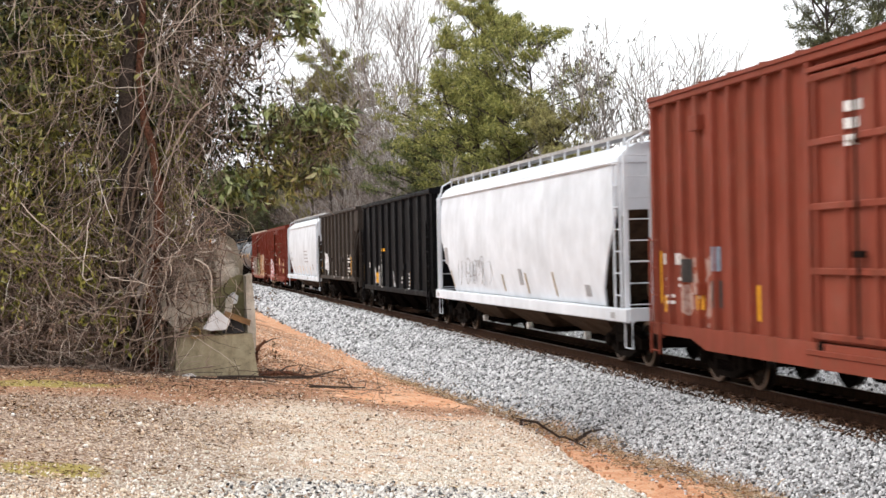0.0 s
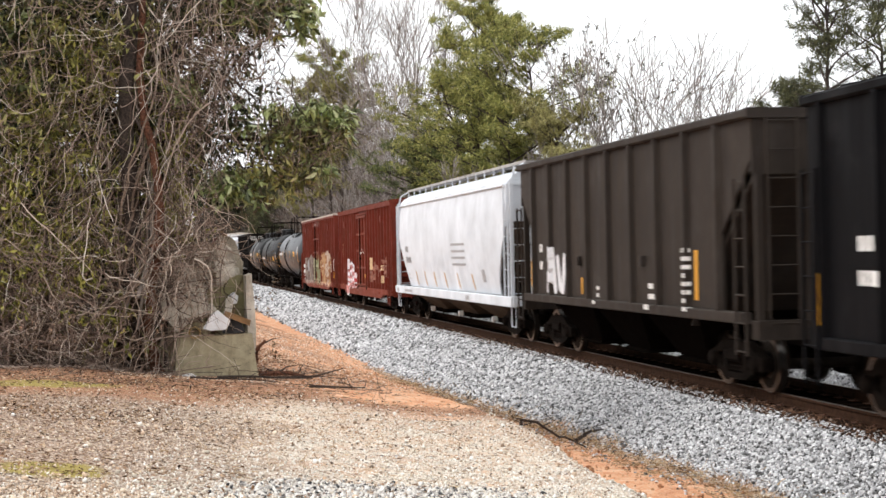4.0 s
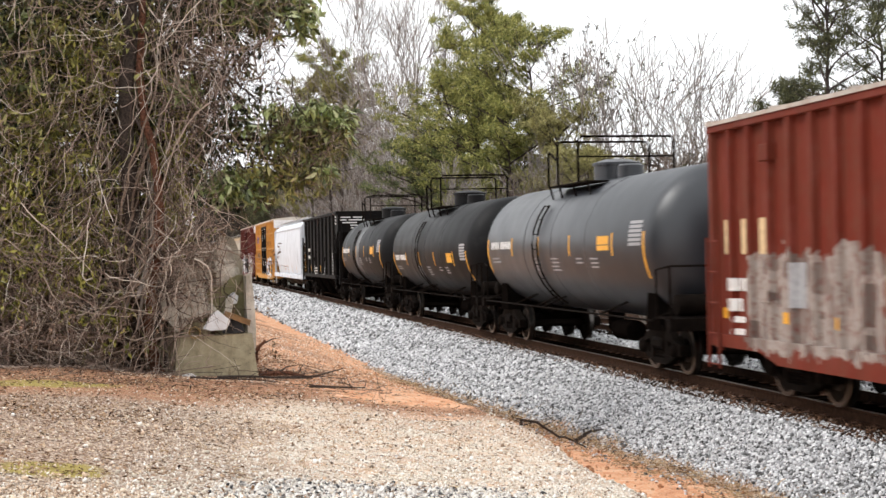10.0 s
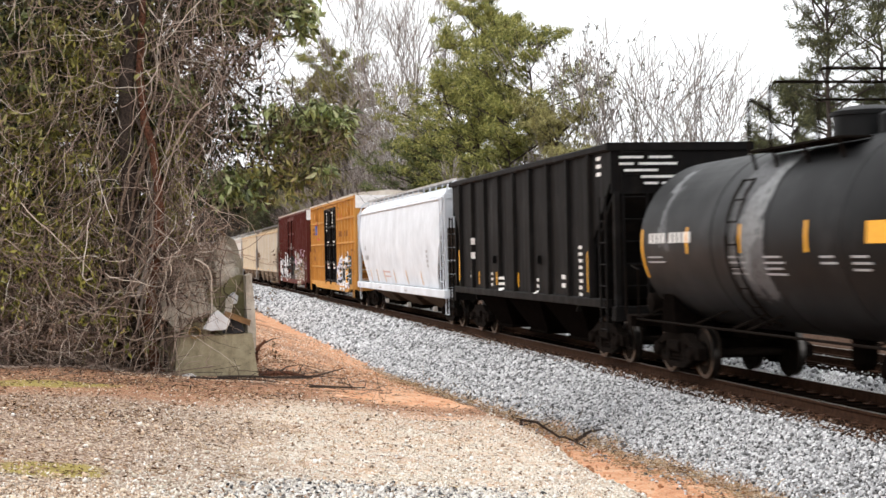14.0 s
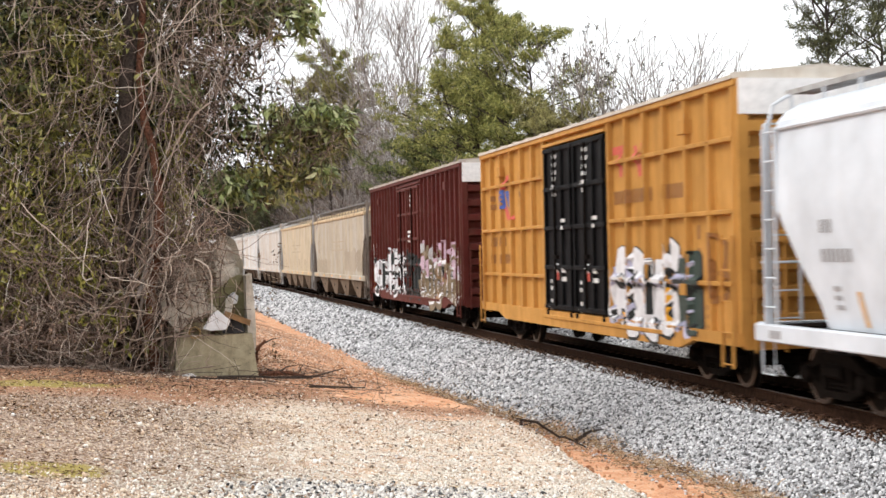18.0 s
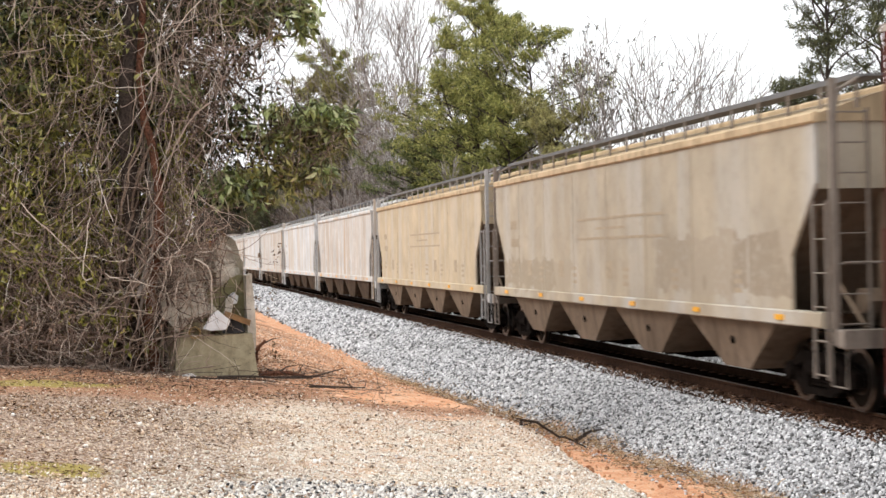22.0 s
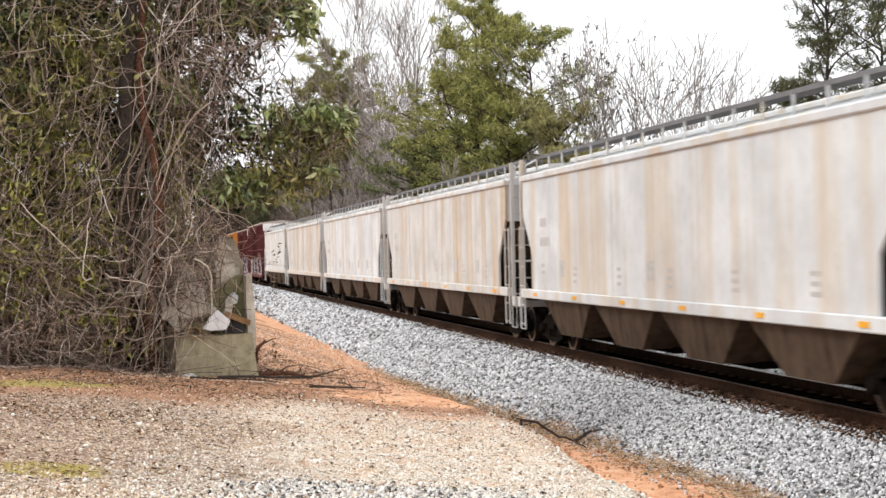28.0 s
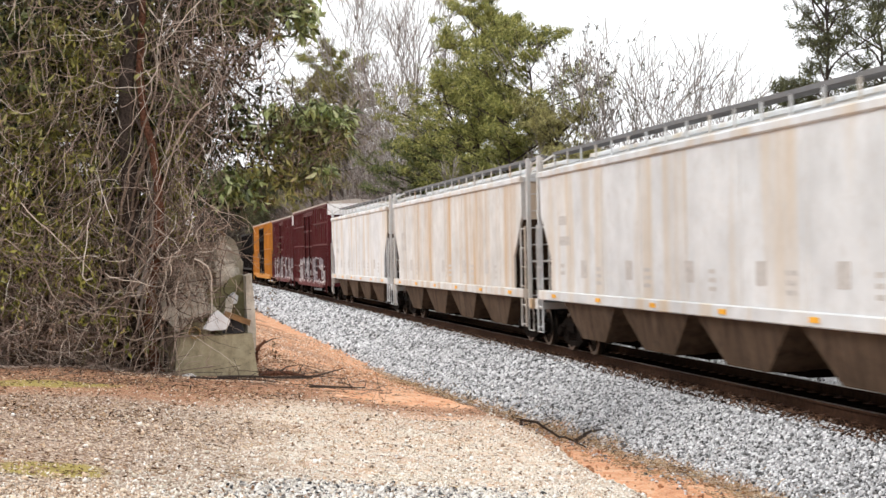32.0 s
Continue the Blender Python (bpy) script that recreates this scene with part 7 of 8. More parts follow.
    z = ground_z(x, y) + r.uniform(0, 1, n) ** 1.5 * (3.5 + 0.055 * y)
    # near-black blades: the dimness deep in the woods is put into the colour
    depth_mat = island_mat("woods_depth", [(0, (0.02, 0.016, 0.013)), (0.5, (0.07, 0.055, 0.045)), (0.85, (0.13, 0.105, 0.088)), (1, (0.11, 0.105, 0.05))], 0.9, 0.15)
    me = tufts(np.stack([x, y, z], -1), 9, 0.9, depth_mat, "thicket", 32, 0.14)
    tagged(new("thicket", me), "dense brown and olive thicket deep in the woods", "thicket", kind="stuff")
    n = 5200
    y = r.uniform(250, 430, n)
    x = 12.5 + 20 * r.uniform(size=n) ** 1.4
    z = ground_z(x, y) + r.uniform(0, 1, n) ** 1.2 * (19 + 3 * np.sin(x * 0.7) + 2 * np.sin(y * 0.11))
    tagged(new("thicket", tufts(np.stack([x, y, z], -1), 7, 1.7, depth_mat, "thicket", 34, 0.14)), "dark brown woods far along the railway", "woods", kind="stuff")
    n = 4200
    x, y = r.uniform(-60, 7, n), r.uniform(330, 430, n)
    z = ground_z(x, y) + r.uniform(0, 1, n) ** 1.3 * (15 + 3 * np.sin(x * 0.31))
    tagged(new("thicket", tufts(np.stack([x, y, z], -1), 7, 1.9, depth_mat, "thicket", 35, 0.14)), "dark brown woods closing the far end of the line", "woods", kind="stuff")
    n = 1500
    x, y = r.uniform(-45, -2, n), r.uniform(75, 300, n)
    z = ground_z(x, y) + r.uniform(0, 1, n) ** 1.4 * 5.0
    me = tufts(np.stack([x - 0.03 * y, y, z], -1), 9, 0.8, olive_leaf, "thicket", 33, 0.14)
    tagged(new("thicket", me), "low olive thicket beyond the vine-covered tree", "thicket", kind="stuff")


# ---------------------------------------------------------------- the vine-covered tree
VX = [0.0, 0.2, 0.6, 0.6, 1.0, 1.6, 2.4, 3.2, 3.4]
VZ = [0.3, 1.7, 2.65, 3.6, 4.5, 5.4, 6.4, 8.0, 10.0]


def strands(n, seed, mat, name, zone, length, radius, fall=0.7, points=11, sides=3, edge=0.25, bend=0.19):
    """Hanging and arching dry stems through a zone; each is one bent bar."""
    r = np.random.RandomState(seed)
    p = zone(r, n)
    d = r.normal(size=(n, 3))
    d[:, 2] -= fall * 1.5
    d /= np.linalg.norm(d, axis=1)[:, None]
    L = length * r.uniform(0.4, 1.5, n)[:, None] / (points - 1)
    curl = r.normal(size=(n, 3)) * bend
    stray = r.normal(size=n) * 0.35
    pts = [p]
    for k in range(points - 1):
        d = d + curl + r.normal(size=(n, 3)) * 0.2
        d[:, 2] -= fall * 0.12
        d /= np.linalg.norm(d, axis=1)[:, None]
        p = p + d * L
        low = ground_z(p[:, 0], p[:, 1]) + 0.02
        x = p[:, 0]
        if edge is not None:
            over = np.interp(p[:, 2], VZ, VX) + edge + stray
            x = np.where(x > over, over + (x - over) * 0.4, x)
        p = np.stack([x, p[:, 1], np.maximum(p[:, 2], low)], -1)
        pts.append(p)
    pts = np.stack(pts, 1)
    rad = radius * r.uniform(0.5, 1.0, n) ** 1.5 * (1 + 0.7 * (r.uniform(size=n) > 0.95))
    t = np.gradient(pts, axis=1)
    t /= np.linalg.norm(t, axis=2)[..., None] + 1e-9
    ref = np.array([0.37, 0.82, 0.43])
    u = np.cross(t, ref)
    u /= np.linalg.norm(u, axis=2)[..., None] + 1e-9
    w = np.cross(t, u)
    taper = np.linspace(1, 0.55, points)[None, :, None]
    rows = []
    for k in range(sides):
        a = 2 * np.pi * k / sides
        rows.append(pts + (np.cos(a) * u + np.sin(a) * w) * rad[:, None, None] * taper)
    v = np.stack(rows, 2)
    i = np.arange(points * sides).reshape(points, sides)
    q = np.stack([i[:-1], np.roll(i, -1, 1)[:-1], np.roll(i, -1, 1)[1:], i[1:]], -1).reshape(-1, 4)
    f = q[None] + (np.arange(n) * points * sides)[:, None, None]
    return quick_mesh(name, v.reshape(-1, 3), f.reshape(-1, 4), mat)


def curtain(y0, y1, x0=-5.5, z0=0.5, z1=8.5, inset=0.0, clump=0.0, clear=False):
    """Starting places for stems: even, or gathered round some hanging clumps; clear keeps most of them off the trunk."""
    def zone(r, n):
        z = r.uniform(z0, z1, n)
        f = r.uniform(0, 1, n)
        if clump:
            cf, cz = r.uniform(0, 1, 26), r.uniform(z0, z1, 26)
            pick = r.randint(0, 26, n)
            near = r.uniform(size=n) < clump
            f = np.where(near, np.clip(cf[pick] + r.normal(size=n) * 0.045, 0, 1), f)
            z = np.where(near, np.clip(cz[pick] + r.normal(size=n) * 0.9, z0, z1), z)
        x = x0 + (np.interp(z, VZ, VX) - inset - x0) * f
        y = r.uniform(y0, y1, n)
        if clear:
            x = np.where((np.abs(x + 0.15) < 0.40) & (r.uniform(size=n) < 0.6), x - 1.3 * np.sign(r.uniform(-0.7, 0.3, n)) * 0.8, x)
        return np.stack([x, y, z], -1)
    return zone


def rosettes(clusters, seed, per=8, size=0.2):
    """Places for leaves gathered at twig ends in the given clumps: (x, y, z, rx, ry, rz, twigs)."""
    r = np.random.RandomState(seed)
    out = []
    for x, y, z, rx, ry, rz, n in clusters:
        c = np.array([x, y, z]) + np.clip(r.normal(size=(n, 3)), -1.8, 1.8) * np.array([rx, ry, rz]) * 0.5
        out.append(np.repeat(c, per, 0) + r.normal(size=(n * per, 3)) * 0.035)
    return np.concatenate(out)


def build_vine_tree():
    gz = float(ground_z(-0.2, 25.5))
    tree = thing("vine_covered_tree", "old tree smothered in dry tangled vines with glossy green leaves", "tree", at=(0, 0, 0))

    def limb(name, pts, r0, r1, mat, n=8):
        fine = []
        rnd = random.Random(len(fine) + int(r0 * 1000))
        for a, b in zip(pts, pts[1:]):
            a, b = Vector(a), Vector(b)
            for k in range(4):
                fine.append(a.lerp(b, k / 4) + Vector((rnd.gauss(0, 0.02), rnd.gauss(0, 0.02), 0)))
        fine.append(Vector(pts[-1]))
        part(name, Shape().tube(fine, r0, n, r1), mat, tree, smooth=50)

    limb("trunk", [(-0.20, 24.9, gz - 0.15), (-0.18, 24.5, 0.9), (-0.24, 24.2, 1.9), (-0.27, 24.15, 2.9), (-0.34, 24.1, 4.4), (-0.27, 24.1, 6.3), (-0.1, 24.3, 10.5)], 0.16, 0.095, bark_dark, 10)
    limb("trunk", [(0.14, 24.6, gz - 0.1), (-0.02, 24.25, 1.15), (0.08, 24.0, 1.95), (0.20, 23.95, 2.65), (0.12, 23.95, 3.5), (-0.08, 24.05, 4.5), (-0.1, 24.2, 6.4)], 0.10, 0.055, bark_red, 9)
    limb("trunk", [(-0.62, 25.9, gz - 0.1), (-0.55, 25.9, 2.0), (-0.8, 26.0, 4.2), (-1.4, 26.2, 7.5)], 0.12, 0.06, bark_dark)
    limb("trunk", [(-1.75, 25.9, gz - 0.1), (-1.6, 25.9, 2.2), (-1.7, 26.0, 4.6), (-1.5, 26.2, 7.5)], 0.07, 0.04, bark_dark)
    for pts, a, b, m in (([(-0.1, 25.0, 1.1), (0.15, 24.7, 0.72), (0.42, 24.5, 0.30)], 0.06, 0.03, bark_red), ([(-0.05, 24.9, 0.95), (0.1, 24.55, 0.55), (0.3, 24.3, 0.2)], 0.05, 0.02, bark_red),
                         ([(-0.3, 25.0, 0.9), (-0.65, 24.7, 0.5), (-1.0, 24.4, 0.26)], 0.055, 0.025, bark_dark), ([(-0.2, 24.9, 0.9), (-0.1, 24.6, 0.5), (-0.05, 24.3, 0.22)], 0.05, 0.025, bark_dark),
                         ([(-0.25, 24.9, 0.8), (-0.4, 24.6, 0.45), (-0.5, 24.3, 0.24)], 0.04, 0.02, bark_dark)):
        limb("root", pts, a, b, m)
    for pts, a, b in (([(-0.2, 25.0, 4.0), (0.9, 24.8, 4.12), (1.6, 24.6, 4.05), (2.4, 24.5, 3.98), (3.05, 24.4, 4.3)], 0.055, 0.018),
                      ([(-0.2, 25.0, 5.2), (0.7, 24.9, 5.75), (1.5, 24.7, 6.0), (2.3, 24.6, 6.05)], 0.06, 0.02),
                      ([(1.3, 24.7, 4.08), (1.9, 24.6, 3.75), (2.5, 24.5, 3.6)], 0.028, 0.012), ([(0.9, 24.8, 4.12), (1.2, 24.7, 3.7), (1.4, 24.6, 3.35)], 0.028, 0.012),
                      ([(-0.3, 25.0, 4.3), (-1.0, 24.8, 4.42), (-1.9, 24.6, 4.3)], 0.05, 0.03),
                      ([(-0.3, 25.0, 2.9), (-1.5, 25.0, 3.4), (-2.8, 25.0, 3.3)], 0.05, 0.02), ([(-0.3, 25.0, 5.3), (-1.4, 25.0, 5.9), (-2.6, 25.0, 6.2)], 0.05, 0.02),
                      ([(0.1, 25.0, 5.6), (0.7, 24.9, 5.3), (1.25, 24.7, 5.1), (1.7, 24.6, 4.7)], 0.03, 0.012)):
        limb("limb", pts, a, b, bark_dark, 6)
    # thick old vine stems winding up round the trunks
    rv = random.Random(77)
    for k in range(13):
        a0, z0, z1, turns, off = rv.uniform(0, 6.28), rv.uniform(0.3, 1.6), rv.uniform(3.2, 7.5), rv.uniform(0.3, 1.4), rv.uniform(0.12, 0.34)
        pts = []
        for j in range(19):
            t = j / 18
            z = z0 + (z1 - z0) * t
            a = a0 + 6.283 * turns * t
            o = off * (1.0 + 0.5 * math.sin(5 * t + k)) + 0.25 * max(0.0, 0.25 - t)
            pts.append((-0.15 + 1.25 * o * math.cos(a) + rv.gauss(0, 0.015), 24.15 + 0.5 * max(0.0, 1.2 - z) + o * math.sin(a), z))
        part("vine_stem", Shape().tube(pts, rv.uniform(0.018, 0.036), 6, 0.010), (bark_vine, bark_vine, bark_grey, bark_dark)[k % 4], tree, smooth=50)
    # tangles of stems: fine before, thick behind in a dark colour that holds shade
    for nm, n, seed, mat, zone, ln, rd, fall, bend in (
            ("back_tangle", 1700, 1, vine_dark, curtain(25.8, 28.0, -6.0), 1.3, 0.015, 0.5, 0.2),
            ("vine_tangle", 3300, 2, vine_mat, curtain(23.9, 25.2, clump=0.6, clear=True), 1.05, 0.0095, 0.8, 0.30),
            ("brown_tangle", 3400, 22, vine_brown, curtain(23.9, 25.4, clump=0.5, clear=True), 1.1, 0.0095, 0.7, 0.30),
            ("hanging_tangle", 1400, 3, vine_mat, curtain(23.8, 25.0, -5.0, 2.0, 8.0, 0.1, 0.7), 1.7, 0.0085, 1.4, 0.18),
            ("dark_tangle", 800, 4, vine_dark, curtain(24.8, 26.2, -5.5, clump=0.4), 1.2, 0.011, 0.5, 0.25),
            ("low_tangle", 1500, 5, vine_mat, curtain(23.8, 25.2, -5.0, 0.45, 2.6, 0.0, 0.5, True), 1.0, 0.0095, 0.45, 0.36),
            ("low_tangle", 1100, 25, vine_brown, curtain(23.8, 25.2, -5.0, 0.35, 2.0, 0.0, 0.4, True), 0.9, 0.009, 0.35, 0.32),
            ("olive_tangle", 900, 6, olive_leaf, curtain(24.0, 25.6, -5.0, 1.0, 6.5, 0.1, 0.7), 0.8, 0.007, 0.9, 0.25)):
        part(nm, strands(n, seed, mat, nm, zone, ln, rd, fall, 10, bend=bend), None, tree)

    def side_twigs(r, n):
        c = np.array([(1.3, 24.7, 5.2), (2.2, 24.5, 4.1), (1.5, 24.6, 4.2), (1.8, 24.6, 5.9), (1.2, 24.6, 3.6), (2.5, 24.5, 3.8), (1.0, 24.7, 4.8), (1.6, 24.6, 4.7), (2.8, 24.4, 4.3)])[r.randint(0, 9, n)]
        return c + r.normal(size=(n, 3)) * np.array([0.35, 0.25, 0.32])
    def over_pile(r, n):
        return np.array([0.55, 23.85, 2.2]) + r.normal(size=(n, 3)) * np.array([0.4, 0.12, 0.6])
    part("loose_tangle", strands(260, 9, vine_mat, "loose_tangle", over_pile, 1.0, 0.0085, 0.7, 10, edge=None, bend=0.3), None, tree)
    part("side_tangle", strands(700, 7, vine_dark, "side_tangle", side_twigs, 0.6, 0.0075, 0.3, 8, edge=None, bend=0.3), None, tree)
    part("side_spray", strands(480, 8, vine_brown, "side_spray", side_twigs, 0.75, 0.007, 0.6, 8, edge=None, bend=0.3), None, tree)
    # foliage
    big = ((1.96, 24.6, 6.15, 0.8, 0.5, 0.36, 46), (2.42, 24.5, 6.05, 0.26, 0.3, 0.36, 20), (2.2, 24.9, 7.2, 1.2, 0.6, 0.5, 60), (2.95, 24.4, 4.42, 0.34, 0.3, 0.30, 26), (2.60, 24.5, 4.38, 0.8, 0.4, 0.26, 40), (2.0, 24.5, 4.3, 0.7, 0.3, 0.3, 18),
           (2.66, 24.45, 3.62, 0.30, 0.25, 0.22, 16), (1.42, 24.5, 3.32, 0.5, 0.3, 0.30, 44), (1.15, 24.6, 3.25, 0.4, 0.3, 0.3, 24), (0.55, 24.5, 4.9, 0.25, 0.2, 0.3, 9), (-2.0, 24.3, 5.85, 0.4, 0.3, 0.4, 16), (-1.75, 24.3, 6.0, 0.25, 0.2, 0.3, 10))
    part("foliage", leaves("foliage", rosettes(big, 11, 9), 0.20, green_leaf, 12, 0.1, 0.55, 0.33, False), None, tree, "long glossy green leaves in clusters at the twig ends")
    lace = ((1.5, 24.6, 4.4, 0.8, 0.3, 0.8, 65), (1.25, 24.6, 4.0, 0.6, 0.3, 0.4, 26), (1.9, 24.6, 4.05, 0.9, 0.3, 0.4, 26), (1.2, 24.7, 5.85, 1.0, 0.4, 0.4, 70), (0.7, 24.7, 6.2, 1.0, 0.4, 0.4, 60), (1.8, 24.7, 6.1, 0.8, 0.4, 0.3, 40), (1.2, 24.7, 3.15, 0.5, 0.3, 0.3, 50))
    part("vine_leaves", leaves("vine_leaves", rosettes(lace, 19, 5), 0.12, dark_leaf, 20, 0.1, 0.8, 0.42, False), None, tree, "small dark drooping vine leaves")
    drab = ((2.15, 24.5, 3.45, 0.8, 0.35, 0.36, 60), (2.2, 24.5, 4.0, 1.0, 0.4, 0.4, 60), (2.6, 24.5, 4.2, 0.7, 0.3, 0.4, 50), (1.5, 24.6, 6.1, 1.0, 0.4, 0.4, 90), (-1.5, 24.3, 5.6, 1.8, 0.5, 0.9, 230), (-1.9, 24.3, 4.4, 1.2, 0.5, 0.9, 150))
    part("drab_foliage", leaves("drab_foliage", rosettes(drab, 27, 7), 0.16, drab_leaf, 28, 0.1, 0.8, 0.3, False), None, tree, "dull olive drooping leaves")
    # inner and back leaves: the dark colour also holds shade inside the tree
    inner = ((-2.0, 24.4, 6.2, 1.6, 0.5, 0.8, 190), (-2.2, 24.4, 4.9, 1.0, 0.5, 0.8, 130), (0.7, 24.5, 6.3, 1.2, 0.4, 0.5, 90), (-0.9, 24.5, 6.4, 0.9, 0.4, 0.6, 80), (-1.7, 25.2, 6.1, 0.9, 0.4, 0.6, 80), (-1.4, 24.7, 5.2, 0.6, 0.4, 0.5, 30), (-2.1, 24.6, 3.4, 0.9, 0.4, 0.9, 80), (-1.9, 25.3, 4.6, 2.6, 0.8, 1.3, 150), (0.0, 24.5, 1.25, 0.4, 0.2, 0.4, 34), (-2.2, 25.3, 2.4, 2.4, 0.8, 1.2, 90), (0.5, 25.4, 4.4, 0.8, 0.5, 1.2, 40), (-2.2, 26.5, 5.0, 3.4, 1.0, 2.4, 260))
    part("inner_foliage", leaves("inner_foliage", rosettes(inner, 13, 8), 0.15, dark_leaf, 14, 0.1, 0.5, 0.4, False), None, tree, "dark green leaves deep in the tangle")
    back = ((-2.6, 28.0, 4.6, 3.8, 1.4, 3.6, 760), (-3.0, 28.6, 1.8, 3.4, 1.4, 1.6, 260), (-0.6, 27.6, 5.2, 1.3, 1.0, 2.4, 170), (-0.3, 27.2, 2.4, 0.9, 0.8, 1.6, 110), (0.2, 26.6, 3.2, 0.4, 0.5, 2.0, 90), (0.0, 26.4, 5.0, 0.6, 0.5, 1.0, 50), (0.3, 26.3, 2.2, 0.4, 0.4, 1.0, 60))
    part("back_foliage", leaves("back_foliage", rosettes(back, 23, 9), 0.26, dark_leaf, 24, 0.1, 0.3, 0.5, False), None, tree, "dark leaves at the back of the tree, shade put into their colour")
    yel = ((-1.9, 24.4, 4.2, 0.9, 0.4, 0.9, 150), (-0.9, 24.4, 3.2, 0.6, 0.3, 1.0, 110), (-2.2, 24.4, 2.8, 0.7, 0.4, 0.9, 150), (0.45, 24.6, 3.9, 0.4, 0.3, 0.9, 90), (-1.0, 24.4, 5.2, 0.7, 0.4, 0.6, 80), (-1.8, 24.8, 3.4, 2.6, 0.6, 2.4, 260), (0.2, 25.0, 3.6, 0.9, 0.4, 1.6, 80), (-2.3, 24.1, 1.9, 1.4, 0.4, 0.7, 130), (0.3, 24.4, 2.8, 0.4, 0.3, 0.5, 60), (-2.2, 24.0, 2.9, 0.6, 0.3, 0.7, 90), (-1.2, 24.1, 2.2, 0.9, 0.3, 0.7, 80), (-0.5, 24.1, 1.2, 0.6, 0.3, 0.5, 40))
    part("olive_foliage", leaves("olive_foliage", rosettes(yel, 15, 7), 0.11, olive_leaf, 16, 0.1, 0.8, 0.36, False), None, tree, "small olive-yellow vine leaves")
    dead = ((-1.0, 24.8, 3.0, 3.4, 0.8, 3.0, 330), (-1.5, 24.5, 0.8, 2.8, 0.5, 0.4, 260), (0.9, 24.8, 4.9, 1.0, 0.5, 0.8, 70), (1.2, 24.7, 5.3, 0.8, 0.4, 0.4, 60))
    part("dead_foliage", leaves("dead_foliage", rosettes(dead, 17, 6), 0.08, brown_leaf, 18, 0.1, 0.5, 0.4, False), None, tree, "withered brown leaves caught in the vines")


# ---------------------------------------------------------------- broken concrete and litter
def concrete_mat(name, base, moss):
    m, nt, b = material(name)
    vec = mapped(nt)
    c = ramp(nt, noise_tex(nt, 5, 8, 0.7, vec), [(0.25, tuple(x * 0.5 for x in base)), (0.5, base), (0.75, tuple(min(1, x * 1.35) for x in base))])
    c = mix(nt, ramp(nt, noise_tex(nt, 4.5, 7, 0.7, vec), [(0.35, 0.0), (0.75, moss)]), c, (0.13, 0.12, 0.03))
    c = mix(nt, ramp(nt, noise_tex(nt, 14, 5, 0.7, vec), [(0.6, 0.0), (0.72, 0.7)]), c, (0.08, 0.07, 0.05))
    c = mix(nt, ramp(nt, noise_tex(nt, 3.0, 5, 0.7, mapped(nt, (1.5, 1.5, 0.25))), [(0.5, 0.0), (0.68, 0.6)]), c, (0.11, 0.09, 0.045))
    nt.links.new(c, b.inputs["Base Color"])
    b.inputs["Roughness"].default_value = 0.95
    bump(nt, noise_tex(nt, 18, 8, 0.7, vec), 0.5, 0.03, b)
    return m


def chunk(name, label, category, pts, depth, mat, at, turn=(0, 0, 0), rough=0.03, cuts=3, seed=1):
    """A slab of broken concrete: an outline in x and z with a thickness, its faces made uneven."""
    bm = bmesh.new()
    front = [bm.verts.new((x, 0, z)) for x, z in pts]
    face = bm.faces.new(front)
    ext = bmesh.ops.extrude_face_region(bm, geom=[face])
    for v in [g for g in ext["geom"] if isinstance(g, bmesh.types.BMVert)]:
        v.co.y += depth
    bmesh.ops.recalc_face_normals(bm, faces=bm.faces)
    bmesh.ops.triangulate(bm, faces=[f for f in bm.faces if len(f.verts) > 4])
    bmesh.ops.subdivide_edges(bm, edges=bm.edges[:], cuts=cuts, use_grid_fill=True)
    for v in bm.verts:
        n = noise.noise_vector(v.co * 3.1 + Vector((seed * 7.3, 0, 0))) * rough + noise.noise_vector(v.co * 9.0 + Vector((seed, 0, 0))) * rough * 0.4
        v.co += n
    me = bpy.data.meshes.new(name)
    bm.to_mesh(me)
    bm.free()
    me.materials.append(mat)
    ob = new(name, me)
    ob.location, ob.rotation_euler = at, [radians(a) for a in turn]
    return tagged(ob, label, category)


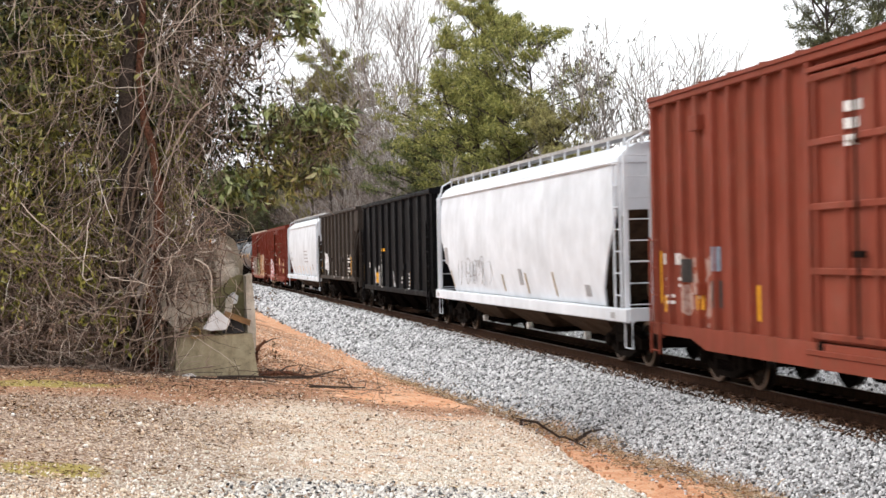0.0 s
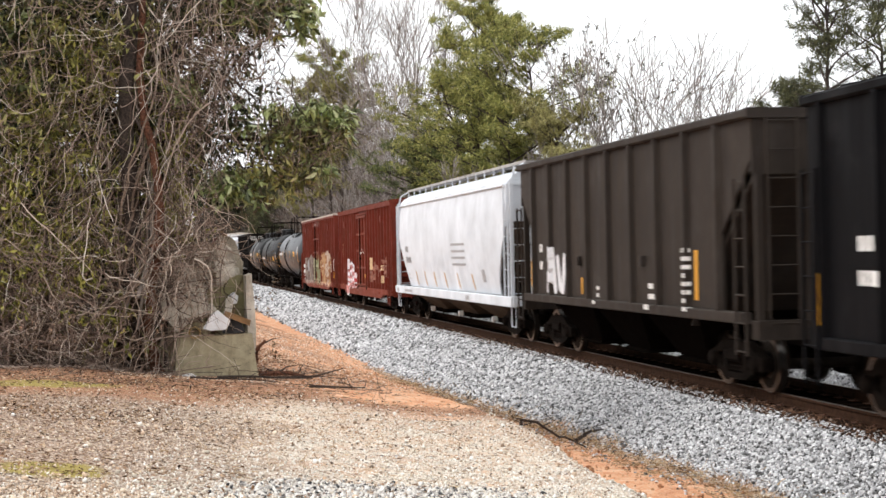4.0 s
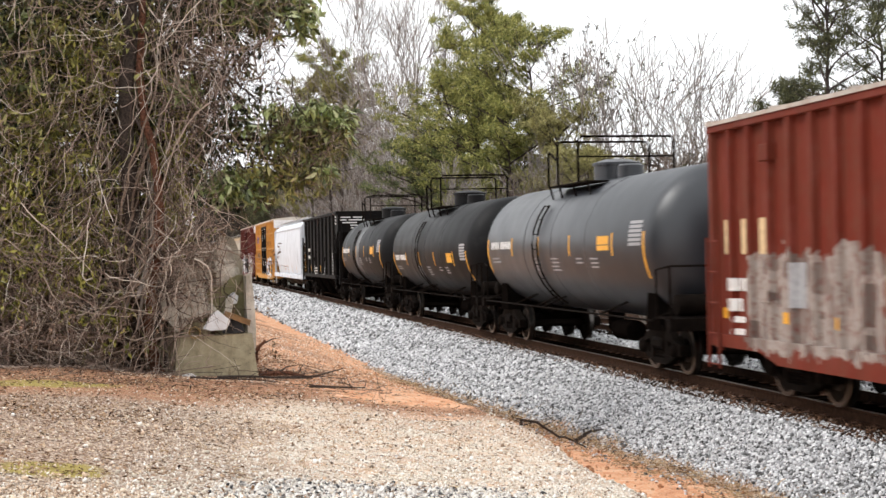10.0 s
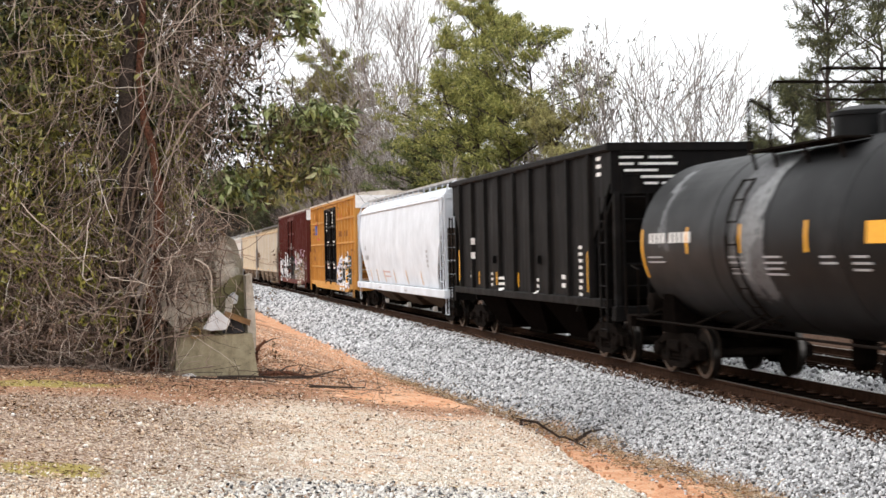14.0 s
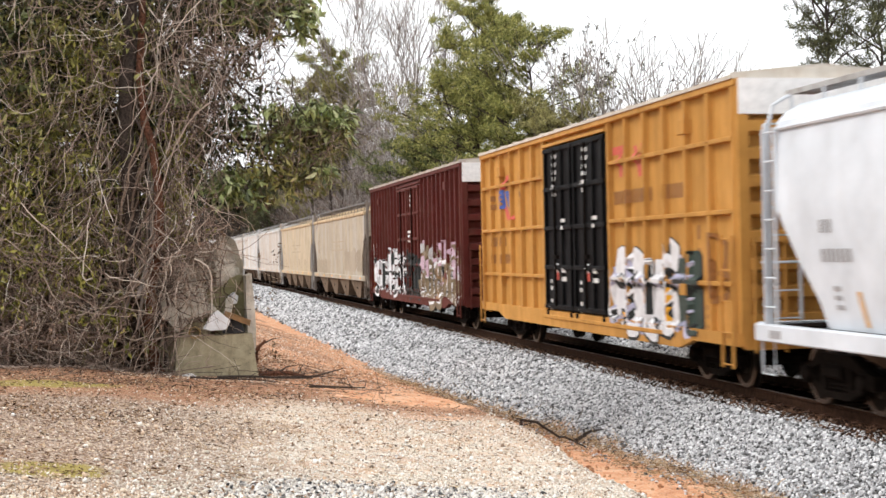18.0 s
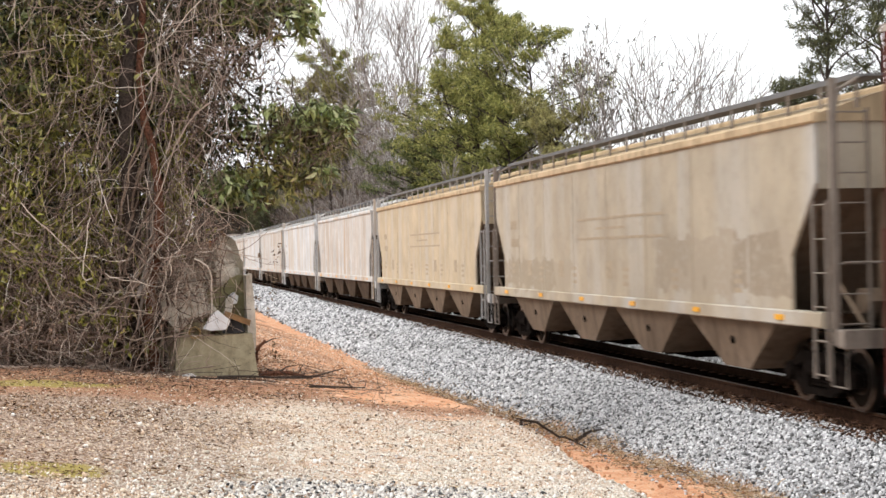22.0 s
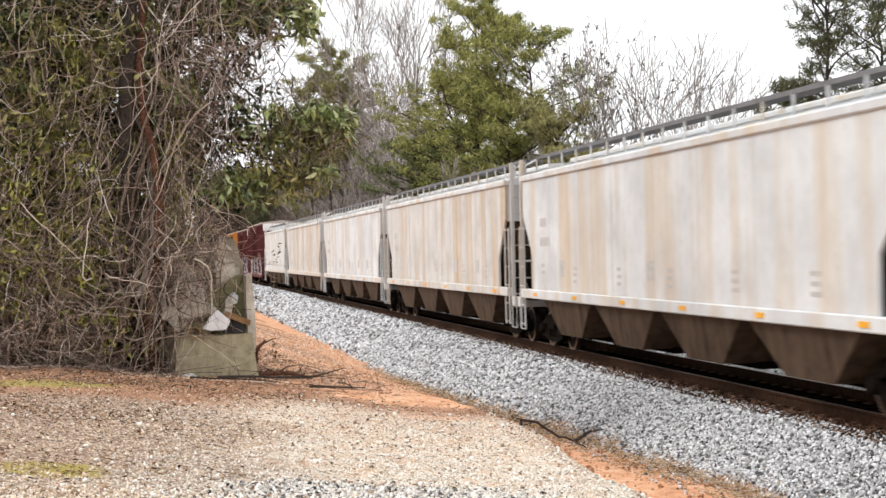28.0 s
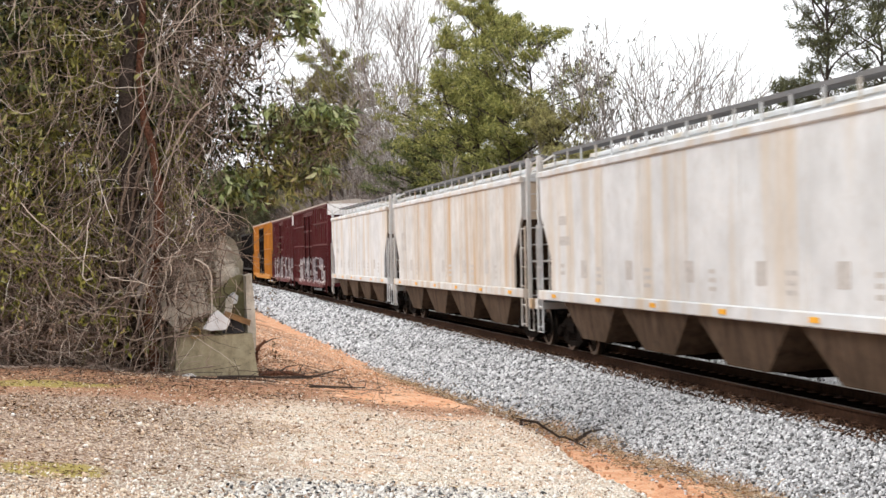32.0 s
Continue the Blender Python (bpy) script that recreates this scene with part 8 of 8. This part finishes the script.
def build_rubble():
    mossy = concrete_mat("mossy_concrete", (0.30, 0.27, 0.15), 0.6)
    stained = concrete_mat("stained_concrete", (0.40, 0.35, 0.235), 0.22)
    paleco = concrete_mat("pale_broken_concrete", (0.58, 0.52, 0.44), 0.12)
    weathered = concrete_mat("weathered_concrete", (0.40, 0.355, 0.29), 0.3)
    g = "broken concrete pieces in the pile"
    z = float(ground_z(1.0, 24.3)) - 0.04
    tagged(chunk("concrete_block", "stained olive-grey concrete block with a flat face", "concrete block", [(0.42, 0), (1.72, 0), (1.62, 0.72), (0.45, 0.66)], 0.45, stained, (0, 24.0, z), (0, 0, 3), 0.016, 3, 2), group=g)
    tagged(chunk("concrete_slab", "upright mossy concrete slab with a pale broken edge", "concrete slab", [(0.85, 0.0), (1.66, 0.0), (1.60, 1.62), (1.2, 1.60), (0.9, 1.3)], 0.2, mossy, (0, 24.75, z), (0, 0, 2), 0.03, 3, 3), group=g)
    tagged(chunk("concrete_slab", "pale broken edge of a concrete wall", "concrete slab", [(1.56, 0.0), (1.70, 0.0), (1.66, 1.0), (1.60, 1.66), (1.52, 1.62)], 0.62, paleco, (0.02, 24.25, z), (0, 0, 2), 0.025, 3, 4), group=g)
    tagged(chunk("concrete_slab", "tilted pale slab of broken concrete", "concrete slab", [(0.12, 1.43), (0.34, 1.30), (0.66, 1.25), (1.01, 1.19), (1.10, 1.07), (0.74, 0.95), (0.45, 0.75), (0.34, 0.87), (0.16, 1.07)], 0.16, paleco, (0, 24.05, z), (-6, 0, 0), 0.035, 3, 5), group=g)
    tagged(chunk("concrete_slab", "large weathered grey slab leaning behind the pile", "concrete slab", [(0.28, -0.05), (1.5, -0.05), (1.53, 1.85), (1.42, 2.2), (1.2, 2.28), (1.0, 2.05), (0.75, 2.15), (0.5, 2.08), (0.34, 1.75)], 0.25, weathered, (0, 24.9, z), (-5, 0, 4), 0.08, 3, 16), group=g)
    tagged(chunk("concrete_boulder", "rough lump of broken concrete on the pile", "concrete lump", [(1.0, 1.43), (1.3, 1.48), (1.46, 1.62), (1.43, 1.85), (1.33, 2.06), (1.18, 2.12), (1.06, 1.95), (1.02, 1.7)], 0.45, paleco, (0, 24.6, z), (0, 0, 8), 0.10, 3, 6), group=g)
    tagged(chunk("concrete_boulder", "grey concrete lump half buried in vines", "concrete lump", [(0.38, 1.16), (0.62, 1.12), (0.93, 1.18), (0.92, 1.5), (0.8, 1.7), (0.6, 1.74), (0.42, 1.55)], 0.4, paleco, (0, 24.55, z), (0, 0, -6), 0.10, 3, 7), group=g)
    tagged(chunk("concrete_boulder", "small grey chunk of concrete on the slab", "concrete lump", [(1.19, 1.0), (1.3, 1.0), (1.33, 1.2), (1.3, 1.3), (1.22, 1.26)], 0.12, paleco, (0, 24.35, z), (0, 0, 0), 0.03, 2, 14), group=g)
    tagged(chunk("concrete_boulder", "dark concrete base under the broken lumps", "concrete lump", [(0.1, -0.05), (0.6, -0.05), (0.62, 0.7), (0.35, 0.85), (0.12, 0.6)], 0.5, stained, (0, 24.5, z), (0, 0, 0), 0.06, 3, 15), group=g)
    tagged(chunk("concrete_boulder", "small mossy concrete lump", "concrete lump", [(0.5, 0.62), (0.92, 0.6), (0.95, 0.9), (0.6, 0.95)], 0.3, stained, (0, 24.15, z), (0, 0, 0), 0.04, 3, 8), group=g)
    sheet = plain("white_sheet", (0.82, 0.82, 0.83), 0.5, 0, 0.06, 6, 0.4, 0.02)
    chunk("plastic_sheet", "crumpled white plastic sheet on the concrete pile", "plastic sheet", [(0.86, 0.80), (1.0, 0.75), (1.19, 0.79), (1.24, 0.95), (1.1, 1.07), (0.93, 0.97)], 0.1, sheet, (0, 23.95, z), (0, 0, 0), 0.05, 4, 9)
    chunk("plastic_sheet", "white scrap of plastic caught on the slab", "plastic scrap", [(1.26, 1.16), (1.40, 1.18), (1.44, 1.3), (1.36, 1.36), (1.25, 1.28)], 0.04, sheet, (0, 24.62, z), (0, 0, 0), 0.02, 2, 10)
    chunk("plastic_sheet", "white scrap of plastic on the ground", "plastic scrap", [(0.62, -0.02), (0.86, -0.02), (0.84, 0.05), (0.72, 0.11), (0.6, 0.08)], 0.12, sheet, (0, 23.7, z), (0, 0, 20), 0.02, 2, 11)
    part_mat = plain("rubbish_and_pipe_shade", (0.02, 0.02, 0.022), 0.5, 0, 0.3, 12, 0.3)
    chunk("rubbish_bag", "black rubbish bag among the concrete", "rubbish bag", [(1.16, 0.72), (1.5, 0.72), (1.46, 0.86), (1.32, 0.95), (1.18, 0.88)], 0.3, part_mat, (0, 24.05, z), (0, 0, 0), 0.05, 3, 12)
    chunk("timber_scrap", "rotten plank lying on the concrete pile", "plank", [(1.16, 1.0), (1.58, 0.84), (1.6, 0.93), (1.2, 1.08)], 0.1, plain("rotten_wood", (0.26, 0.15, 0.07), 0.9, 0, 0.4, 8, 0.6, 0.02), (0, 23.98, z), (0, 0, 0), 0.015, 2, 13)
    pipe = thing("clay_pipe", "short clay pipe with a dark open mouth", "pipe", at=(0.72, 24.0, z + 0.74))
    n, v, f = 18, [], []
    for r0, y in ((0.095, 0.0), (0.075, 0.0), (0.075, 0.5), (0.095, 0.5)):
        v += [(r0 * math.cos(6.2832 * i / n), y, r0 * math.sin(6.2832 * i / n)) for i in range(n)]
    for k in range(4):
        f += [(k * n + i, k * n + (i + 1) % n, ((k + 1) % 4) * n + (i + 1) % n, ((k + 1) % 4) * n + i) for i in range(n)]
    part("barrel", Shape().add(v, f), plain("ochre_clay", (0.36, 0.25, 0.11), 0.9, 0, 0.25, 10), pipe, smooth=40)
    # black disc inside the open pipe, added as the shade in its mouth
    part("mouth_shade", Shape().lathe([(0.2, 0.076), (0.24, 0.076)], "y", n), part_mat, pipe)
    # fallen branches and scraps
    for k, (pts, r0) in enumerate((([(1.0, 22.3, 0.1), (1.8, 22.6, 0.12), (2.5, 22.9, 0.16), (2.95, 23.2, 0.3)], 0.022), ([(1.9, 22.65, 0.12), (2.3, 22.4, 0.14), (2.7, 22.5, 0.2)], 0.014),
                                   ([(1.75, 24.3, 0.06), (2.2, 24.4, 0.1), (2.6, 24.3, 0.06)], 0.05), ([(2.3, 22.0, 0.05), (3.1, 21.9, 0.07)], 0.025),
                                   ([(0.6, 22.6, 0.05), (1.3, 22.3, 0.08), (1.9, 22.6, 0.06)], 0.016), ([(1.65, 24.2, 0.2), (1.72, 24.15, 0.5), (1.82, 24.1, 0.62)], 0.045),
                                   ([(5.0, 20.3, 0.0), (5.04, 20.3, 0.26), (5.3, 20.45, 0.40), (5.8, 20.75, 0.46), (6.15, 20.9, 0.30)], 0.026), ([(6.9, 24.0, 0.05), (7.15, 24.05, 0.2), (7.4, 24.2, 0.22)], 0.035))):
        fine = []
        for a, b in zip(pts, pts[1:]):
            for j in range(5):
                p = Vector(a).lerp(Vector(b), j / 5)
                fine.append((p.x + noise.noise(p * 5) * 0.03, p.y, float(ground_z(p.x, p.y)) + p.z))
        p = pts[-1]
        fine.append((p[0], p[1], float(ground_z(p[0], p[1])) + p[2]))
        br = thing("fallen_branch", "dead brown branch lying on the ground", "branch", "fallen branches on the lot")
        part("stem", Shape().tube(fine, r0, 6, r0 * 0.4), bark_red if k in (2, 5) else bark_dark, br)
        for j in range(3):
            q = Vector(fine[3 + 4 * j % (len(fine) - 3)])
            rd = random.Random(k * 9 + j)
            part("twig", Shape().tube([q, q + Vector((rd.uniform(-0.2, 0.2), rd.uniform(-0.2, 0.2), rd.uniform(0.02, 0.12))), q + Vector((rd.uniform(-0.4, 0.4), rd.uniform(-0.3, 0.3), rd.uniform(0.02, 0.2)))], r0 * 0.35, 4, 0.003), bark_dark, br)

build_ground()
build_vine_tree()
build_rubble()
build_woods()
build_track()
build_train()
build_stones()



# ---------------------------------------------------------------- motion
def motions():
    """The train rolls steadily along its line towards and past the camera, its wheels turning."""
    for car, where in CAR_ROWS:
        walk(car, [(t, pose(TRACK_X, where - SPEED * (t - 16.0), 0, 0, CANT, 0)) for t in (0.0, 8.0, 16.0, 24.0, 32.0)])
    turn = math.degrees(SPEED / R_WHEEL)
    for k, (axle, y) in enumerate(WHEELSETS):
        walk(axle, [(f / FPS, pose(0, y, R_WHEEL, (turn * f / FPS + 37 * k) % 360)) for f in range(0, 32 * FPS + 1)])


motions()
